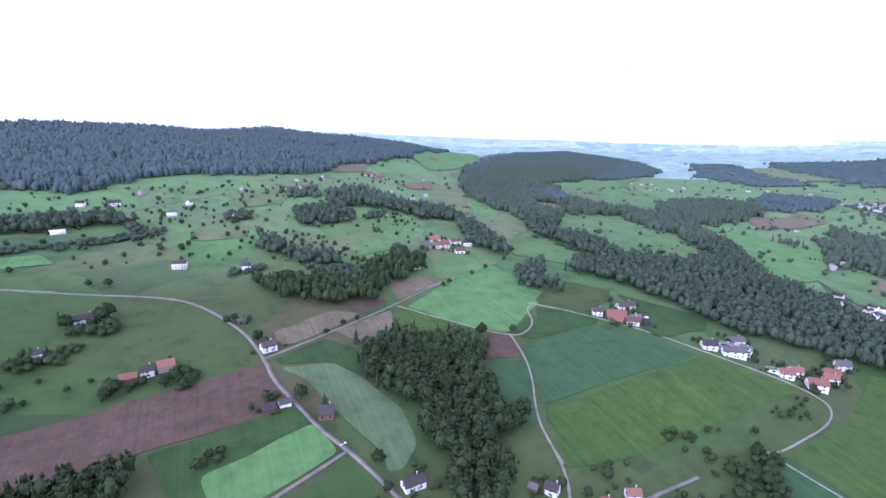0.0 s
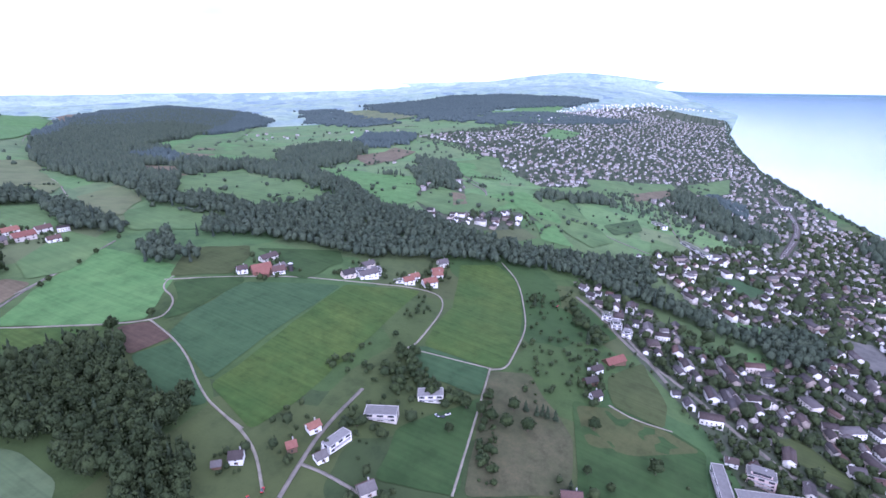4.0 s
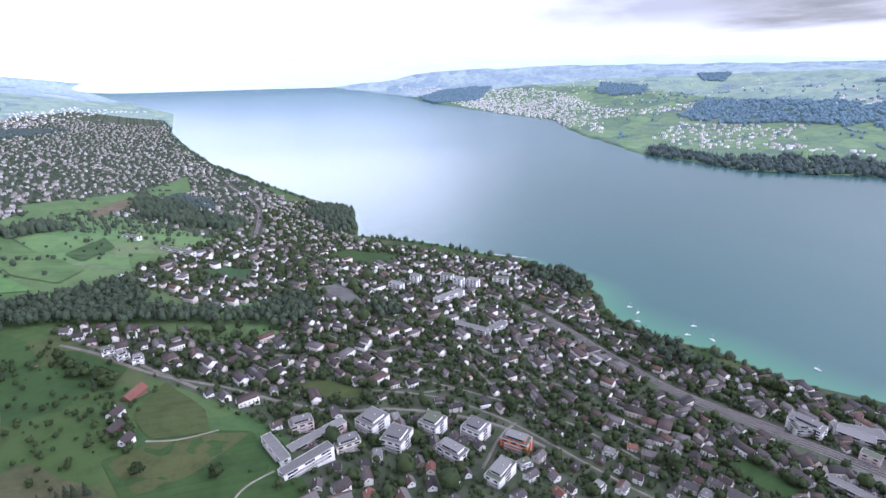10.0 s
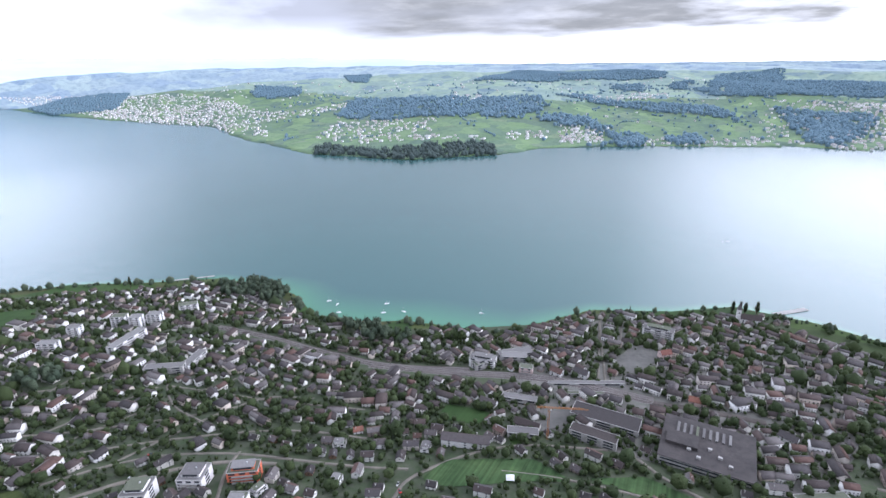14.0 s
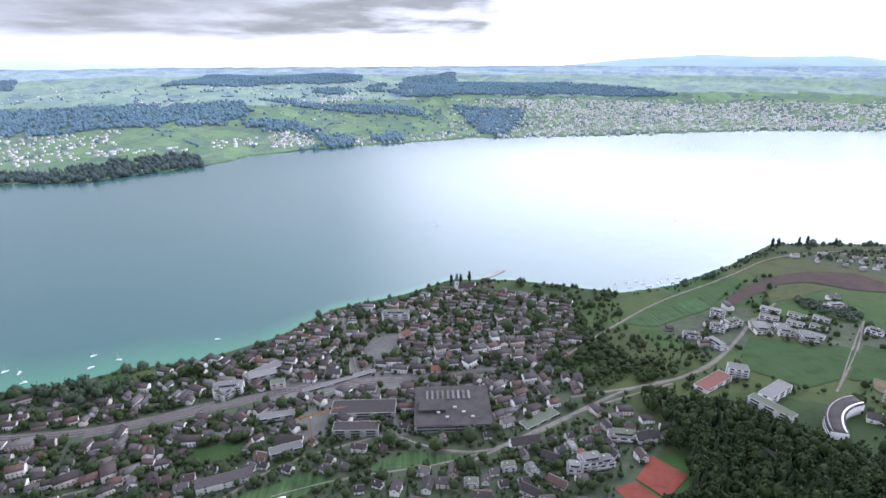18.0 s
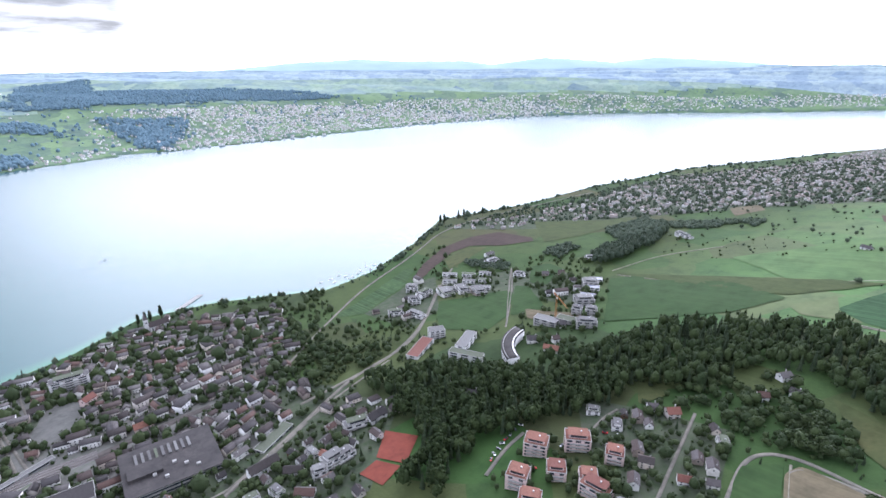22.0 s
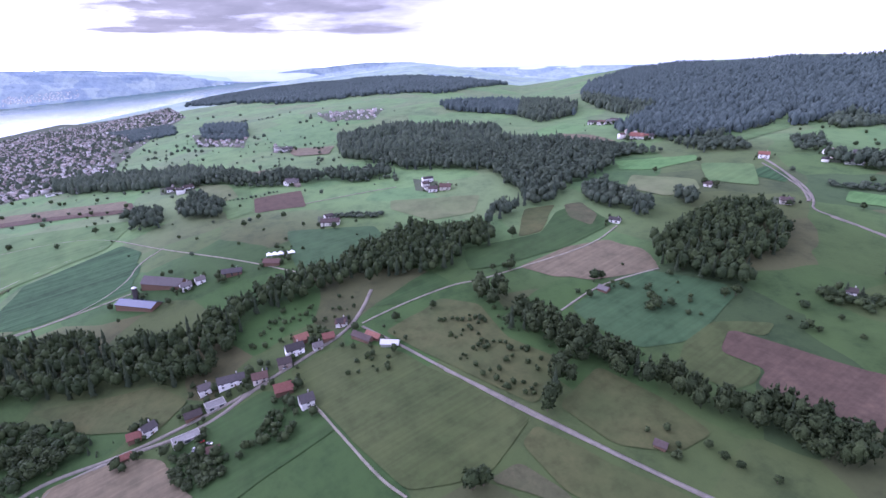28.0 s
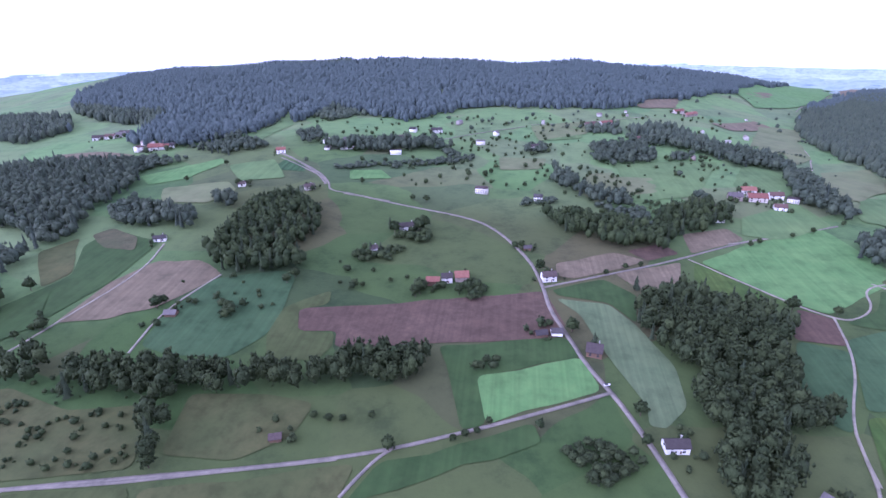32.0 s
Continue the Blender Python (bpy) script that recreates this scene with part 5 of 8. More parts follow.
field("meadow", (858, 1172), (976, 1280), (1302, 1541), (2009, 2022), (1286, 1402), (1189, 1116), (948, 906), (959, 1086))
field("stubble", (833, 1100), (983, 1220), (1038, 1204), (907, 1084))
field("meadow", (630, 847), (723, 898), (768, 815), (783, 695), (717, 560), (662, 571), (590, 607), (609, 668), (552, 733))
field("bright", (917, 729), (959, 671), (938, 521), (817, 451), (750, 449), (806, 560))
field("olive", (421, 768), (479, 831), (545, 849), (507, 764), (434, 716), (406, 728))
field("meadow2", (439, 710), (503, 736), (491, 638), (509, 602), (454, 588), (408, 633))
field("olive", (3106, 2283), (3562, 2186), (2659, 1445), (2240, 1378), (2527, 1771))
field("stubble", (661, 963), (718, 976), (731, 933), (647, 883))
field("olive", (575, 1301), (633, 1295), (585, 1174), (464, 986), (392, 916))
field("meadow", (366, 862), (394, 836), (367, 729), (337, 693), (305, 736))

# ---- roads and tracks ----
road(6, "road", (97, 225), (87, 258), (76, 288), (69, 304), (56, 329), (46, 360), (33, 397), (30, 433), (19, 488), (-17, 562), (-57, 593), (-143, 618), (-214, 637))
road(5, "road", (-247, 658), (-272, 695), (-324, 744), (-356, 767))
road(4.5, "road", (-279, 184), (-202, 204), (-133, 223), (-67, 243), (-12, 266), (37, 288), (69, 304))
road(3.5, "road", (-88, 208), (-80, 225), (-73, 237), (-67, 243))
road(4.5, "road", (30, 433), (80, 460), (140, 499), (240, 568), (367, 620))
road(3, "track", (178, 520), (209, 481), (241, 436), (262, 417), (277, 415), (302, 435), (312, 471), (350, 486))
road(3, "track", (262, 417), (248, 358), (215, 301), (208, 273), (205, 252))
road(3, "track", (-277, 301), (-283, 354), (-263, 412))
road(6, "road", (-355, -73), (-366, -68), (-365, -28), (-349, 24), (-365, 66), (-372, 105), (-381, 150), (-405, 177), (-433, 200))
road(3, "track", (-383, 166), (-386, 202), (-383, 262), (-370, 286), (-361, 328), (-339, 408), (-351, 461))
road(4.5, "road", (-379, 164), (-322, 177), (-246, 191), (-201, 202), (-147, 219), (-97, 233))
road(3, "track", (-312, 94), (-266, 97), (-223, 100), (-202, 106))
road(3, "track", (-622, -125), (-618, -46), (-661, 3), (-705, 16), (-734, 50))
road(4, "road", (-346, 746), (-284, 702), (-250, 673), (-249, 656))
road(4, "road", (-215, 634), (-153, 624))
road(3, "track", (-737, 246), (-717, 329), (-694, 374))
road(5.5, "road", (-246, -78), (-307, -92), (-349, -100), (-369, -92), (-376, -70), (-365, -27), (-363, 7), (-364, 75))
road(3, "track", (-365, -76), (-313, -60), (-259, -35))
road(4.5, "road", (-242, -112), (-306, -130), (-382, -150))
road(5, "road", (-214, -219), (-246, -231), (-272, -235))
road(4, "road", (-301, -195), (-331, -201), (-349, -199))
road(3, "track", (-279, 96), (-309, 95), (-330, 88))
road(7, "road", (-166, -438), (-216, -443), (-283, -454), (-365, -500), (-486, -616))
road(4, "road", (-425, -406), (-528, -493), (-609, -573))
road(3, "track", (-675, -423), (-783, -406), (-869, -344))
road(3, "track", (-662, -405), (-681, -244), (-772, -131), (-812, -12))
road(3, "track", (-617, -101), (-623, 4))
road(3, "track", (-906, -156), (-867, -23), (-730, 49), (-527, 156))
road(14, "rail", (571, -451), (490, -464), (385, -456), (306, -454), (256, -472), (206, -494))
road(14, "rail", (1728, -201), (1464, -228), (1284, -212), (1100, -165))
road(20, "rail", (318, -450), (226, -474), (161, -494), (94, -506), (4, -504))
road(8, "rail", (4, -504), (-59, -510), (-98, -511))
road(7, "road", (614, 115), (580, 77), (517, 36), (471, -21), (437, -49), (390, -102), (382, -159), (331, -231), (278, -252))
road(7, "road", (663, 128), (604, 87), (526, 31), (472, -1))
road(7, "road", (-54, -349), (-115, -383), (-201, -430), (-233, -446), (-312, -465), (-364, -500), (-483, -610), (-554, -665))
road(6, "road", (-196, -539), (-278, -612), (-387, -707), (-567, -795), (-717, -892), (-992, -897), (-1260, -883))
road(4, "road", (-434, -413), (-551, -522), (-612, -576))
road(5, "road", (173, 192), (202, 201), (235, 209), (289, 213))
road(3, "track", (363, 215), (377, 211), (467, 225), (499, 255), (440, 329), (405, 385), (369, 431), (325, 481))
road(3, "track", (363, 215), (379, 142))
road(3, "track", (229, 108), (326, 129), (380, 141))
road(3, "track", (378, 140), (388, 129), (415, 131), (473, 138), (517, 151), (605, 187), (646, 226))
road(3, "track", (393, 40), (386, 20), (392, -10))
road(3, "track", (286, 1), (315, -13), (327, -39))
road(4, "road", (1026, 254), (922, 206), (896, 140))
road(5, "road", (1080, 504), (1023, 412), (954, 360), (821, 372))
road(6, "road", (2092, 382), (1732, 318), (1557, 275))
road(5, "road", (529, -82), (505, -143), (500, -223), (494, -302))
road(5, "road", (421, -145), (384, -212), (321, -250), (235, -272), (177, -295))
road(5, "road", (274, -185), (308, -226), (319, -252))
road(5, "road", (91, -705), (64, -529))
road(5, "road", (168, -255), (173, -288), (122, -365), (34, -398))
road(4, "road", (107, -325), (48, -343), (-50, -349), (-149, -404), (-280, -450))
road(5, "road", (598, -230), (565, -260), (572, -340), (590, -427))
road(4.5, "road", (484, -310), (362, -333), (265, -363))
road(4.5, "road", (565, -151), (473, -208), (404, -279))
road(4.5, "road", (437, -189), (372, -253), (302, -303), (234, -319))
road(4.5, "road", (61, -703), (52, -619))
road(4.5, "road", (12, -628), (-69, -632), (-144, -695))
road(4.5, "road", (491, -34), (541, -131), (592, -271))
road(4.5, "road", (469, -112), (465, -242), (433, -357))
road(4.5, "road", (397, -195), (385, -336), (325, -358))
road(4.5, "road", (573, -385), (460, -282), (384, -271))
road(4, "road", (804, 1674), (1066, 2158), (1660, 3115))
road(4, "road", (550, 1183), (522, 1070), (500, 954))
road(3, "track", (30, 1027), (134, 1057), (278, 1163))
road(3, "track", (230, 563), (292, 586), (359, 617))
road(3, "track", (1045, 283), (940, 226), (892, 178))
road(4, "road", (1147, 535), (1050, 423), (973, 370), (857, 366))
road(3.5, "road", (930, 146), (899, 102), (878, 53))
road(4, "road", (1199, 48), (1066, 29), (953, -15), (930, -43))
road(3.5, "track", (882, 1821), (1205, 2293), (1397, 2601))
road(3.5, "track", (554, 1172), (530, 1030), (465, 881))
road(5, "road", (91, -699), (71, -603), (53, -514))
road(6, "road", (14, -401), (-17, -374), (-54, -359), (-88, -365), (-156, -402))

road(3.5, "track", (208, 272), (204, 253), (197, 236), (188, 222), (171, 202))
road(4, "road", (201, 201), (203, 185), (202, 167), (201, 154))
road(4.5, "road", (-358, 767), (-303, 727), (-262, 690), (-243, 661), (-237, 640), (-210, 636), (-176, 628))
road(4, "road", (-145, 886), (-120, 917), (-81, 951), (-28, 985), (24, 1019))

# ---- landmarks ----
def church(x, y, turn):
    ob = new("church")
    part("nave", gable_body(26, 11, 9, 1.0), M["white"], ob)
    part("nave_roof", gable_roof(26, 11, 9, 1.0, .5), M["roof"], ob)
    tower = part("tower", boxes((-18, -13, -2.5, 2.5, -3, 21)), M["white"], ob)
    bm = bmesh.new()
    bmesh.ops.create_cone(bm, cap_ends=True, segments=4, radius1=4.1, radius2=.05, depth=11, matrix=Matrix.Translation((-15.5, 0, 26.4)) @ Matrix.Rotation(radians(45), 4, "Z"))
    part("spire", bm, M["roof"], tower, "dark pointed spire")
    for s in (-1, 1):
        part("clock_face", boxes((-16.6, -14.4, s * 2.5 - .06, s * 2.5 + .06, 15, 17.2)), M["glass"], tower)
    window_set(ob, 26, 11, 9, 1, 5.5, 1.4, 4.5, sides=(0, 2))
    return settle(ob, x, y, turn, 26, 11, "white lakeside church with a tower and dark spire", "church")


def curved_block(x, y, turn, radius=70.0, sweep=64.0, deep=14.0, floors=4):
    """A block bent along an arc, its hollow side to the east."""
    ob = new("curved_block")
    h, n = floors * 3.0, 14
    a = [radians(sweep * (i / n - .5)) for i in range(n + 1)]

    def band(r0, r1, z0, z1):
        v, f = [], []
        for t in a:
            for r, z in ((r0, z0), (r1, z0), (r1, z1), (r0, z1)):
                v.append((radius - r * math.cos(t), r * math.sin(t), z))
        for i in range(n):
            for k in range(4):
                f.append((4 * i + k, 4 * i + (k + 1) % 4, 4 * i + 4 + (k + 1) % 4, 4 * i + 4 + k))
        f += [(3, 2, 1, 0), (4 * n, 4 * n + 1, 4 * n + 2, 4 * n + 3)]
        return np.array(v), np.array(f)
    for name, mat, dims in [("wall", "white", (radius - deep, radius, -5, h)), ("roof", "darkroof", (radius - deep - .6, radius + .6, h, h + .5)), ("roof_strip", "concrete", (radius - 2, radius - 1.2, h + .5, h + .9)), ("roof_strip", "metal", (radius - deep + 1, radius - deep + 2.5, h + .5, h + .9))]:
        v, f = band(*dims)
        part(name, mesh_of(name, v, f, [M[mat]]), None, ob)
    for k in range(floors):
        v, f = band(radius - .05, radius + .08, 1 + 3 * k, 2.5 + 3 * k)
        part("window", mesh_of("window", v, f, [M["glass"]]), None, ob)
    return settle(ob, x, y, turn, 24, 70, "curved white school building with a flat roof", "school")


def factory(x, y, turn, l, wd):
    """A broad works hall: low walls, dark flat roof with rows of rooflights."""
    ob = new("factory")
    part("wall", boxes((-l / 2, l / 2, -wd / 2, wd / 2, -6, 11)), M["concrete"], ob)
    part("roof", boxes((-l / 2 - .4, l / 2 + .4, -wd / 2 - .4, wd / 2 + .4, 11, 11.5)), M["darkroof"], ob)
    for k in range(3):
        part("window_band", boxes((-l / 2 + 2, l / 2 - 2, -wd / 2 - .1, -wd / 2 + .1, 1.4 + 3.4 * k, 3 + 3.4 * k)), M["glass"], ob)
    for i in range(9):
        part("rooflight", shared(("rooflight", 2), lambda: boxes((-1.1, 1.1, -7, 7, 0, 1.2))), M["flat"], ob, m=pose(-l / 2 + 12 + i * 5.2, wd * .24, 11.5))
    for i in range(6):
        part("roof_unit", shared(("roof_unit", 3), lambda: boxes((-1.6, 1.6, -1.2, 1.2, 0, 1.8))), M["concrete"], ob, m=pose(-l * .3 + i * l * .11, -wd * (.1 + .12 * (i % 3)), 11.5))
    part("upper_storey", boxes((-l * .45, -l * .1, -wd * .2, wd * .08, 11.5, 14.5)), M["darkroof"], ob)
    return settle(ob, x, y, turn, l, wd, "large factory hall with a dark flat roof and rooflights", "factory")


def crane(x, y, turn):
    ob = new("tower_crane")
    mast = bmesh.new()
    for sx in (-.7, .7):
        for sy in (-.7, .7):
            box(mast, sx - .12, sx + .12, sy - .12, sy + .12, 0, 34)
    for k in range(16):
        box(mast, -.7, .7, -.75, -.62, 2 * k + .9, 2 * k + 1.1)
        box(mast, -.75, -.62, -.7, .7, 2 * k + 1.9, 2 * k + 2.1)
    part("mast", mast, M["craneorange"], ob)
    part("jib", boxes((-11, 34, -.5, -.3, 34, 34.3), (-11, 34, .3, .5, 34, 34.3), (-11, 30, -.15, .15, 35.3, 35.6), *[(2 * i - 10, 2 * i - 9.8, -.5, .5, 34, 35.5) for i in range(20)]), M["craneorange"], ob)
    part("counterweight", boxes((-11, -8.5, -.9, .9, 31.6, 34)), M["concrete"], ob)
    part("cab", boxes((.8, 2.2, -.7, .7, 31.8, 33.8)), M["white"], ob)
    return settle(ob, x, y, turn, 4, 4, "orange tower crane over a building site", "crane")


BOATS = []


def boat(x, y, turn, sail=True):
    if not BOATS:
        ob = new("sailing_boat")
        bm = bmesh.new()
        rows = [[(k * 3.5 - 3.5 * 1.0 + i * 0, 0, 0)] for k in range(1) for i in range(1)]
        sections = [(-3.6, .95, .5), (-1.5, 1.25, .45), (1, 1.15, .5), (3, .55, .65), (4.1, .05, .8)]
        rings = [[bm.verts.new(p) for p in ((sx, -b, top), (sx, -b * .6, -.3), (sx, b * .6, -.3), (sx, b, top))] for sx, b, top in sections]
        for p, q in zip(rings[:-1], rings[1:]):
            for k in range(4):
                bm.faces.new((p[k], q[k], q[(k + 1) % 4], p[(k + 1) % 4]))
        bm.faces.new(rings[0])
        bm.faces.new(rings[-1][::-1])
        bmesh.ops.recalc_face_normals(bm, faces=bm.faces)
        part("hull", bm, M["canvas"], ob)
        part("cabin", boxes((-1.2, 1.4, -.7, .7, .5, 1.1)), M["white"], ob)
        part("mast", boxes((.2, .32, -.06, .06, .5, 9)), M["metal"], ob)
        part("boom", boxes((-2.8, .2, -.15, .15, 1.6, 1.95)), M["canvas"], ob)
        tagged(ob, "small white sailing boat moored off the shore", "boat", "moored boats")
        ob.matrix_basis = pose(x, y, .12, 0, 0, turn)
        BOATS.append(ob)
        return ob
    return copy_thing(BOATS[0], pose(x, y, .12, 0, 0, turn))


def tent_hall(x, y, turn, bays):
    ob = new("tent_hall")
    for i in range(bays):
        bm = bmesh.new()
        bmesh.ops.create_cone(bm, cap_ends=True, segments=4, radius1=4.6, radius2=.3, depth=3.2, matrix=Matrix.Translation(((i - (bays - 1) / 2) * 6.4, 0, 4.4)) @ Matrix.Rotation(radians(45), 4, "Z"))
        part("canopy", bm, M["canvas"], ob)
        for sx in (-3, 3):
            for sy in (-2.97, 2.97):
                part("post", shared(("post", 4), lambda: boxes((-.08, .08, -.08, .08, -.5, 2.9))), M["metal"], ob, m=pose((i - (bays - 1) / 2) * 6.4 + sx, sy, 0))
    return settle(ob, x, y, turn, 6.4 * bays, 6.4, "white peaked marquee in the meadow", "marquee")


def silo(x, y, h=14.0):
    ob = new("silo")
    bm = bmesh.new()
    bmesh.ops.create_cone(bm, cap_ends=True, segments=20, radius1=2.6, radius2=2.6, depth=h + 3, matrix=Matrix.Translation((0, 0, h / 2 - 1.5)))
    part("tank", bm, M["darkroof"], ob)
    bm = bmesh.new()
    bmesh.ops.create_cone(bm, cap_ends=True, segments=20, radius1=2.7, radius2=.4, depth=1.6, matrix=Matrix.Translation((0, 0, h + .8)))
    part("lid", bm, M["metal"], ob)
    return settle(ob, x, y, 0, 5, 5, "dark upright farm silo beside the barns", "silo")


def jetty(x, y, turn, l, wd, label):
    ob = new("jetty")
    part("deck", boxes((0, l, -wd / 2, wd / 2, .6, .9)), M["concrete"], ob)
    for i in range(int(l / 8) + 1):
        part("pile", shared(("pile", 5), lambda: boxes((-.15, .15, -.15, .15, -4, 1.6))), M["wood"], ob, m=pose(i * 8, wd / 2 + .1, 0))
    ob.matrix_basis = pose(x, y, 0, 0, 0, turn)
    return tagged(ob, label, "jetty")


CARS = []


def car(x, y, turn, colour=0):
    if not CARS:
        for i, key in enumerate(("white", "glass", "carsilver", "carred")):
            ob = new("car")
            body = bmesh.new()
            box(body, -2.15, 2.15, -.88, .88, .35, .95)
            bmesh.ops.bevel(body, geom=body.edges[:], offset=.14, segments=1, affect="EDGES")
            part("body", body, M[key], ob)
            cab = bmesh.new()
            v = [cab.verts.new(p) for p in ((-1.7, -.8, .94), (1.0, -.8, .94), (1.0, .8, .94), (-1.7, .8, .94), (-1.2, -.66, 1.48), (.3, -.66, 1.48), (.3, .66, 1.48), (-1.2, .66, 1.48))]
            for f in ((4, 5, 6, 7), (0, 1, 5, 4), (1, 2, 6, 5), (2, 3, 7, 6), (3, 0, 4, 7)):
                cab.faces.new([v[j] for j in f])
            part("cabin", cab, M["glass"], ob)
            for wx in (-1.3, 1.3):
                for wy in (-.8, .8):
                    w_ = shared(("wheel", 6), lambda: boxes((-.3, .3, -.1, .1, 0, .6), (-.2, .2, -.1, .1, -.04, .64)))
                    part("wheel", w_, M["darkroof"], ob, m=pose(wx, wy, .02))
            tagged(ob, "parked " + ("white", "black", "silver", "red")[i] + " car at the roadside", "car", "parked cars")
            ob.matrix_basis = pose(0, 0, -500)
            CARS.append([ob, False])
    z = float(ground(x, y)) + .66
    c = CARS[colour % 4]
    if c[1]:
        return copy_thing(c[0], pose(x, y, z, 0, 0, turn))
    c[0].matrix_basis, c[1] = pose(x, y, z, 0, 0, turn), True
    return c[0]


M["darkroof"] = material("bitumen_roof", speckled((0.051, 0.0468, 0.0468), (0.072, 0.0648, 0.063), (0.042, 0.0396, 0.0396), .05, .5), .8)
M["craneorange"] = material("orange_paint", lambda t: (.34, .16, .06), .5)
M["carsilver"] = material("silver_paint", lambda t: (.45, .46, .48), .3, .5)
M["carred"] = material("red_car_paint", lambda t: (.4, .03, .03), .3)


church(-102, -780, -172)
factory(-44, -428, 177, 73, 61)
curved_block(-376, -364, -232)
crane(86, -390, 200)
crane(-472, -367, 60)
boat(496, -604, 226)
boat(476, -599, 95)
boat(457, -577, 29)
boat(406, -633, 226)
boat(394, -604, 226)
boat(368, -620, 355)
boat(258, -663, 182)
boat(-361, -794, 126)
boat(-382, -795, 336)
boat(-401, -801, 185)
boat(-409, -791, 157)
boat(-418, -780, 124)
boat(-433, -788, 2)
boat(-439, -778, 348)
boat(-462, -791, 145)
boat(-478, -796, 20)
boat(-443, -796, 268)
boat(-409, -777, 196)
boat(-381, -779, 33)
boat(-462, -808, 95)
boat(-479, -809, 333)
boat(-85, -1172, 203)
boat(-76, -1167, 278)
boat(-650, -1142, 298)
tent_hall(-578, 156, 74, 5)
tent_hall(97, -317, 20, 1)
silo(-603, 6)
silo(417, 394, 9)
jetty(-138, -835, -139, 60, 9, "ferry landing stage reaching into the lake")
jetty(801, -557, -138, 70, 5, "long harbour jetty with moored boats")
car(-229, -229, 37, 3)
car(-235, -232, 74, 2)
car(-242, -234, 111, 1)
car(-249, -237, 148, 0)
car(-255, -239, 5, 3)
car(-262, -241, 42, 2)
car(-270, -243, 79, 1)
car(-278, -244, 116, 0)
car(-242, -198, 153, 3)
car(-277, -201, 10, 2)
car(-294, -188, 47, 1)
car(-317, -177, 84, 0)
car(-313, -187, 121, 3)
car(-332, 15, 158, 2)
car(-328, 12, 15, 1)
car(-330, 25, 52, 0)
car(-336, 21, 89, 3)
car(-371, 92, 126, 2)
car(-381, 80, 163, 1)
car(67, 310, 20, 0)
car(163, 205, 57, 3)
car(163, 198, 94, 2)
car(165, 187, 131, 1)
car(170, 180, 168, 0)
car(172, 203, 25, 3)
car(293, 150, 62, 2)
car(294, 146, 99, 1)
car(299, 144, 136, 0)
car(569, 128, 173, 3)
car(541, 86, 30, 2)
car(488, 68, 67, 1)
car(174, -273, 104, 0)
car(168, -266, 141, 3)
car(163, -259, 178, 2)
car(572, -199, 35, 1)
car(566, -203, 72, 0)
car(558, -207, 109, 3)
car(550, -210, 146, 2)
car(542, -214, 3, 1)
car(551, -195, 40, 0)
car(543, -199, 77, 3)
car(535, -202, 114, 2)
car(528, -205, 151, 1)
car(365, -186, 8, 0)
car(381, -214, 45, 3)
car(378, -220, 82, 2)
car(392, -161, 119, 1)
car(394, -146, 156, 0)

# ---- single buildings ----
gable_house(-44, 440, 10, 13.7, 12.0, h=5,roof="redroof",windows=False,name="barn", label="large barn with a pale orange tiled roof")
gable_house(-57, 435, 10, 10.6, 9.0, h=6,wall="white", label="white farmhouse with a brown roof beside the barn")
gable_house(-69, 429, 2, 13.1, 9.0, h=5,wall="wood",roof="redroof",windows=False,name="barn", label="dark red wooden barn among trees")
gable_house(35, 448, 16, 14.2, 10.0, h=6,wall="white", label="white farmhouse at the road fork")
gable_house(17, 512, 7, 8.6, 6.0, h=3,wall="wood",windows=False,name="shed", label="dark wooden shed beside the road")
gable_house(25, 361, 17, 9.8, 7.0, h=3,wall="wood",windows=False,name="shed", label="low grey shed beside the ploughed field")
gable_house(37, 364, 6, 9.4, 7.0, h=3.5,wall="white",windows=False,name="shed", label="pale shed beside the road")
gable_house(63, 344, -12, 12.3, 13.0, h=4.5,wall="wood", label="dark-roofed farmhouse beside the road")
gable_house(99, 262, 7, 15.7, 9.0, h=5,wall="white", label="white house with a brown roof at the wood's edge")
gable_house(-138, 242, 19, 7.6, 6.0, h=3,wall="wood",windows=False,name="hut", label="small dark wooden hut in the pasture")
gable_house(-273, 349, 7, 10.5, 7.0, h=3,wall="wood",windows=False,name="hut", label="wooden field barn beside the track")
gable_house(-115, 548, 23, 22.2, 10.0, h=5,wall="white", label="white farmhouse between tall trees")
gable_house(-138, 485, 21, 7.9, 8.0, h=5,wall="white", label="small white house beside firs")
gable_house(-356, 769, 25, 15.1, 10.0, h=6,wall="white",roof="redroof", label="white farmhouse with a red roof on the hill")
gable_house(-262, 636, 31, 13.0, 9.0, h=5, label="farmhouse at the edge of the grove")
gable_house(-304, 838, 44, 16.0, 10.0, h=5, label="farmhouse in the hillside hamlet")
gable_house(-262, 817, 33, 34.9, 12.0, h=5, label="long farmhouse in the hillside hamlet")
gable_house(-191, 902, 30, 30.4, 11.0, h=5, label="farmhouse below the ridge forest")
gable_house(-141, 961, 17, 22.6, 10.0, h=6,wall="white", label="white farmhouse below the ridge forest")
gable_house(143, 1045, 33, 27.3, 11.0, h=5, label="farmhouse among dark firs")
gable_house(174, 1062, 31, 29.9, 11.0, h=5,roof="redroof", label="farm building among dark firs")
gable_house(-728, 876, 7, 19.9, 12.0, h=5,wall="white", label="white farmhouse on the northern slope")
gable_house(-715, 900, 5, 24.1, 12.0, h=5,wall="white", label="white barn on the northern slope")
gable_house(-582, 794, 11, 26.4, 12.0, h=6,roof="redroof", label="farmhouse with a reddish roof below the forest")
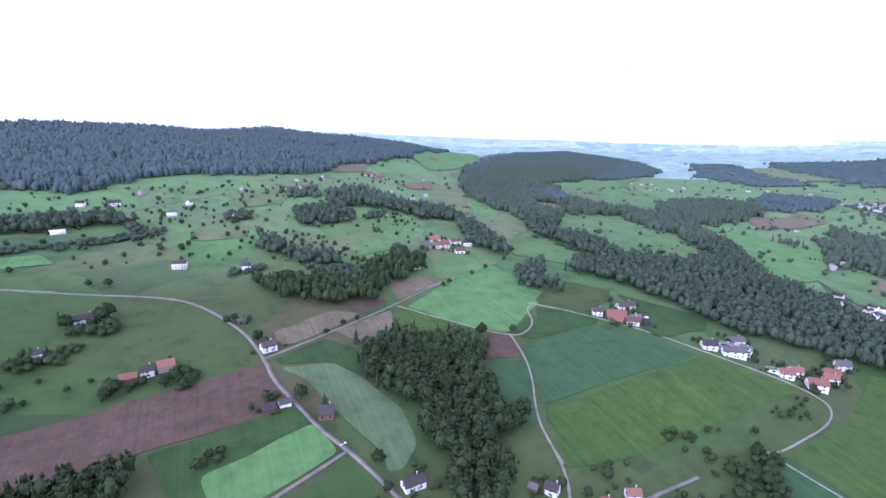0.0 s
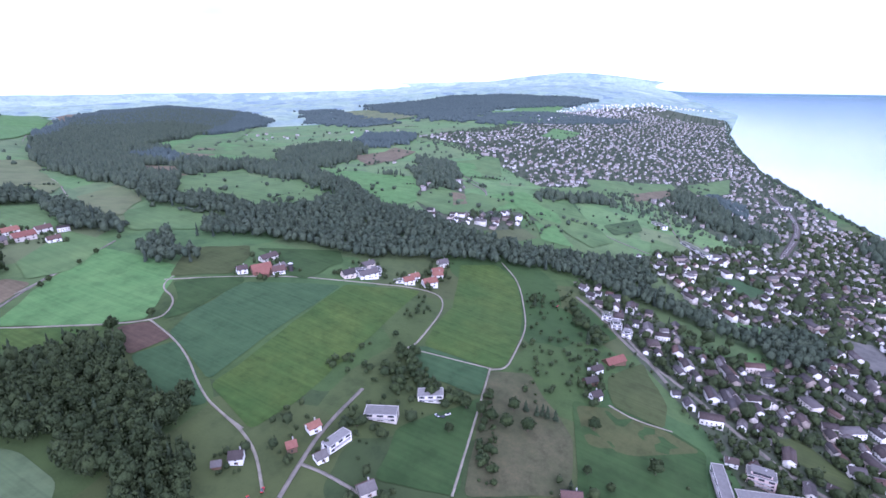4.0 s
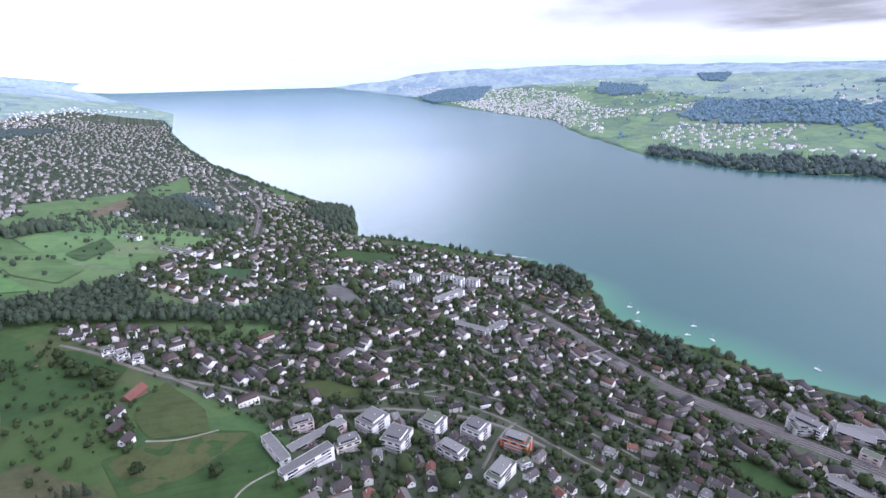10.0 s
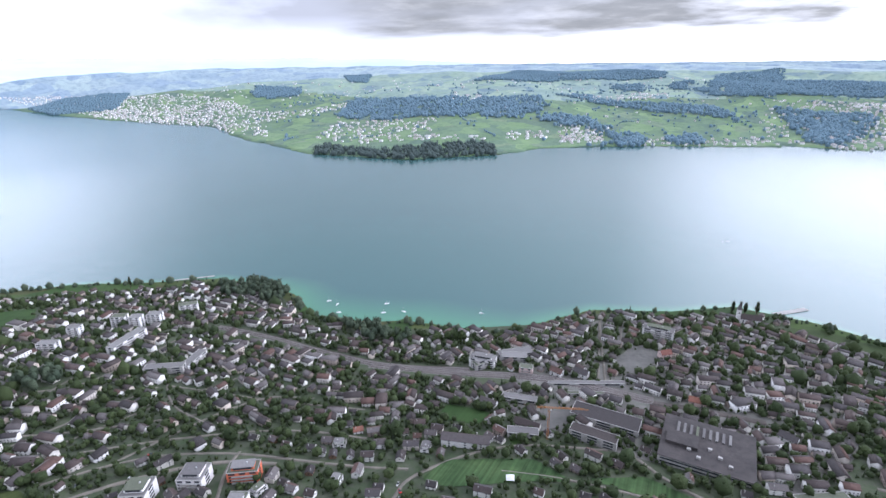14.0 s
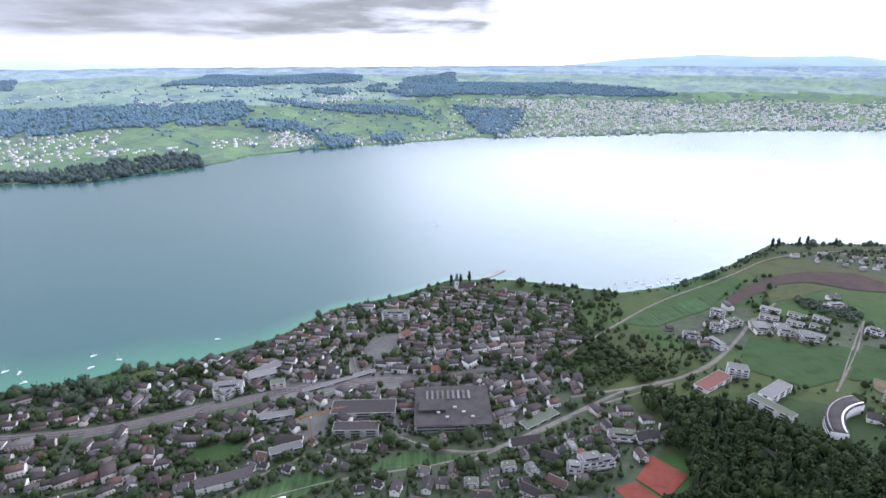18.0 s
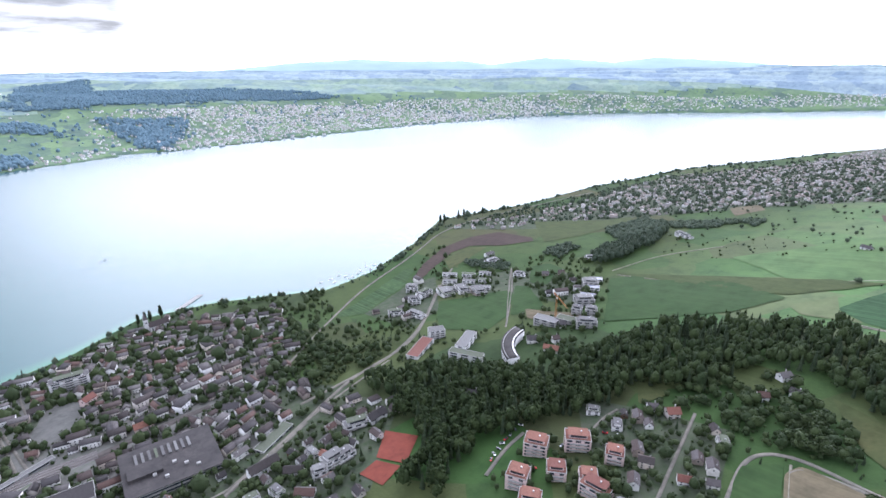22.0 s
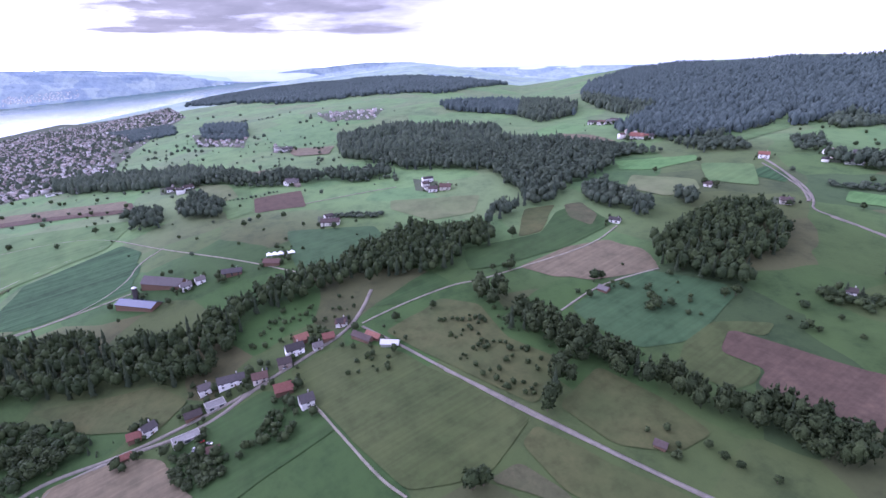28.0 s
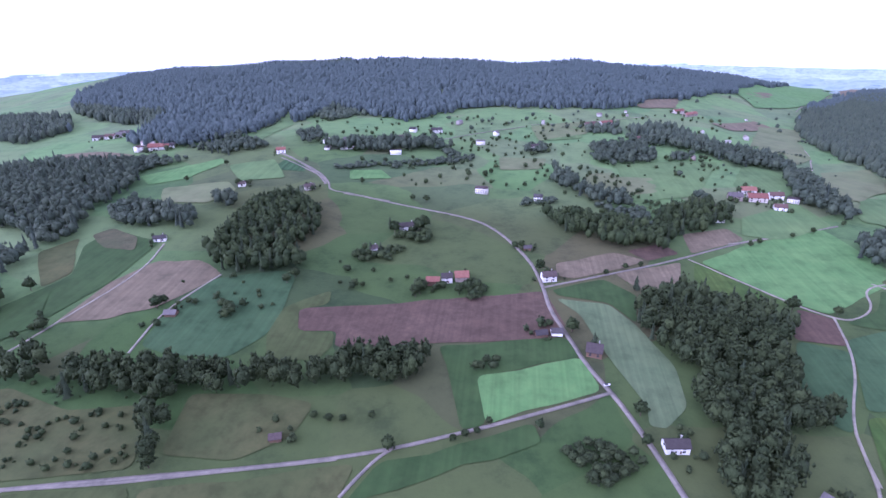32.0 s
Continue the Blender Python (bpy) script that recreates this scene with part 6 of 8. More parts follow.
gable_house(-563, 802, 32, 16.6, 10.0, h=5,wall="white", label="white house below the forest")
gable_house(-360, 468, 22, 13.3, 7.0, h=4, label="small farm building beside the track")
gable_house(-352, 632, 17, 10.0, 8.0, h=4, label="small house among the meadows")
gable_house(364, 1272, 38, 36.6, 12.0, h=6,roof="redroof", label="farmhouse with a red roof on the saddle")
gable_house(387, 1261, 47, 57.7, 12.0, h=5,roof="redroof", label="red-roofed barn on the saddle")
gable_house(283, 696, -6, 18.3, 12.0, h=6, label="farmhouse of the hamlet by the ravine")
gable_house(309, 695, -6, 25.3, 14.0, h=6,roof="redroof", label="large red-brown barn of the hamlet")
gable_house(336, 706, -2, 18.9, 11.0, h=6, label="farmhouse of the hamlet by the ravine")
gable_house(325, 666, -11, 15.4, 10.0, h=5, label="low farm building of the hamlet")
gable_house(309, 724, -4, 20.4, 12.0, h=5,roof="redroof", label="red-roofed stable of the hamlet")
gable_house(394, 415, -30, 22.8, 17.0, h=6,wall="wood",roof="redroof",name="barn", label="large farm barn with a dark red roof")
gable_house(382, 431, -31, 12.2, 10.0, h=6,wall="white", label="white farmhouse beside the red barn")
gable_house(410, 405, -5, 17.9, 11.0, h=5,wall="wood", label="brown farm shed beside the red barn")
gable_house(428, 437, -11, 23.5, 11.0, h=5, label="farm building behind the red barn")
gable_house(449, 340, -29, 15.8, 12.0, h=6, label="brown-roofed house of the hilltop hamlet")
gable_house(465, 324, -32, 24.6, 12.0, h=7,wall="white", label="long white inn with a brown roof")
gable_house(491, 342, -22, 18.9, 10.0, h=6, label="brown-roofed house behind the inn")
gable_house(489, 285, -37, 14.1, 11.0, h=6,wall="white",roof="redroof", label="white house with a bright red roof")
gable_house(504, 265, -39, 18.7, 13.0, h=7,wall="white",roof="redroof", label="tall house with a bright red roof")
gable_house(542, 274, -41, 15.3, 12.0, h=6,roof="redroof", label="red-roofed house of the hilltop hamlet")
gable_house(572, 281, -39, 14.6, 12.0, h=6, label="brown-roofed house at the field's edge")
flat_block(483, 294, -43, 11.0, 7.0, floors=1,attic=False,balconies=False,name="garage", label="small white flat-roofed garage beside the road")
gable_house(182, 233, -56, 9.2, 9.0, h=5.5,wall="white", label="white house with a brown roof by the track")
gable_house(172, 239, -51, 6.0, 6.0, h=3,wall="wood",windows=False,name="shed", label="small grey wooden garden shed")
gable_house(230, 213, -24, 9.9, 8.0, h=5.5,wall="white",roof="redroof", label="white house with a red gable roof")
gable_house(208, 213, -37, 6.9, 8.0, h=5,wall="wood",roof="redroof", label="red-brown house beside the lane")
flat_block(228, 192, -11, 19.2, 8.0, floors=2,attic=False, label="white house with solar panels on the roof")
gable_house(211, 192, -25, 8.7, 8.0, h=4.5, label="small house below the lane")
flat_block(269, 183, -69, 23.7, 11.0, floors=2,wall="wall",attic=False, label="pale terraced apartment block among trees")
flat_block(310, 164, -63, 19.9, 11.0, floors=2,wall="wall",attic=False, label="flat-roofed block with a white roof terrace")
gable_house(204, 153, -34, 11.2, 10.0, h=5, label="brown-roofed house at the meadow")
gable_house(474, 48, -39, 23.9, 12.0, h=4,wall="wood",roof="redroof",windows=False,name="barn", label="weathered red-brown barn beside the meadow")
gable_house(440, 60, -39, 13.9, 9.0, h=5, label="house beside the barn")
gable_house(415, 60, -46, 13.1, 9.0, h=5,wall="wood", label="dark house in the orchard")
gable_house(395, 52, -37, 10.8, 9.0, h=5,wall="white", label="white house in the orchard")
flat_block(578, 71, -84, 11.5, 11.0, floors=2, label="white flat-roofed villa above the road")
flat_block(564, 59, -73, 11.6, 11.0, floors=2, label="white flat-roofed villa above the road")
flat_block(549, 45, -93, 9.9, 11.0, floors=2, label="white flat-roofed villa above the road")
gable_house(609, 86, -105, 11.2, 9.0, h=5, label="dark-roofed row house above the ravine")
gable_house(627, 99, -110, 11.7, 9.0, h=5, label="dark-roofed row house above the ravine")
gable_house(645, 112, -122, 12.1, 9.0, h=5, label="dark-roofed row house above the ravine")
gable_house(270, 44, -71, 14.3, 10.0, h=5,wall="white", label="grey-roofed white house in the meadow")
flat_block(336, -174, -151, 18.6, 19.0, floors=4, label="white apartment block with balconies and a terraced roof")
flat_block(315, -205, -155, 19.6, 19.0, floors=4, label="white apartment block with balconies and a terraced roof")
flat_block(357, -127, -155, 20.3, 22.0, floors=4, label="white apartment block with balconies and a terraced roof")
flat_block(327, -136, -143, 19.3, 22.0, floors=4, label="white apartment block with balconies and a terraced roof")
flat_block(286, -227, -148, 23.7, 13.0, floors=4,wall="red", label="bright red apartment block with a white roof")
flat_block(297, -171, -158, 24.3, 13.0, floors=3, label="pale apartment block with dark windows")
flat_block(260, -192, -156, 13.5, 26.0, floors=3, label="long grey apartment block")
flat_block(324, -62, -74, 42.1, 9.0, floors=3,attic=False, label="row of white terraced houses")
flat_block(356, -79, -76, 50.2, 9.0, floors=2,wall="pink",attic=False, label="row of pinkish terraced houses")
flat_block(349, -45, 191, 37.0, 8.0, floors=2,attic=False, label="long block with a planted green roof")
gable_house(283, -51, -79, 14.5, 10.0, h=7,wall="white", label="white gabled house beside the meadow")
gable_house(289, -76, -75, 13.9, 10.0, h=7,wall="white", label="white gabled house beside the meadow")
flat_block(374, -71, -93, 19.0, 11.0, floors=3,wall="pink", label="reddish apartment block behind the rows")
flat_block(336, -97, -92, 19.9, 11.0, floors=3,wall="wall", label="terraced block with stepped roofs")
flat_block(690, -392, -149, 19.3, 13.0, floors=6,attic=False, label="tall white apartment tower near the lake")
flat_block(668, -401, -151, 15.0, 13.0, floors=6,attic=False, label="tall white apartment tower near the lake")
flat_block(655, -420, -150, 18.4, 13.0, floors=6,attic=False, label="tall white apartment tower near the lake")
flat_block(652, -472, -134, 25.6, 12.0, floors=5,attic=False, label="white apartment block near the lake")
flat_block(712, -345, -150, 15.5, 12.0, floors=5,attic=False, label="white apartment block near the lake")
flat_block(695, -303, -152, 22.9, 12.0, floors=4,attic=False, label="white apartment block near the lake")
flat_block(622, -356, -78, 53.9, 12.0, floors=4,attic=False, label="long pale block with a rounded roof")
flat_block(518, -330, -149, 43.8, 11.0, floors=3,attic=False,wall="concrete", label="flat-roofed concrete school building near trees")
flat_block(508, -361, -75, 37.0, 11.0, floors=3,attic=False, label="white school wing with a flat roof")
gable_house(149, -349, -165, 48.2, 12.0, h=9,wall="white",floors=3, label="long white house with a brown roof")
flat_block(43, -443, 177, 63.4, 22.0, floors=3,wall="concrete",attic=False,balconies=False,roof="roof",name="shopping_centre", label="large flat-roofed shopping centre by the station")
flat_block(48, -408, 176, 42.4, 13.0, floors=3,wall="concrete",attic=False,balconies=False,roof="roof",name="office_block", label="concrete flat-roofed office block near the station")
flat_block(12, -680, 177, 38.8, 14.0, floors=5, label="large white building in the old town")
flat_block(195, -511, -124, 28.6, 13.0, floors=3,wall="concrete", label="pale office building by the railway")
flat_block(168, -549, -139, 42.3, 16.0, floors=3,roof="flat",wall="concrete",attic=False, label="glass-roofed hall by the railway")
flat_block(-337, -380, 118, 39.3, 11.0, floors=3,attic=False,balconies=False, label="long white school wing with a flat roof")
flat_block(-362, -409, -152, 39.4, 13.0, floors=3,attic=False,balconies=False, label="white school building with skylights")
flat_block(-319, -442, -151, 46.6, 15.0, floors=2,roof="redroof",attic=False,balconies=False,name="sports_hall", label="low hall with a reddish flat roof")
flat_block(-356, -458, 156, 19.5, 13.0, floors=4,attic=False, label="grey cube-shaped apartment block")
flat_block(-444, -634, 146, 19.0, 13.0, floors=3, label="white modern apartment house")
flat_block(-412, -583, 148, 17.7, 13.0, floors=3, label="white modern apartment house")
flat_block(-440, -596, -168, 25.5, 13.0, floors=3, label="white modern apartment house")
flat_block(-369, -568, 153, 22.1, 11.0, floors=2, label="row of white terraced houses with gardens")
flat_block(-382, -537, 103, 28.2, 11.0, floors=2, label="row of white terraced houses with gardens")
flat_block(-466, -575, 165, 19.4, 30.0, floors=2,wall="wall", label="sandy-coloured terraced houses in a row")
flat_block(-489, -563, 158, 17.1, 30.0, floors=2,wall="wall", label="sandy-coloured terraced houses in a row")
flat_block(-497, -534, 158, 18.9, 30.0, floors=2,wall="wall", label="sandy-coloured terraced houses in a row")
flat_block(-616, -628, 176, 27.1, 11.0, floors=2, label="white villa beside the ploughed field")
flat_block(-124, -402, -151, 41.1, 12.0, floors=1,attic=False,balconies=False,wall="concrete",roof="flat",name="hall", label="long low hall with a ribbed metal roof")
gable_house(-100, -363, -173, 28.0, 11.0, h=8,wall="white",floors=3, label="white apartment house beside the road")
flat_block(-144, -325, -173, 18.0, 11.0, floors=3, label="white flat-roofed house by the courts")
gable_house(-202, -353, -166, 20.8, 11.0, h=7,wall="white", label="white house beside the wood")
flat_block(-459, -370, 108, 28.8, 14.0, floors=3,wall="concrete",attic=False,name="building_shell", label="raw concrete shell on the building site")
flat_block(-477, -353, 109, 24.4, 14.0, floors=2,wall="concrete",attic=False,name="building_shell", label="raw concrete shell on the building site")
flat_block(-478, -326, 132, 24.2, 12.0, floors=3,wall="concrete", label="new grey terraced houses beside the hill")
flat_block(-538, -374, 143, 24.3, 18.0, floors=3,wall="concrete", label="new grey terraced houses beside the hill")
flat_block(-598, -408, 134, 20.9, 18.0, floors=3,wall="concrete", label="new grey terraced houses beside the hill")
flat_block(-259, -211, 122, 17.8, 14.0, floors=4,wall="pink",roof="redroof", label="pale pink apartment block with a reddish flat roof")
flat_block(-284, -192, 132, 19.1, 13.0, floors=4,wall="pink",roof="redroof", label="pale pink apartment block with a reddish flat roof")
flat_block(-223, -196, 118, 14.9, 14.0, floors=4,wall="pink",roof="redroof", label="pale pink apartment block with a reddish flat roof")
flat_block(-247, -182, 132, 13.5, 13.0, floors=3,wall="pink",roof="redroof", label="pale pink apartment block with a reddish flat roof")
flat_block(-289, -163, 121, 13.3, 12.0, floors=3,wall="pink",roof="redroof", label="pale pink apartment block with a reddish flat roof")
flat_block(-255, -161, 132, 12.6, 12.0, floors=3,wall="pink",roof="redroof", label="pale pink apartment block with a reddish flat roof")
flat_block(-250, -151, 100, 20.4, 12.0, floors=3,wall="pink",roof="redroof", label="pale pink apartment block with a reddish flat roof")
flat_block(-213, -176, 126, 15.0, 12.0, floors=3,wall="pink",roof="redroof", label="pale pink apartment block with a reddish flat roof")
gable_house(-360, -24, 96, 7.5, 6.0, h=3,wall="wood",roof="redroof",windows=False,name="hut", label="small hut with an orange roof by the road")
gable_house(-376, -17, 86, 10.0, 9.0, h=4,wall="wood",roof="redroof",windows=False,name="barn", label="red-brown barn in the hamlet")
gable_house(-376, -8, 115, 10.7, 9.0, h=6,wall="white", label="white farmhouse in the hamlet")
gable_house(-368, 21, 94, 12.6, 8.0, h=4,wall="wood",windows=False,name="barn", label="dark wooden barn by the road")
gable_house(-391, 34, 93, 9.7, 9.0, h=6,wall="white", label="white house behind the road")
gable_house(-385, 53, 83, 22.1, 10.0, h=6,wall="white", label="long white row house in the hamlet")
flat_block(-368, 37, 94, 13.8, 9.0, floors=1,attic=False,balconies=False,wall="concrete",name="garage", label="flat-roofed grey garage in the hamlet")
gable_house(-372, 72, 81, 12.4, 10.0, h=5, label="brown-roofed farmhouse by the road")
gable_house(-375, 93, 80, 11.3, 10.0, h=5.5, label="brown-roofed house by the road")
gable_house(-385, 105, 89, 16.0, 11.0, h=7,wall="white", label="large white house with a brown roof")
gable_house(-397, 115, 94, 12.2, 11.0, h=5,wall="wood",roof="redroof",windows=False,name="barn", label="dark red barn behind the white house")
gable_house(-377, 122, 86, 8.5, 8.0, h=4,wall="concrete", label="grey outbuilding by the road")
gable_house(-383, 134, 80, 10.4, 9.0, h=4,wall="wood",roof="redroof",windows=False,name="barn", label="red barn at the orchard")
gable_house(-395, 152, 78, 9.4, 8.0, h=5,wall="white", label="small white house by the orchard")
gable_house(-344, 82, 81, 14.7, 12.0, h=5,wall="wood",roof="redroof",windows=False,name="barn", label="large red-brown barn by the lane")
gable_house(-317, 90, 88, 10.8, 11.0, h=7,wall="white", label="tall white house at the meadow")
flat_block(-347, 13, 95, 18.0, 8.0, floors=1,attic=False,balconies=False,wall="concrete",name="workshop", label="low flat workshop beside the yard")
gable_house(-321, 26, 77, 8.7, 7.0, h=3,wall="concrete",windows=False,name="shed", label="grey shed in the cluttered yard")
gable_house(-361, 156, 21, 22.5, 8.0, h=3.5,wall="wood",windows=False,name="barn", label="long low shed at the junction")
gable_house(-356, 164, 22, 16.1, 7.0, h=3.5,wall="wood",roof="redroof",windows=False,name="barn", label="brown shed at the junction")
gable_house(-337, 169, 51, 16.1, 7.0, h=3,wall="metal",roof="metal",windows=False,name="greenhouse", label="pale greenhouse at the junction")
gable_house(-395, 151, 55, 9.0, 8.0, h=4,wall="white", label="small white house in the orchard")
gable_house(-584, 7, 43, 49.9, 18.0, h=5,wall="wood",roof="panel",windows=False,name="barn",pitch=.4, label="barn roofed with dark solar panels")
gable_house(-610, 36, 45, 54.6, 18.0, h=6,wall="wood",windows=False,name="barn", label="large brown barn of the hill farm")
gable_house(-583, 53, 99, 11.8, 10.0, h=6,wall="white", label="white house of the hill farm")
gable_house(-586, 68, 100, 10.7, 9.0, h=5, label="small house of the hill farm")
gable_house(-575, 100, 74, 23.2, 10.0, h=5,wall="wood", label="dark farm building of the hill farm")
gable_house(-564, 142, 53, 20.8, 10.0, h=4,wall="wood",windows=False,name="barn", label="brown shed by the white tents")
gable_house(-995, 98, 71, 14.6, 10.0, h=5,wall="white", label="white farmhouse above the lake slope")
gable_house(-977, 123, 101, 17.7, 10.0, h=5,wall="white", label="white farmhouse above the lake slope")
flat_block(-1232, -75, 90, 34.9, 12.0, floors=1,attic=False,balconies=False,name="hall", label="long white hall above the village")
gable_house(-1198, -32, 99, 28.8, 10.0, h=5,wall="white", label="white farmhouse above the village")
gable_house(-894, -166, 72, 15.5, 8.0, h=4,wall="white", label="small white house in the meadows")
gable_house(-858, 265, 107, 27.4, 12.0, h=5, label="farm on the northern slope")
gable_house(-1140, 350, 108, 31.0, 12.0, h=5,wall="white", label="white farm on the northern slope")
gable_house(-623, 237, 59, 26.7, 12.0, h=5, label="white farmhouse standing among hedges")
gable_house(-625, 397, 53, 14.5, 10.0, h=5,wall="white", label="white house of a northern farm")
gable_house(-617, 413, 51, 17.7, 12.0, h=5, label="barn of a northern farm")
gable_house(-863, 268, 61, 25.2, 11.0, h=5,wall="white", label="white farm below the ploughed field")
gable_house(-749, 873, 23, 23.5, 12.0, h=5,wall="white", label="white farm below the forest")
gable_house(-713, 886, 31, 19.8, 12.0, h=5,wall="white", label="white barn below the forest")
gable_house(-577, 793, 27, 34.7, 12.0, h=5,roof="redroof", label="red-roofed farm below the forest")
flat_block(-907, -430, 69, 38.5, 8.0, floors=2, label="white flat-roofed villa in the meadows")
flat_block(74, -513, -156, 83.6, 6.0, floors=1,wall="metal",roof="flat",attic=False,balconies=False,name="platform_roof", label="long pale station platform roof")
flat_block(75, -487, -158, 49.9, 5.0, floors=1,wall="metal",roof="flat",attic=False,balconies=False,name="platform_roof", label="narrow station platform roof")
flat_block(130, -446, -170, 36.3, 9.0, floors=2,attic=False,wall="concrete",name="office_block", label="low brown building beside the tracks")
flat_block(108, -386, -163, 28.3, 10.0, floors=2,attic=False,wall="concrete",name="office_block", label="low grey building beside the vineyard")
flat_block(-524, -635, 134, 25.2, 9.0, floors=2,attic=False,name="terrace_block", label="stepped cream terrace block on the slope")
flat_block(-502, -608, 135, 23.3, 9.0, floors=2,attic=False,name="terrace_block", label="stepped cream terrace block on the slope")
flat_block(-480, -581, 135, 21.6, 9.0, floors=2,attic=False,name="terrace_block", label="stepped cream terrace block on the slope")
flat_block(-541, -606, 131, 21.4, 9.0, floors=2,attic=False,name="terrace_block", label="stepped cream terrace block on the slope")
flat_block(-519, -581, 130, 19.7, 9.0, floors=2,attic=False,name="terrace_block", label="stepped cream terrace block on the slope")
flat_block(-496, -555, 128, 19.9, 9.0, floors=2,attic=False,name="terrace_block", label="stepped cream terrace block on the slope")
flat_block(-561, -587, 131, 19.5, 9.0, floors=2,attic=False,name="terrace_block", label="stepped cream terrace block on the slope")
flat_block(-535, -561, 129, 18.8, 9.0, floors=2,attic=False,name="terrace_block", label="stepped cream terrace block on the slope")
flat_block(-511, -536, 128, 18.1, 9.0, floors=2,attic=False,name="terrace_block", label="stepped cream terrace block on the slope")
flat_block(-556, -381, 123, 21.6, 11.0, floors=2,attic=False,roof="panel",name="terrace_block", label="grey terrace row with roof panels")
flat_block(-585, -395, 126, 20.0, 11.0, floors=2,attic=False,roof="panel",name="terrace_block", label="grey terrace row with roof panels")
flat_block(-618, -412, 131, 17.7, 11.0, floors=2,attic=False,roof="panel",name="terrace_block", label="grey terrace row with roof panels")
flat_block(-505, -360, 117, 12.4, 12.0, floors=3,wall="concrete",name="apartment_block", label="grey apartment block under construction")
flat_block(-511, -343, 122, 14.2, 12.0, floors=3,wall="concrete",name="apartment_block", label="grey apartment block under construction")
flat_block(-584, -531, 120, 18.5, 10.0, floors=2,name="villa", label="white flat-roofed villa among trees")
gable_house(-605, -496, 132, 11.6, 9.0, label="white gabled house in a garden")
gable_house(-621, -478, 136, 10.8, 9.0, label="white gabled house in a garden")
gable_house(-599, -439, 136, 10.3, 9.0, label="white gabled house in a garden")
gable_house(-643, -663, 177, 20.9, 9.0, label="white gabled house above the vineyard")
flat_block(-710, -489, 137, 17.7, 10.0, floors=2,name="villa", label="white flat-roofed villa among trees")
gable_house(-412, -350, 140, 15.1, 10.0, label="white gabled house beside the ravine")
gable_house(-427, -330, 153, 8.5, 9.0, label="white gabled house beside the ravine")
gable_house(-464, -350, 142, 8.5, 9.0, label="white gabled house beside the ravine")
gable_house(-404, -317, 120, 17.4, 10.0, roof="redroof", label="red-roofed house beside the ravine wood")
gable_house(-364, -177, 134, 8.9, 9.0, wall="white", label="tall white house in the clearing")
gable_house(-368, -162, 143, 11.5, 10.0, roof="redroof", label="red-roofed house beside the clearing")
gable_house(-476, -120, 155, 11.7, 9.0, wall="white", label="white house on the wooded knoll")
gable_house(-435, -121, 129, 9.1, 8.0, wall="white", label="low white house under trees")
gable_house(-455, -104, 87, 8.1, 8.0, label="low house beside the knoll meadow")
gable_house(-283, -310, 125, 14.4, 11.0, floors=3,h=8.1,wall="pink", label="large pink house inside the wood")
gable_house(-292, -350, 172, 6.8, 9.0, label="small house inside the wood")
gable_house(391, 410, -62, 17.9, 14.0, h=4,wall="wood",roof="redroof",windows=False,name="barn", label="large red-brown farm roof beside the wood")
gable_house(405, 401, -39, 14.9, 12.0, h=5,wall="white", label="white farmhouse beside a red barn")
gable_house(504, 286, -37, 14.3, 10.0, h=6,roof="redroof",wall="white", label="white house with a bright red roof")
gable_house(533, 269, -53, 13.8, 10.0, h=6,roof="redroof",wall="white", label="white house with a bright red roof")
flat_block(464, 333, -51, 15.8, 10.0, floors=2, label="long pale row house by the wood")
flat_block(482, 324, -52, 12.9, 10.0, floors=2, label="pale row house by the wood")
flat_block(1076, 52, -141, 38.0, 10.0, floors=2,attic=False, label="long white terraced row above the town")
flat_block(972, -16, -145, 77.4, 10.0, floors=2,attic=False, label="long white terraced row above the town")
flat_block(1570, -214, -69, 37.3, 16.0, floors=2,attic=False,balconies=False,name="hall", label="white hall roof near the railway")
gable_house(0, -626, -143, 15.4, 11.0, h=8,floors=3,wall="pink",roof="redroof", label="tall reddish house in the old town")
gable_house(-37, -519, 180, 18.4, 10.0, h=7,floors=3,wall="pink",roof="redroof", label="reddish house beside the station")
flat_block(197, -514, -173, 31.1, 14.0, floors=4, label="long white apartment block by the lake shore")
flat_block(166, -540, -161, 30.5, 13.0, floors=3,wall="concrete",attic=False, label="grey glazed office building near the shore")
flat_block(143, -513, -170, 15.5, 10.0, floors=3,wall="pink",attic=False, label="pale red building near the station")
gable_house(83, -529, 168, 17.9, 11.0, h=8,floors=3,wall="white", label="tall white house in the old town")
gable_house(109, -521, 164, 15.7, 10.0, h=7,floors=3,wall="white", label="white gabled house in the old town")
gable_house(46, -642, -177, 15.7, 10.0, h=7,floors=3,wall="white", label="white house with a broad roof")
flat_block(127, -448, 179, 33.3, 14.0, floors=1,attic=False,balconies=False,wall="wood",roof="roof",name="depot", label="low brown depot beside the railway")
gable_house(157, -427, 171, 19.8, 10.0, h=5,wall="white", label="white house with a brown roof by the tracks")
gable_house(108, -401, 176, 26.7, 11.0, h=6,wall="wall", label="long house with a dark brown roof")
gable_house(-112, -485, 155, 16.7, 10.0, h=7,floors=3,wall="white", label="white house with a brown half-hipped roof")
flat_block(-185, -357, 166, 24.4, 10.0, floors=2,wall="white", label="white flat-roofed row above the courts")
gable_house(-205, -353, 174, 16.5, 10.0, h=7,wall="white", label="white house with a pale gable")
flat_block(-152, -324, -173, 21.8, 10.0, floors=2, label="white villa with a planted roof")
flat_block(-130, -321, 168, 11.6, 9.0, floors=2, label="white cube house with a roof terrace")
gable_house(-112, -307, 138, 16.5, 9.0, h=5,wall="white", label="white row house with a brown roof")
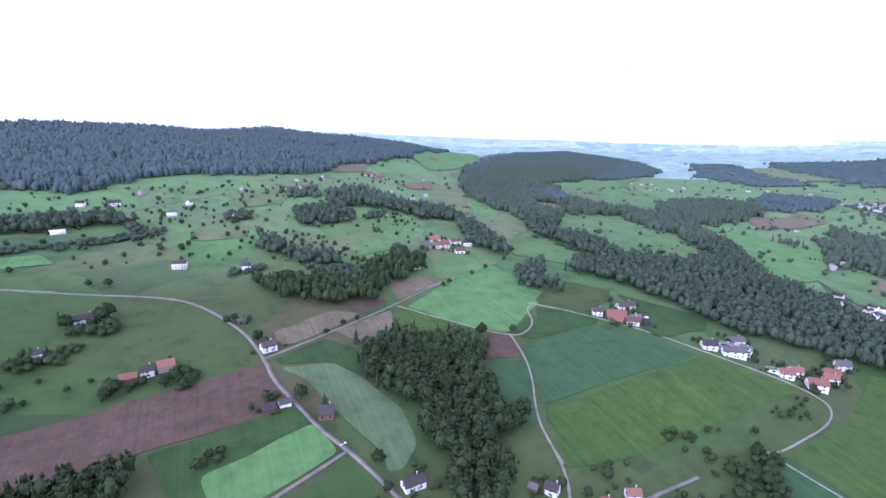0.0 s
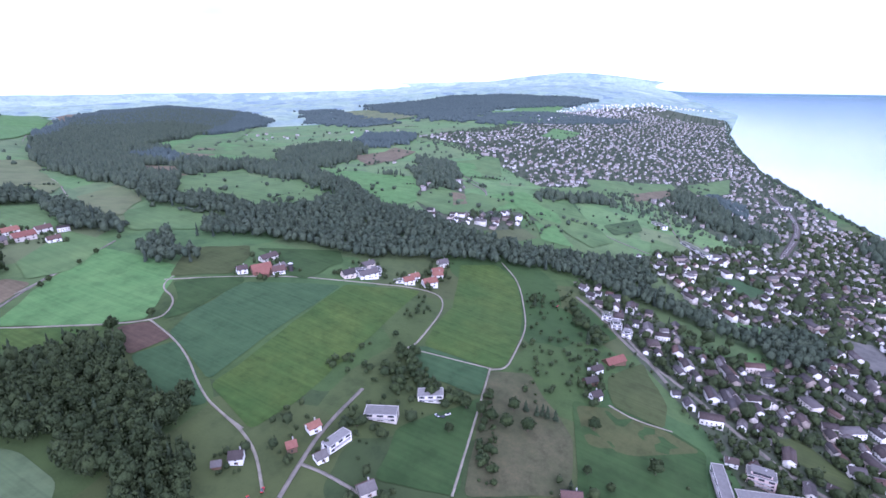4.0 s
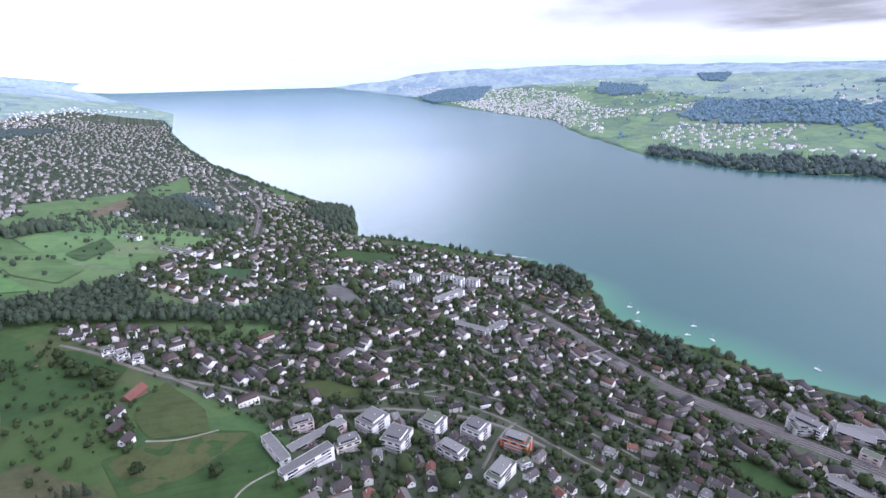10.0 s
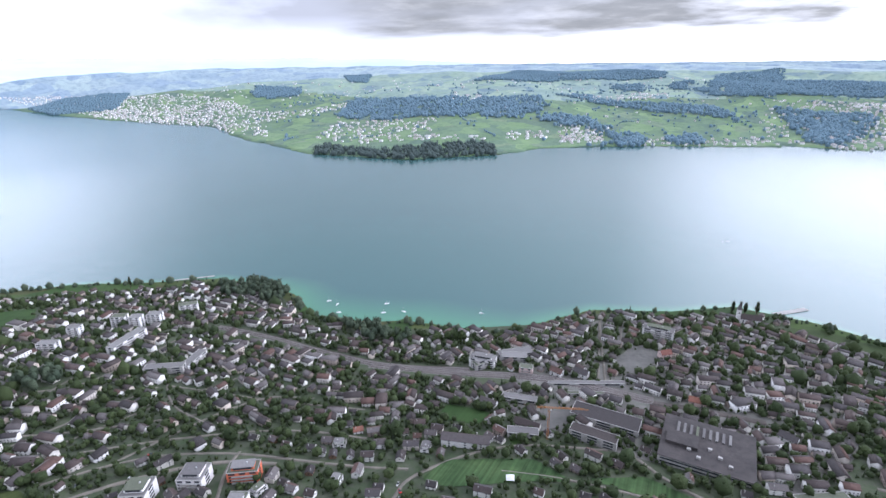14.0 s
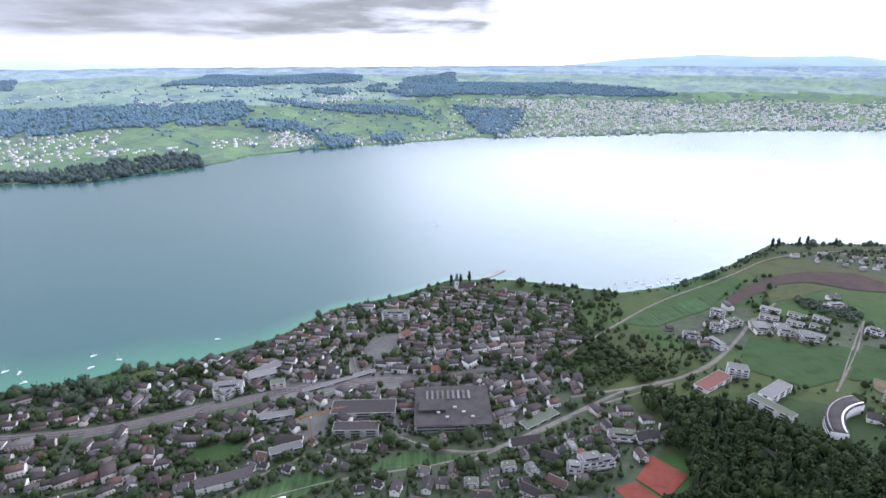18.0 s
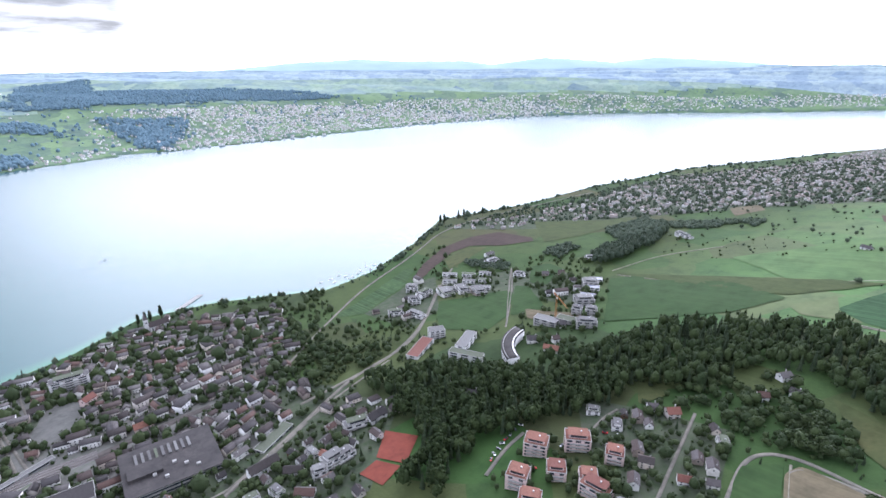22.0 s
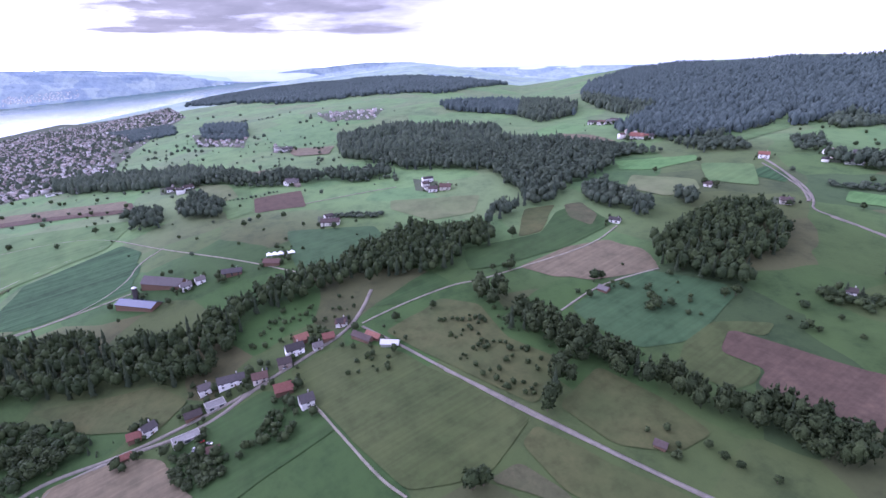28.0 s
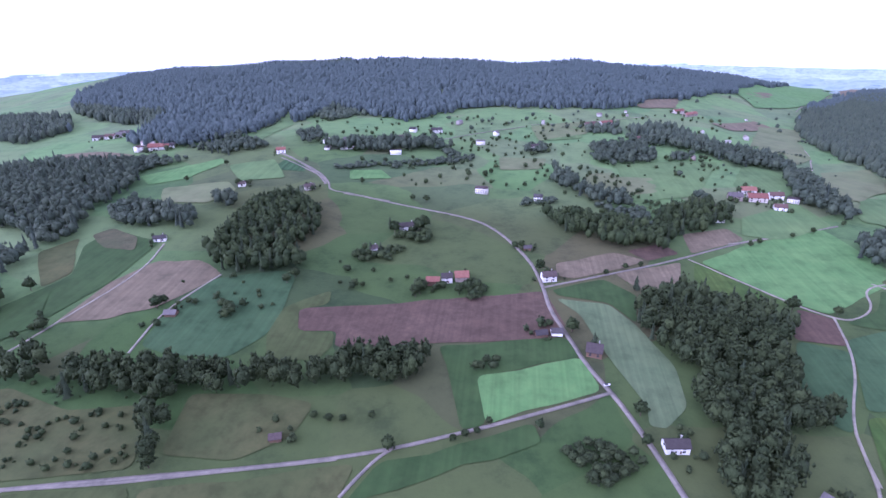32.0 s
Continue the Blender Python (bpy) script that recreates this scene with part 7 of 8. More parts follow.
gable_house(-91, -300, 142, 19.4, 9.0, h=5,wall="white", label="white row house with a brown roof")
gable_house(-117, -340, 145, 17.2, 9.0, h=5,wall="white", label="white row house with a brown roof")

town_prototypes()

# ---- districts ----
town(0, 15.5, .84, (615, -107), (662, -177), (588, -239), (590, -427), (726, -446), (1047, -335), (864, -471), (709, -572), (589, -590), (459, -523), (344, -475), (263, -535), (183, -624), (124, -721), (25, -752), (-158, -833), (-116, -435), (406, -48), flat=.12, far=False)
town(10, 15.5, .84, (681, 129), (615, 4), (564, -43), (607, -149), (734, -219), (971, -135), (1498, -206), (1505, -305), (1159, -380), (962, -363), (696, -578), (558, -554), (217, -514), (170, -433), (266, -58), (337, -54), (413, -76), (428, -27), (494, 9), flat=.1, far=False)
town(-15, 14.5, .92, (368, -546), (93, -711), (-78, -782), (-266, -743), (-214, -570), (-175, -498), (-222, -422), (-150, -391), (-153, -330), (-119, -268), (285, -386), flat=.12, far=False, big=.55)
town(0, 19, .6, (1608, 877), (1990, 732), (3147, 743), (4556, 403), (4307, -131), (2990, -119), (2319, -183), (1815, -255), (1444, -310), (1074, -84), (1396, 172), (1153, 314), (1280, 438), (1557, 726), flat=.1, far=False)
town(20, 16, .85, (653, 126), (624, 63), (588, -6), (565, -65), (583, -175), (536, -199), (402, -166), (340, -67), (403, -41), (475, 10), (560, 66), flat=.12, far=False)
town(-20, 19, .6, (-713, -903), (-947, -840), (-1128, -836), (-1648, -858), (-2016, -675), (-2884, -562), (-3677, 38), (-1274, 35), (-1260, -94), (-1301, -261), (-1177, -449), (-1044, -610), (-847, -719), flat=.15, far=False)
town(-20, 22, .6, (-3567, -444), (-4199, -136), (-3620, 428), (-2323, 331), (-1420, 23), (-1372, -92), (-1367, -199), flat=.1, far=False)
town(30, 16, .8, (-358, -198), (-378, -120), (-241, -79), (-230, -128), (-295, -151), flat=.1, far=False)
town(-10, 24, .6, (-341, -610), (-457, -664), (-511, -658), (-418, -531), (-351, -508), flat=.25, far=False)
town(0, 27, .38, (-455, -3602), (-1223, -3811), (-2114, -3531), (-2700, -3367), (-3786, -2863), (-3345, -2501), (-1635, -2706), (-517, -2597), (-414, -3059), flat=.1, far=True)
town(0, 30, .4, (7001, -3213), (4181, -3487), (3040, -2957), (2347, -2135), (3843, -2414), flat=.1, far=True)
town(0, 26, .4, (4371, -2646), (4072, -2780), (3361, -3147), (2781, -2812), (2232, -2714), (2183, -3085), (2005, -2927), (2132, -2591), (2375, -2394), (1906, -2015), (2253, -2090), (3045, -2278), (3965, -2393), flat=.1, far=True)
town(0, 30, .55, (616, -2608), (411, -2729), (342, -2472), (571, -2347), flat=.3, far=True)
town(0, 27, .38, (-614, -3609), (-1240, -3746), (-2239, -3509), (-3393, -3375), (-4551, -2355), (-6113, -1257), (-7654, 1), (-7159, 16), (-3978, -2052), (-2762, -2755), (-1760, -2784), (-865, -2707), (-432, -2748), flat=.1, far=True)
town(0, 32, .4, (2168, 748), (3373, 797), (4881, 434), (5192, -149), (4695, 197), flat=.1, far=True)
town(20, 16.5, .8, (837, 76), (1054, -84), (1423, -318), (1382, -409), (625, -221), (665, -179), (714, -137), (684, -35), (765, 19), flat=.1, far=False)
town(0, 20, .9, (812, 379), (909, 287), (816, 252), (740, 297), (739, 355), flat=.05, far=False)
town(0, 20, .8, (934, 279), (976, 235), (913, 224), (878, 256), flat=.05, far=False)
town(0, 22, .7, (1402, 345), (1584, 198), (1342, 178), (1216, 277), flat=.05, far=False)
town(-10, 15, .9, (-81, -387), (-154, -422), (-212, -410), (-232, -360), (-148, -273), (-62, -289), flat=.1, far=False)
town(30, 15, .85, (-344, -237), (-358, -198), (-370, -117), (-241, -77), (-230, -128), (-293, -160), (-282, -183), flat=.08, far=False)
town(-20, 24, .35, (-460, -593), (-548, -600), (-598, -571), (-640, -488), (-579, -381), (-523, -394), (-518, -493), flat=.2, far=False)
town(0, 20, .55, (-1577, 591), (-1442, 752), (-1274, 630), (-1358, 538), flat=.05, far=False)
town(0, 24, .5, (-1664, 244), (-1484, 360), (-1255, 288), (-1427, 218), flat=.05, far=False)
town(10, 20, .8, (962, 584), (1115, 495), (708, 297), (701, 353), flat=.05, far=False)
town(0, 26, .42, (1677, -2030), (1812, -2447), (1315, -2581), (1181, -2442), (1120, -2094), (1383, -1948), (1606, -1985), flat=.1, far=True)
town(0, 26, .42, (344, -2482), (8, -2655), (-344, -2808), (-328, -2630), (221, -2392), flat=.1, far=True)
town(0, 45, .07, (4741, -3964), (-534, -5111), (-363, -3061), (2307, -2141), flat=.1, far=True)
town(0, 28, .2, (-336, -3679), (-2032, -3779), (-2611, -3343), (-3262, -3254), (-2696, -2655), (-831, -2606), (-240, -2640), flat=.1, far=True)
town(0, 24, .7, (648, -2625), (532, -2694), (403, -2554), (374, -2396), (539, -2315), flat=.3, far=True)
town(0, 24, .6, (1157, -2162), (861, -2236), (839, -2181), (1110, -2076), flat=.4, far=True)
town(0, 24, .6, (807, -2371), (640, -2504), (612, -2406), (758, -2233), flat=.5, far=True)
town(0, 26, .5, (1505, -3267), (1298, -3327), (1228, -3153), (1407, -3057), flat=.2, far=True)
town(0, 26, .5, (763, -3577), (214, -3897), (195, -3643), (696, -3429), flat=.2, far=True)
town(0, 17, .7, (-1514, 262), (-1400, 310), (-1284, 282), (-1394, 239), flat=.05, far=False)
town(0, 17, .7, (-1219, 343), (-1181, 372), (-1109, 348), (-1148, 321), flat=.05, far=False)
town(0, 17, .7, (-635, 817), (-589, 837), (-556, 793), (-599, 772), flat=.05, far=False)
town(0, 17, .6, (-317, 858), (-260, 862), (-247, 826), (-292, 798), flat=.05, far=False)
town(0, 17, .8, (-893, 268), (-876, 287), (-831, 271), (-849, 253), flat=.05, far=False)
town(0, 17, .7, (-1054, 87), (-985, 135), (-934, 127), (-991, 80), flat=.05, far=False)
town(0, 17, .7, (-666, 236), (-647, 261), (-615, 247), (-638, 225), flat=.05, far=False)
town(0, 17, .7, (-709, 413), (-658, 427), (-611, 396), (-651, 383), flat=.05, far=False)
town(0, 17, .7, (-281, 643), (-263, 660), (-254, 640), (-271, 622), flat=.05, far=False)
town(0, 60, .25, (-439, 944), (-28, 1050), (431, 1124), (269, 647), (24, 630), (-166, 729), flat=.05, far=False)
town(0, 60, .25, (35, 1092), (568, 1424), (1461, 1875), (1874, 1014), (768, 404), (350, 523), (108, 661), flat=.05, far=False)
build_towns()

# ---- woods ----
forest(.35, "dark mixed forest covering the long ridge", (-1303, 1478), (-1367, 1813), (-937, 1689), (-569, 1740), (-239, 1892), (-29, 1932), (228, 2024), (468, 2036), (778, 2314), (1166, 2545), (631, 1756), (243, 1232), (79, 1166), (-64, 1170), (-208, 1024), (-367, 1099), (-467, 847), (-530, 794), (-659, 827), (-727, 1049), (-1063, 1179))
forest(.15, "dense dark wood beside the pale meadow", (106, 409), (148, 446), (173, 433), (205, 428), (222, 404), (194, 342), (185, 310), (207, 298), (193, 282), (165, 275), (160, 231), (115, 224), (120, 254), (122, 290), (124, 332), (106, 364))
forest(.1, "strip of broadleaf wood along a stream", (-355, 271), (-328, 285), (-245, 287), (-187, 291), (-139, 297), (-135, 306), (-103, 326), (-65, 327), (-49, 319), (-68, 301), (-112, 289), (-149, 279), (-206, 273), (-219, 259), (-218, 251), (-232, 261), (-291, 253), (-339, 260))
forest(.05, "strip of broadleaf wood along a stream", (-225, 249), (-214, 251), (-205, 236), (-194, 210), (-200, 205), (-209, 217))
forest(.35, "small dense grove among the meadows", (-300, 452), (-302, 497), (-304, 570), (-268, 603), (-221, 561), (-206, 510), (-214, 467), (-190, 435), (-228, 419), (-273, 419))
forest(.2, "small dense grove among the meadows", (-447, 512), (-445, 546), (-356, 528), (-339, 499), (-412, 489))
forest(.1, "small dense grove among the meadows", (-363, 585), (-339, 588), (-326, 564), (-346, 561))
forest(.35, "strip of broadleaf wood along a stream", (-464, 370), (-491, 397), (-493, 442), (-494, 501), (-552, 505), (-571, 476), (-708, 607), (-700, 659), (-652, 708), (-550, 704), (-495, 614), (-502, 539), (-453, 478), (-480, 444), (-465, 391))
forest(.3, "strip of broadleaf wood along a stream", (-1302, 1169), (-962, 1058), (-893, 977), (-897, 863), (-1014, 899))
forest(.1, "strip of broadleaf wood along a stream", (35, 609), (93, 603), (152, 578), (186, 645), (254, 669), (252, 621), (180, 568), (165, 533), (112, 528), (57, 558))
forest(.1, "strip of broadleaf wood along a stream", (205, 1019), (287, 1063), (339, 959), (415, 931), (420, 804), (408, 675), (383, 621), (363, 652), (358, 811), (311, 899), (232, 957))
forest(.15, "small dense grove among the meadows", (120, 902), (230, 944), (216, 861), (127, 812))
forest(.1, "strip of broadleaf wood along a stream", (361, 573), (418, 600), (366, 513), (346, 544))
forest(.1, "strip of broadleaf wood along a stream", (57, 770), (91, 709), (155, 659), (145, 640), (99, 651), (57, 703))
forest(.1, "strip of broadleaf wood along a stream", (-301, 816), (-145, 900), (-100, 846), (-186, 816), (-276, 783))
forest(.15, "deep green wood filling the ravine", (815, 1656), (1344, 2352), (1776, 2593), (2118, 2600), (2505, 2653), (1943, 2147), (1260, 1549), (921, 1211), (783, 1202), (741, 954), (771, 853), (723, 703), (747, 666), (708, 590), (739, 540), (725, 472), (709, 390), (708, 299), (717, 208), (755, 135), (813, 49), (718, 37), (699, 109), (657, 187), (614, 255), (564, 305), (507, 366), (493, 457), (478, 518), (434, 562), (523, 646), (496, 717), (568, 917), (549, 974), (610, 1247))
forest(.1, "deep green wood filling the ravine", (631, 261), (714, 241), (721, 157), (733, 78), (673, -1), (644, -67), (695, -135), (663, -173), (611, -158), (604, -113), (629, -48), (649, 31), (675, 123), (646, 217))
forest(.1, "small dense grove among the meadows", (360, 571), (405, 525), (373, 491), (338, 531))
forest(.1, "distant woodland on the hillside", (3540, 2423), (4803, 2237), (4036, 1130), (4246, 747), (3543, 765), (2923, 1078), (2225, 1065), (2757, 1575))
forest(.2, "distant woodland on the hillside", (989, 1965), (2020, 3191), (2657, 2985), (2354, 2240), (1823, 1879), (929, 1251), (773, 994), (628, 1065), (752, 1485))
forest(.1, "distant woodland on the hillside", (1092, 1011), (1239, 1015), (1303, 899), (1145, 810), (979, 773), (956, 871))
forest(.1, "distant woodland on the hillside", (890, 930), (921, 791), (753, 526), (715, 546), (788, 708), (806, 862), (716, 1028), (765, 1116))
forest(.1, "distant woodland on the hillside", (1585, 1092), (1608, 877), (1419, 814), (1372, 926))
forest(.1, "distant woodland on the hillside", (1234, 592), (977, 456), (941, 490), (1014, 555))
forest(.1, "distant woodland on the hillside", (1056, 298), (1190, 193), (1133, 159), (1059, 239))
forest(.1, "strip of broadleaf wood along a stream", (1459, 51), (1470, -46), (1278, -104), (1205, -176), (1117, -127), (1189, -33), (1277, 40))
forest(.4, "deep green wood filling the ravine", (-237, -432), (-336, -351), (-342, -308), (-417, -285), (-520, -252), (-548, -209), (-585, -145), (-575, -89), (-532, -30), (-502, -21), (-464, 47), (-403, 49), (-413, 20), (-468, -60), (-503, -142), (-470, -158), (-417, -163), (-381, -214), (-332, -207), (-300, -232), (-238, -253), (-178, -221), (-155, -261), (-210, -290), (-226, -377))
scatter(9, 70, (-238, -557), (-307, -493), (-301, -441), (-251, -454), (-211, -480))
forest(.3, "strip of broadleaf wood along a stream", (-540, -118), (-608, -124), (-545, -48), (-488, 21), (-497, 76), (-508, 124), (-501, 197), (-533, 284), (-464, 366), (-421, 349), (-433, 312), (-411, 289), (-440, 232), (-446, 197), (-465, 145), (-477, 92), (-434, 70), (-433, 13), (-454, -38))
forest(.3, "small dense grove among the meadows", (-1145, 471), (-1130, 617), (-936, 769), (-839, 704), (-712, 721), (-564, 716), (-503, 641), (-491, 512), (-455, 476), (-489, 451), (-562, 484), (-633, 499), (-792, 429), (-977, 405))
forest(.3, "distant woodland on the hillside", (-1328, 878), (-1302, 1113), (-954, 1050), (-881, 962), (-1025, 896), (-1237, 836))
forest(.1, "small dense grove among the meadows", (-1788, 299), (-1593, 381), (-1432, 339), (-1578, 268))
forest(.05, "small dense grove among the meadows", (-905, 16), (-873, 69), (-808, 56), (-854, 15))
forest(.05, "small dense grove among the meadows", (-866, 89), (-906, 126), (-875, 137), (-815, 146), (-774, 132), (-816, 85))
forest(.1, "strip of broadleaf wood along a stream", (-1361, -92), (-1145, 146), (-970, 206), (-847, 348), (-782, 412), (-744, 402), (-832, 301), (-906, 190), (-1032, 99), (-1223, -76))
forest(.35, "dark mixed forest covering the long ridge", (-1220, 1378), (-1146, 1595), (-735, 1674), (-549, 1822), (-320, 1125), (-373, 1057), (-439, 1016), (-452, 872), (-452, 822), (-524, 808), (-674, 934), (-1000, 1110))
forest(.2, "distant woodland on the hillside", (-3398, 494), (-5076, 1385), (-3806, 1806), (-2509, 1736), (-2178, 1861), (-1666, 1152), (-1943, 942), (-2283, 663))
forest(.1, "strip of broadleaf wood along a stream", (-826, -500), (-963, -497), (-934, -469), (-756, -437), (-677, -455), (-718, -493))
forest(.05, "small dense grove among the meadows", (1357, -350), (1276, -443), (1084, -375), (1102, -328), (1272, -313))
forest(.05, "small dense grove among the meadows", (627, -227), (622, -267), (592, -271), (582, -234))
forest(.05, "small dense grove among the meadows", (698, -563), (635, -611), (567, -594), (555, -555), (640, -537))
forest(.05, "small dense grove among the meadows", (417, -536), (374, -558), (347, -531), (311, -545), (301, -528), (362, -499))
forest(0, "strip of broadleaf wood along a stream", (35, 253), (55, 259), (81, 257), (72, 242), (43, 232), tall=7, gap=6)
forest(0, "small dense grove among the meadows", (-25, 317), (-6, 326), (-1, 316), (-19, 310), tall=8, gap=6)
forest(0, "strip of broadleaf wood along a stream", (-220, 738), (-57, 816), (-56, 800), (-217, 727), tall=6, gap=6)
forest(0, "strip of broadleaf wood along a stream", (-128, 498), (-107, 509), (-114, 485), (-142, 467), tall=6, gap=6)
forest(0, "small dense grove among the meadows", (-154, 469), (-127, 492), (-113, 470), (-143, 455), tall=8, gap=7)
forest(0, "small dense grove among the meadows", (-84, 417), (-72, 426), (-72, 407), (-81, 404), tall=9, gap=7)
forest(0, "small dense grove among the meadows", (-42, 429), (-23, 432), (-21, 415), (-38, 411), tall=9, gap=7)
forest(0, "small dense grove among the meadows", (-52, 410), (-27, 432), (-21, 413), (-40, 407), tall=8, gap=7)
forest(0, "small dense grove among the meadows", (-127, 525), (-87, 534), (-87, 516), (-123, 513), tall=10, gap=7)
forest(0, "strip of broadleaf wood along a stream", (71, 742), (106, 688), (170, 640), (162, 599), (110, 633), (63, 726), tall=10, gap=7)
forest(.1, "small dense grove among the meadows", (121, 867), (227, 888), (208, 814), (158, 802), (117, 829), tall=14, gap=8)
forest(.1, "strip of broadleaf wood along a stream", (196, 986), (298, 973), (286, 938), (202, 944), tall=14, gap=8)
forest(.1, "strip of broadleaf wood along a stream", (233, 782), (249, 743), (247, 681), (233, 683), (226, 742), tall=12, gap=8)
forest(.1, "strip of broadleaf wood along a stream", (257, 892), (290, 898), (259, 836), (242, 845), tall=12, gap=8)
forest(.1, "strip of broadleaf wood along a stream", (583, 806), (611, 680), (569, 646), (527, 730), tall=14, gap=8)
forest(0, "strip of broadleaf wood along a stream", (389, 651), (477, 692), (566, 630), (448, 651), tall=8, gap=7)
forest(0, "small dense grove among the meadows", (-237, 355), (-235, 375), (-222, 364), (-228, 351), tall=9, gap=7)
forest(0, "strip of broadleaf wood along a stream", (-344, 0), (-317, 29), (-289, 26), (-298, 3), tall=5, gap=5)
forest(0, "small dense grove among the meadows", (-935, 18), (-895, 72), (-814, 58), (-854, 15), tall=8, gap=6)
forest(0, "strip of broadleaf wood along a stream", (-655, 248), (-608, 309), (-595, 302), (-638, 241), tall=6, gap=6)
forest(0, "strip of broadleaf wood along a stream", (-236, 739), (-199, 760), (-194, 738), (-230, 724), tall=7, gap=6)
forest(0, "strip of broadleaf wood along a stream", (-188, 747), (-62, 820), (-58, 796), (-176, 733), tall=7, gap=6)
forest(0, "strip of broadleaf wood along a stream", (12, 640), (54, 664), (54, 651), (15, 628), tall=8, gap=6)
forest(.2, "small dense grove among the meadows", (115, 1324), (234, 1414), (241, 1330), (136, 1266), tall=14, gap=8)
forest(.15, "strip of broadleaf wood along a stream", (952, 1883), (1183, 1966), (900, 1300), (787, 1187), (732, 1303), tall=14, gap=8)
forest(.2, "small dense grove among the meadows", (129, 1030), (202, 1081), (187, 1005), (133, 987), tall=12, gap=8)
forest(0, "small dense grove among the meadows", (13, 887), (57, 906), (55, 857), (16, 854), tall=12, gap=8)
forest(0, "strip of broadleaf wood along a stream", (-138, 871), (-100, 857), (-85, 812), (-106, 810), tall=10, gap=8)
forest(0, "strip of broadleaf wood along a stream", (589, 116), (508, 60), (491, 64), (542, 102), tall=12, gap=8)
scatter(8, 50, (-203, -611), (-262, -599), (-237, -503), (-186, -500), (-174, -553))
forest(0, "strip of broadleaf wood along a stream", (-926, -585), (-1037, -535), (-987, -508), (-875, -539), tall=9, gap=7)
forest(0, "small dense grove among the meadows", (-1012, -521), (-1088, -365), (-1029, -353), (-970, -475), tall=9, gap=7)
forest(.1, "strip of broadleaf wood along a stream", (-1221, -18), (-1033, 166), (-921, 206), (-873, 256), (-851, 244), (-900, 187), (-991, 135), (-1156, -5), tall=12, gap=8)
forest(.1, "small dense grove among the meadows", (-1969, 110), (-1963, 237), (-1767, 214), (-1824, 112), tall=12, gap=8)
forest(.2, "small dense grove among the meadows", (-1647, 266), (-1576, 378), (-1466, 355), (-1526, 256), tall=14, gap=8)
forest(.4, "distant wood across the lake, bluish with haze", (1427, -1693), (1510, -1864), (1221, -1883), (824, -2143), (749, -2078), (712, -1949), (982, -1707), (1349, -1627))
forest(.4, "distant wood across the lake, bluish with haze", (1932, -2554), (2219, -3206), (1602, -3138), (886, -3261), (780, -2945), (865, -2697), (1021, -2635), (1639, -2530))
forest(.4, "distant wood across the lake, bluish with haze", (913, -3353), (656, -3558), (358, -3483), (-93, -3407), (-165, -3087), (-45, -3148), (213, -3201), (626, -3411))
forest(.4, "distant wood across the lake, bluish with haze", (2, -4084), (-98, -5190), (-614, -6022), (-420, -3834), (-34, -3888))
forest(.4, "distant wood across the lake, bluish with haze", (1674, -4038), (1854, -5664), (1037, -5475), (313, -5220), (317, -4737), (1203, -4085))
forest(.4, "distant wood across the lake, bluish with haze", (3540, -3526), (3109, -3715), (2934, -3430), (3281, -3329))
forest(.4, "distant wood across the lake, bluish with haze", (5271, -2664), (5643, -3173), (5111, -3510), (4163, -2731), (4484, -2401))
forest(.4, "distant wood across the lake, bluish with haze", (446, -2308), (216, -2529), (176, -2358), (390, -2251))
forest(.4, "distant wood across the lake, bluish with haze", (1061, -3078), (781, -2898), (896, -2789), (1063, -2905))
forest(.4, "distant wood across the lake, bluish with haze", (752, -2702), (508, -2826), (516, -2735), (698, -2612))
forest(.4, "distant wood across the lake, bluish with haze", (-468, -3383), (-796, -3324), (-688, -2996), (-487, -2600), (-472, -2851))
forest(.4, "distant wood across the lake, bluish with haze", (-342, -4827), (-1445, -4629), (-1999, -4179), (-2073, -3859), (-1688, -3983), (-392, -3859))
forest(.4, "distant wood across the lake, bluish with haze", (95, -4176), (-266, -4086), (-387, -3799), (-68, -3841))
forest(.4, "distant wood across the lake, bluish with haze", (-373, -3495), (-692, -3319), (-527, -2735), (-427, -2721))
forest(.2, "distant woodland on the hillside", (1007, 983), (1312, 910), (1211, 820), (956, 753), (908, 831), tall=18, gap=8.5)
forest(.2, "distant woodland on the hillside", (770, 768), (873, 718), (816, 573), (753, 517), (706, 554), (725, 650), tall=18, gap=8.5)
forest(.1, "distant woodland on the hillside", (940, 693), (990, 568), (1021, 506), (970, 443), (887, 425), (933, 483), (902, 594), tall=16, gap=8.5)
forest(.1, "distant woodland on the hillside", (1437, 1020), (1468, 892), (1330, 825), (1287, 893), tall=14, gap=8.5)
forest(.1, "distant woodland on the hillside", (1069, 615), (1184, 575), (991, 453), (860, 400), (904, 456), tall=14, gap=8.5)
forest(.1, "strip of broadleaf wood along a stream", (1059, 301), (1101, 252), (1113, 204), (1066, 212), (1003, 283), tall=12, gap=8.5)
forest(.1, "distant woodland on the hillside", (2794, 1523), (2659, 1041), (3079, 618), (3370, 325), (2647, 534), (2211, 801), (2225, 1168), tall=14, gap=8.5)
forest(.1, "distant woodland on the hillside", (3007, 2573), (3220, 2407), (2062, 1223), (1917, 1340), (2469, 2099), tall=14, gap=8.5)
forest(.1, "distant woodland on the hillside", (1569, 1086), (1570, 941), (1423, 849), (1389, 949), tall=14, gap=8.5)
forest(.1, "distant woodland on the hillside", (1230, 678), (1227, 553), (1074, 477), (1004, 504), (1063, 579), tall=14, gap=8.5)
forest(.1, "strip of broadleaf wood along a stream", (1118, 311), (1200, 176), (1155, 145), (1075, 230), tall=10, gap=8)
forest(.1, "strip of broadleaf wood along a stream", (820, 336), (854, 310), (827, 292), (796, 318), tall=10, gap=8)
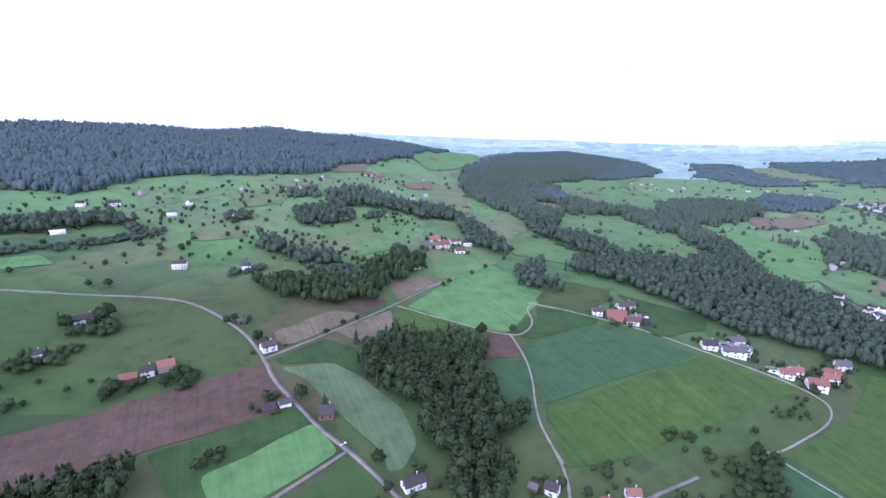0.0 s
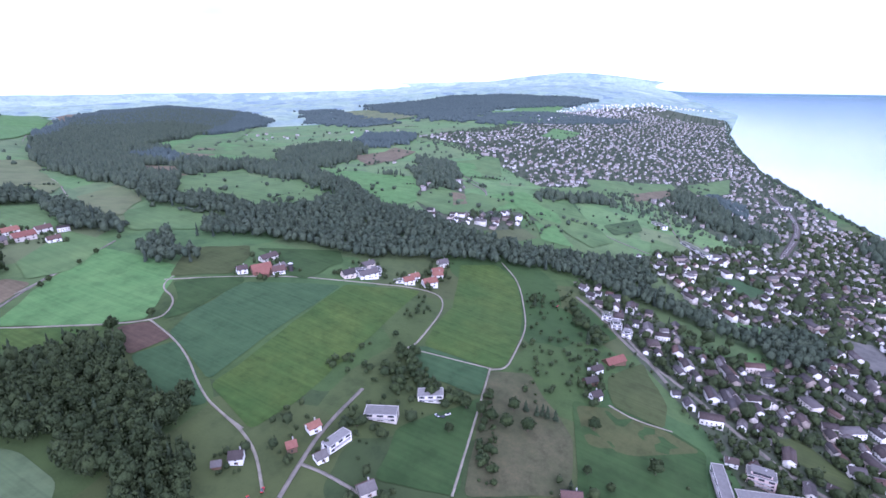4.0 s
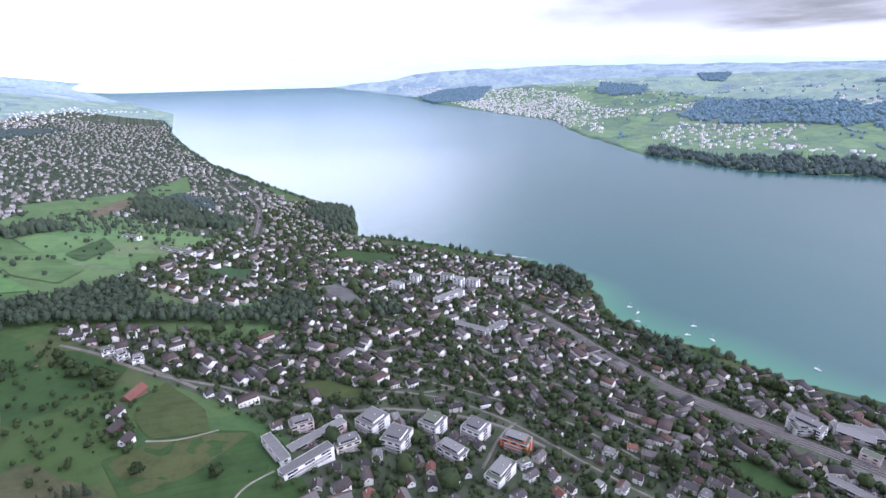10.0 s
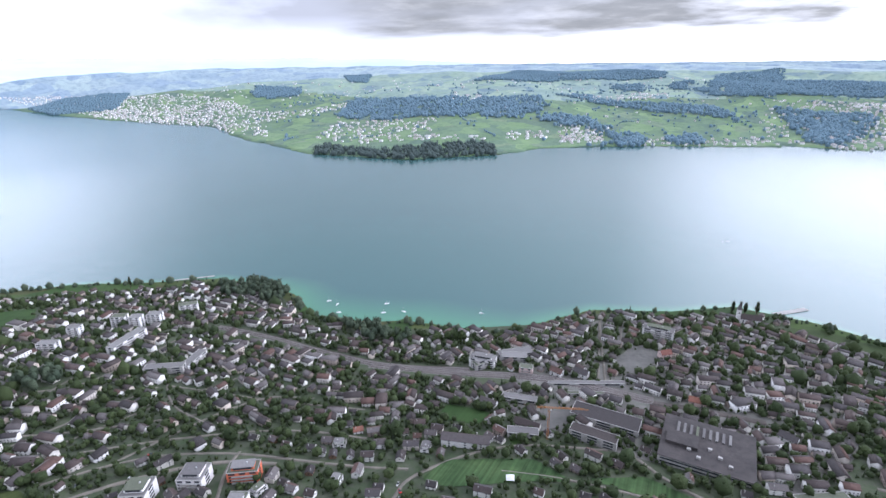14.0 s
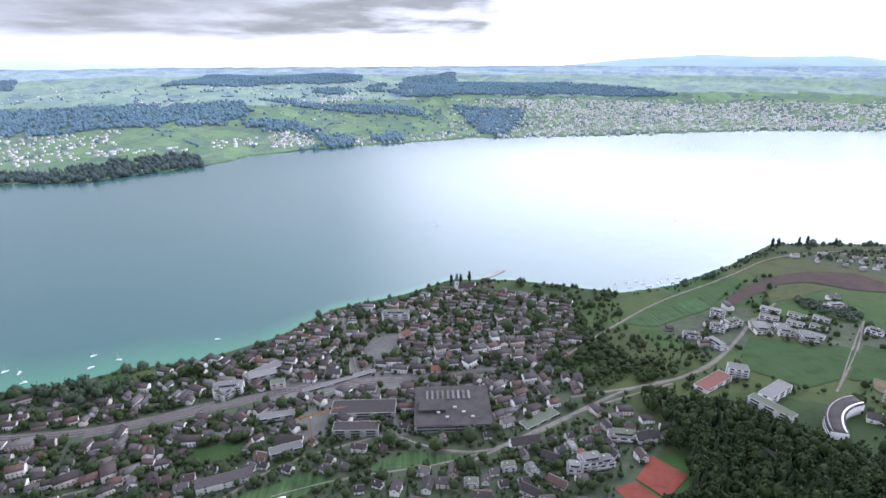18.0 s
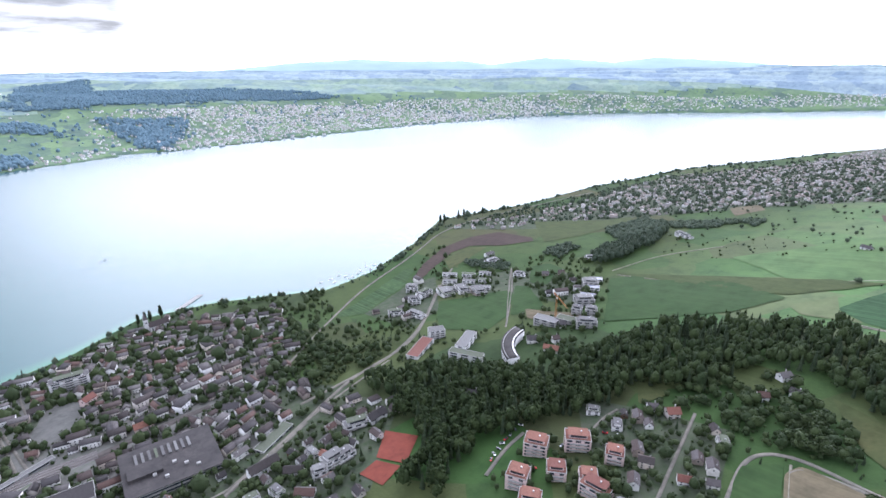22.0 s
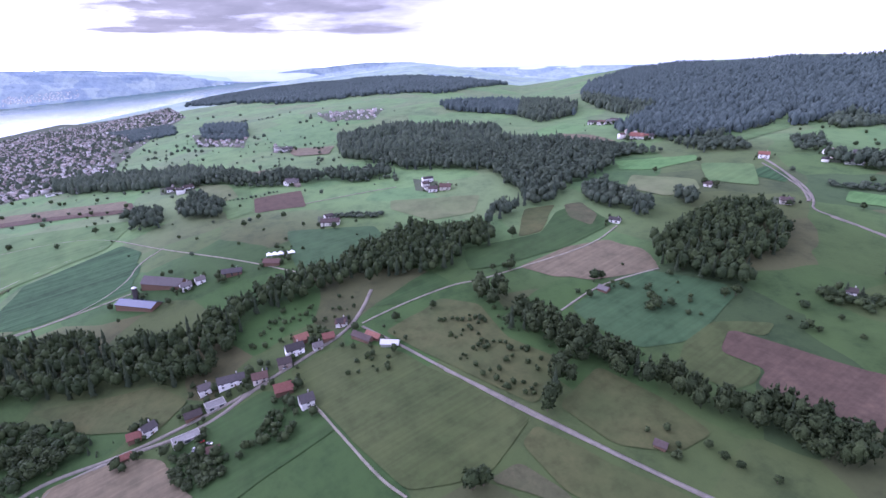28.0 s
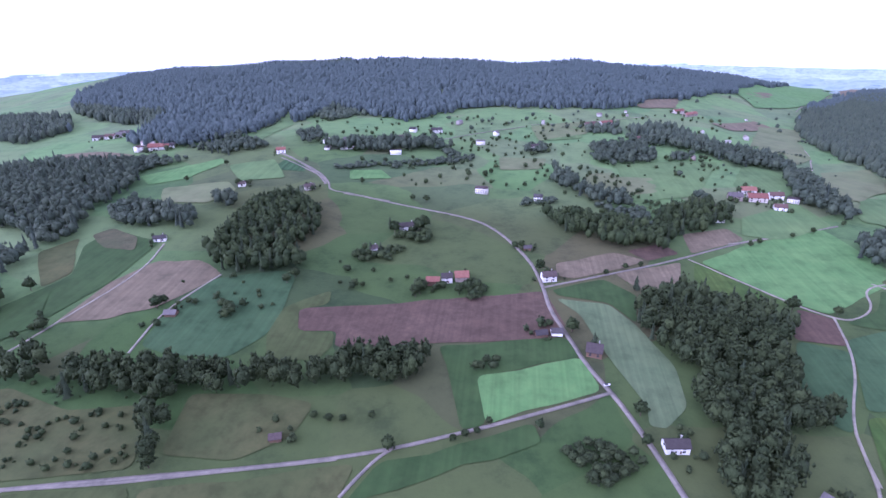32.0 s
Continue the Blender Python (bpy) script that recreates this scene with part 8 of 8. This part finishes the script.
forest(.1, "strip of broadleaf wood along a stream", (1622, -10), (1500, -122), (1351, -125), (1406, -38), tall=12, gap=8)
forest(.4, "distant wood across the lake, bluish with haze", (770, -2761), (537, -2836), (427, -2742), (353, -2679), (463, -2610), (686, -2665))
forest(.4, "distant wood across the lake, bluish with haze", (456, -2574), (253, -2654), (189, -2487), (294, -2455))
forest(.4, "distant wood across the lake, bluish with haze", (119, -2691), (-12, -2710), (3, -2526), (104, -2489))
forest(.4, "distant wood across the lake, bluish with haze", (3772, -5228), (3422, -5289), (2869, -4337), (3105, -4395))
forest(.4, "distant wood across the lake, bluish with haze", (3736, -3801), (3195, -3819), (3001, -3509), (3125, -3298), (3428, -3481))
forest(.4, "distant wood across the lake, bluish with haze", (221, -4478), (83, -4560), (98, -4115), (232, -4144))
forest(.4, "distant wood across the lake, bluish with haze", (618, -4109), (433, -4393), (374, -3865), (538, -3838))
forest(.3, "small dense grove among the meadows", (-529, -194), (-540, -154), (-514, -123), (-492, -143), (-445, -153), (-434, -163), (-474, -186), tall=16, gap=8)
forest(.2, "small dense grove among the meadows", (-411, -100), (-432, -78), (-387, -57), (-368, -77), tall=12, gap=8)
forest(.2, "small dense grove among the meadows", (-324, -391), (-341, -339), (-313, -305), (-271, -300), (-265, -332), tall=12, gap=8)
forest(0, "strip of broadleaf wood along a stream", (-587, -687), (-629, -641), (-623, -581), (-598, -565), (-573, -641), tall=8, gap=7)
forest(0, "strip of broadleaf wood along a stream", (-720, -598), (-780, -590), (-760, -555), (-682, -541), tall=9, gap=7)
forest(0, "small dense grove among the meadows", (-918, -597), (-1048, -582), (-1018, -524), (-905, -501), (-847, -537), tall=9, gap=7)
forest(.2, "small dense grove among the meadows", (-1736, 281), (-1651, 338), (-1524, 371), (-1376, 318), (-1524, 257), tall=14, gap=8)
forest(.1, "small dense grove among the meadows", (-462, 525), (-457, 563), (-404, 542), (-365, 534), (-356, 511), (-395, 499), (-432, 502), tall=14, gap=8)
forest(.1, "small dense grove among the meadows", (-363, 575), (-362, 603), (-336, 586), (-329, 557), tall=13, gap=8)
forest(0, "strip of broadleaf wood along a stream", (-251, 718), (-226, 751), (-215, 738), (-241, 709), tall=8, gap=7)
forest(.1, "strip of broadleaf wood along a stream", (-871, 316), (-747, 404), (-729, 393), (-845, 306), tall=10, gap=7)
forest(.1, "strip of broadleaf wood along a stream", (-2267, 62), (-2054, 233), (-1776, 213), (-1805, 104), tall=12, gap=8)
forest(.1, "strip of broadleaf wood along a stream", (-789, 595), (-682, 719), (-531, 744), (-484, 736), (-530, 687), (-676, 581), tall=12, gap=8)
forest(.2, "strip of broadleaf wood along a stream", (-521, 788), (-431, 833), (-383, 793), (-437, 751), tall=14, gap=8)
forest(.2, "small dense grove among the meadows", (-375, 880), (-351, 919), (-317, 858), (-337, 816), tall=14, gap=8)
forest(.2, "distant woodland on the hillside", (-486, 1115), (-360, 1247), (-298, 1059), (-346, 991), (-386, 1022), (-435, 1028), tall=14, gap=8)

# ---- gardens ----
greenery(.95, 7.6, (693, -129), (627, -456), (1047, -335), (709, -572), (452, -515), (344, -475), (183, -624), (122, -708), (-158, -833), (-116, -435), (406, -48))
greenery(.9, 7.6, (681, 129), (596, -47), (607, -149), (971, -135), (1498, -206), (962, -363), (696, -578), (217, -514), (170, -433), (270, -40), (337, -54), (413, -76), (494, 9))
greenery(.85, 7.6, (368, -546), (-78, -782), (-266, -743), (-222, -422), (-119, -268), (285, -386))
greenery(.8, 11, (1608, 877), (4556, 403), (4307, -131), (1444, -310), (1074, -84), (1153, 314))
greenery(.85, 7, (653, 126), (588, -6), (536, -199), (402, -166), (340, -67), (475, 10))
greenery(.85, 11, (-713, -903), (-1648, -858), (-3677, 38), (-1274, 35), (-1301, -261), (-1044, -610))
greenery(.7, 7, (-358, -198), (-378, -120), (-241, -79), (-230, -128))
greenery(.5, 13, (-3567, -444), (-3620, 428), (-2323, 331), (-1372, -92), (-1367, -199))
greenery(.85, 7, (837, 76), (1423, -318), (1382, -409), (625, -221), (714, -137), (684, -35))
greenery(.7, 7.5, (-81, -387), (-154, -422), (-232, -360), (-148, -273), (-62, -289))
greenery(.6, 9, (-242, -709), (-359, -800), (-260, -476), (-210, -492), (-179, -568))
greenery(.35, 10, (812, 379), (994, 240), (858, 205), (712, 343))
greenery(.35, 10, (-471, -622), (-621, -594), (-579, -381), (-440, -328), (-356, -352), (-311, -413))
greenery(.5, 9, (-668, -595), (-747, -478), (-596, -375), (-437, -291), (-368, -323), (-455, -427))
greenery(.6, 9, (-315, -193), (-364, -193), (-399, -188), (-442, -146), (-455, -94), (-415, -73), (-361, -75), (-327, -122), (-288, -149), (-244, -150))
greenery(.7, 8, (-296, -579), (-400, -573), (-319, -433), (-250, -431), (-218, -468))
greenery(.5, 10, (-551, -772), (-650, -791), (-587, -687), (-515, -647), (-496, -700))
greenery(.5, 8, (254, 213), (351, 160), (321, 134), (267, 153), (226, 178))
greenery(.4, 8, (217, 272), (261, 267), (250, 232), (213, 229))
greenery(.35, 9, (-398, -64), (-395, -13), (-390, 87), (-403, 165), (-379, 164), (-355, 85), (-350, 1), (-350, -51))
greenery(.35, 9, (-373, -46), (-389, 74), (-360, 75), (-349, -25))

def yard_trees():
    """Trees and shrubs that stand close about farms and single houses."""
    items = []
    for x, y, l, wd in yards:
        r = math.hypot(x, y)
        if r > 1500 or y > 2900:
            continue
        for _ in range(7):
            a, d = rng.uniform(0, 6.28), max(l, wd) * .5 + rng.uniform(1.5, 11)
            px, py = x + d * math.cos(a), y + d * math.sin(a)
            if taken[cell(px, py)] in (2, 5) or float(ground(px, py)) < .5:
                continue
            h = rng.choice((3.5, 5, 7, 9.5), p=(.3, .3, .25, .15))
            t = BROAD_MID if r < 900 else BUSH
            v, f = t[rng.integers(len(t))]
            items.append((v, f, 0, px, py, float(ground(px, py)) - h * .2, rng.uniform(0, 6.28), h * rng.uniform(.8, 1.15), h * rng.uniform(.8, 1.15), h * 1.15))
    return gathered("garden_trees", items, [M["hedge"]], "trees and shrubs close about farms and single houses", "trees")


yard_trees()

greenery(.55, 8, (-344, -237), (-370, -117), (-241, -77), (-230, -128), (-282, -183), tall=11)
greenery(.3, 9, (368, -546), (-78, -782), (-266, -743), (-222, -422), (-119, -268), (285, -386), tall=12)
greenery(.18, 12, (681, 129), (596, -47), (607, -149), (971, -135), (962, -363), (696, -578), (217, -514), (170, -433), (270, -40), (337, -54), (413, -76), (494, 9), tall=14)

# ---- bushes and orchards ----
scatter(5, 130, (579, 172), (629, 127), (521, 72), (405, 61), (356, 88), (354, 115), (460, 135))
scatter(6, 40, (360, 137), (319, 112), (249, 84), (247, 100))
scatter(5, 28, (-311, 225), (-239, 252), (-205, 208), (-274, 191))
scatter(5, 45, (-460, 109), (-442, 183), (-395, 172), (-376, 122), (-422, 77))
scatter(4, 32, (-348, 220), (-317, 252), (-265, 216), (-285, 195))
scatter(5, 14, (-348, 129), (-325, 163), (-304, 156), (-325, 124))
scatter(4, 40, (-905, -501), (-1002, -231), (-845, -182), (-768, -381))
scatter(5, 70, (-1326, -716), (-1337, -208), (-878, -170), (-816, -423))
scatter(6, 22, (119, 745), (207, 728), (165, 624), (124, 644))
scatter(5, 14, (446, 263), (479, 249), (449, 225), (404, 243))
scatter(6, 14, (290, 256), (386, 243), (371, 221), (303, 220))
scatter(7, 14, (240, 905), (330, 901), (297, 828), (234, 842))
scatter(7, 60, (-323, 839), (90, 998), (223, 736), (-6, 674))
scatter(8, 36, (-137, 1069), (216, 1144), (190, 992), (-114, 972))
scatter(7, 60, (-1983, 51), (-1167, 487), (-911, 376), (-1313, 77))
scatter(7, 34, (-1395, -202), (-587, 314), (-497, 229), (-958, -155))
scatter(8, 130, (826, 1158), (1440, 671), (812, 379), (518, 719))
scatter(7, 110, (1023, 412), (1626, -32), (1012, -34), (797, 222))
scatter(7, 60, (-304, 983), (71, 956), (44, 664), (-226, 698))
scatter(6, 40, (20, 881), (159, 894), (184, 648), (28, 663))
scatter(9, 26, (-188, -811), (-350, -735), (-346, -714), (-183, -793))
scatter(9, 26, (-446, -760), (-596, -839), (-738, -929), (-725, -898), (-436, -739))
scatter(9, 110, (-724, -917), (-983, -891), (-1747, -911), (-2632, -605), (-2424, -550), (-1627, -847), (-950, -848), (-706, -881))
scatter(8, 40, (93, -717), (-5, -762), (-82, -811), (-81, -791), (-6, -744), (89, -696))
scatter(10, 30, (-210, -629), (-271, -618), (-242, -497), (-198, -526))
scatter(9, 40, (367, -563), (320, -561), (210, -592), (124, -721), (119, -698), (204, -576), (331, -506))
scatter(8, 40, (348, 222), (375, 216), (348, 191), (327, 161), (330, 145), (315, 136), (304, 188))
scatter(8, 24, (309, 224), (361, 208), (324, 179), (283, 193))
scatter(10, 120, (-405, -180), (-451, -194), (-457, -166), (-434, -118), (-476, -115), (-464, -91), (-407, -46), (-377, -43), (-383, -76), (-383, -97), (-377, -113))
scatter(8, 26, (-405, -128), (-442, -79), (-379, -56), (-372, -107))
scatter(6, 40, (-307, 31), (-315, 51), (-341, 73), (-291, 75), (-310, 10))
scatter(4, 26, (-395, 201), (-305, 281), (-249, 273), (-230, 226), (-317, 208))
scatter(7, 24, (-427, 311), (-171, 479), (-132, 405), (-210, 345), (-376, 309))
scatter(13, 700, (2317, -1904), (2982, -3560), (-494, -4654), (-334, -2705), (169, -2499), (848, -2204), (1668, -2063))
scatter(13, 800, (754, -4237), (-1887, -4040), (-5738, -2099), (-4708, -1694), (-1366, -2939), (491, -2465))
scatter(7, 170, (-462, 995), (483, 1272), (247, 576), (53, 577), (-157, 688))
scatter(8, 240, (38, 1135), (820, 1883), (2343, 1273), (801, 391), (686, 572), (306, 555), (7, 706))
scatter(8, 260, (-4059, -494), (-1925, 596), (-778, 994), (-287, 1024), (-203, 771), (-669, 360), (-1037, -164))
scatter(7, 150, (-1657, -759), (-1681, 116), (-1298, 636), (-655, 347), (-662, 59), (-740, -271))
scatter(8, 300, (3122, 2705), (3910, 375), (1381, 52), (837, 91), (703, 397), (998, 900))
scatter(10, 300, (1052, 1411), (2583, 340), (1817, -114), (1112, -86), (674, 315), (477, 666))

# ---- free-standing trees ----
tree("tree", 49, 368, 13)
tree("fir", 64, 354, 12)
tree("tree", 84, 286, 10)
tree("tree", 28, 465, 11)
tree("fir", 111, 441, 15)
tree("tree", 89, 466, 7)
tree("tree", 109, 482, 7)
tree("tree", 125, 491, 7)
tree("tree", 251, 558, 7)
tree("tree", 263, 566, 7)
tree("tree", 304, 585, 7)
tree("tree", 331, 598, 7)
tree("tree", 373, 621, 7)
tree("tree", 267, 422, 9)
tree("tree", 234, 426, 13)
tree("lime", -68, 242, 10)
tree("tree", -10, 269, 6)
tree("tree", -24, 257, 6)
tree("tree", -17, 260, 6)
tree("tree", -31, 253, 6)
tree("tree", 21, 268, 8)
tree("fruit", -121, 262, 6)
tree("fruit", -111, 261, 6)
tree("fruit", -102, 262, 6)
tree("fruit", -85, 267, 6)
tree("lime", -290, 356, 13)
tree("lime", -207, 224, 13)
tree("lime", -200, 211, 12)
tree("tree", -421, 371, 13)
tree("tree", -366, 319, 8)
tree("tree", -376, 307, 8)
tree("fruit", -273, 354, 6)
tree("fruit", -267, 366, 6)
tree("fruit", -261, 365, 6)
tree("tree", -127, 534, 15)
tree("tree", -101, 542, 15)
tree("tree", -97, 551, 15)
tree("fir", -105, 542, 15)
tree("fir", -134, 543, 15)
tree("fir", -141, 483, 12)
tree("fir", -131, 485, 12)
tree("tree", -145, 469, 9)
tree("tree", -149, 467, 9)
tree("tree", -81, 406, 13)
tree("tree", -78, 411, 13)
tree("tree", -199, 409, 9)
tree("tree", -195, 419, 9)
tree("tree", -44, 413, 10)
tree("tree", -36, 418, 10)
tree("tree", -29, 422, 10)
tree("tree", 11, 514, 8)
tree("tree", 4, 511, 8)
tree("tree", -438, 645, 9)
tree("tree", -415, 711, 9)
tree("tree", -39, 726, 9)
tree("tree", -31, 739, 9)
tree("tree", -201, 672, 9)
tree("tree", -125, 632, 9)
tree("tree", -107, 630, 9)
tree("tree", -357, 631, 9)
tree("lime", 83, 262, 9)
tree("lime", 104, 266, 9)
tree("fruit", -152, 416, 5)
tree("fruit", -131, 416, 5)
tree("fruit", -108, 428, 5)
tree("fruit", -94, 435, 5)
tree("fruit", -155, 443, 5)
tree("fruit", -128, 443, 5)
tree("fir", 340, 96, 12)
tree("fir", 340, 87, 12)
tree("fir", 343, 83, 12)
tree("fir", 342, 79, 12)
tree("fir", 343, 73, 12)
tree("tree", 335, 104, 12)
tree("tree", 352, 45, 12)
tree("tree", 314, 123, 12)
tree("tree", 312, 114, 12)
tree("tree", 317, 87, 12)
tree("tree", 350, 214, 12)
tree("tree", 331, -2, 12)
tree("tree", 607, -59, 12)
tree("lime", 311, 102, 12)
tree("lime", 313, 164, 12)
tree("lime", 315, 136, 12)
tree("fir", 277, 46, 11)
tree("tree", 294, 23, 8)
tree("tree", 300, 40, 8)
tree("fir", 549, 150, 14)
tree("fir", 503, 79, 14)
tree("tree", 577, 111, 13)
tree("tree", 553, 153, 13)
tree("fir", 497, 78, 12)
tree("tree", 282, 135, 8)
tree("tree", 305, 117, 8)
tree("tree", 250, 191, 8)
tree("poplar", -81, -806, 22)
tree("poplar", -90, -806, 22)
tree("poplar", -97, -807, 22)
tree("poplar", -112, -811, 22)
tree("poplar", -733, -922, 24)
tree("poplar", -798, -933, 24)
tree("poplar", -813, -930, 24)
tree("poplar", -862, -916, 24)
tree("poplar", -745, -922, 24)
tree("poplar", 832, -503, 22)
tree("tree", 264, -558, 17)
tree("tree", 248, -565, 17)
tree("tree", 253, -562, 17)
tree("tree", 333, -530, 12)
tree("tree", 336, -550, 12)
tree("tree", 320, -539, 12)
tree("tree", 297, -551, 12)
tree("tree", -357, 273, 12)
tree("tree", -363, 319, 12)
tree("tree", -181, 144, 12)
tree("tree", -183, 139, 12)
tree("lime", -183, 137, 13)
tree("lime", -182, 144, 13)
tree("tree", -288, 363, 9)
tree("tree", -246, 423, 9)
tree("tree", -365, 190, 9)
tree("tree", -359, 225, 9)
tree("tree", -874, -21, 9)
tree("tree", -906, -125, 9)
tree("tree", -712, 149, 9)
tree("tree", -699, 200, 9)
tree("tree", -859, 0, 9)

# ---- rails ----
def rails(offset, *pts):
    """A pair of steel rails along the line of the bed."""
    p = np.array(pts, float)
    for _ in range(3):
        q = np.empty((2 * len(p) - 2, 2))
        q[0::2], q[1::2] = .75 * p[:-1] + .25 * p[1:], .25 * p[:-1] + .75 * p[1:]
        p = np.vstack([p[:1], q, p[-1:]])
    t = np.gradient(p, axis=0)
    t /= np.maximum(np.hypot(t[:, 0], t[:, 1]), 1e-6)[:, None]
    side = np.stack([-t[:, 1], t[:, 0]], 1)
    track = new("railway_track")
    for s in (-.72, .72):
        a, b = p + side * (offset + s - .14), p + side * (offset + s + .14)
        z = np.maximum(ground(p[:, 0], p[:, 1]), .8) + .85 * np.maximum(1, np.hypot(p[:, 0], p[:, 1]) / 700)
        n = len(p)
        v = np.vstack([np.column_stack([a, z - .3]), np.column_stack([a, z]), np.column_stack([b, z]), np.column_stack([b, z - .3])])
        f = [(r * n + i + 1, r * n + i, (r + 1) * n + i, (r + 1) * n + i + 1)[::-1] for r in range(3) for i in range(n - 1)]
        part("rail", mesh_of("rail", v, np.array(f)[:, ::-1], [M["steel"]]), None, track)
    tagged(track, "steel railway track on the ballast bed", "railway", kind="structure")


rails(-4, (571, -451), (490, -464), (385, -456), (306, -454), (256, -472), (206, -494))
rails(0, (571, -451), (490, -464), (385, -456), (306, -454), (256, -472), (206, -494))
rails(4, (571, -451), (490, -464), (385, -456), (306, -454), (256, -472), (206, -494))
rails(-7.5, (318, -450), (226, -474), (161, -494), (94, -506), (4, -504))
rails(-3.5, (318, -450), (226, -474), (161, -494), (94, -506), (4, -504))
rails(0.5, (318, -450), (226, -474), (161, -494), (94, -506), (4, -504))
rails(4.5, (318, -450), (226, -474), (161, -494), (94, -506), (4, -504))
rails(8, (318, -450), (226, -474), (161, -494), (94, -506), (4, -504))
rails(-2, (1728, -201), (1464, -228), (1284, -212), (1100, -165))
rails(2, (1728, -201), (1464, -228), (1284, -212), (1100, -165))


def along_shore(a, b, near, far):
    xs = list(range(a, b + 1, 25))
    return [(x, float(shore_y(x)) + near) for x in xs] + [(x, float(shore_y(x)) + far) for x in reversed(xs)]


greenery(.62, 8.5, *along_shore(-2600, 2600, 3, 20), tall=9.0, label="trees and shrubs lining the lake shore", name="shore_trees", clear=(2, 5))
plant_all()
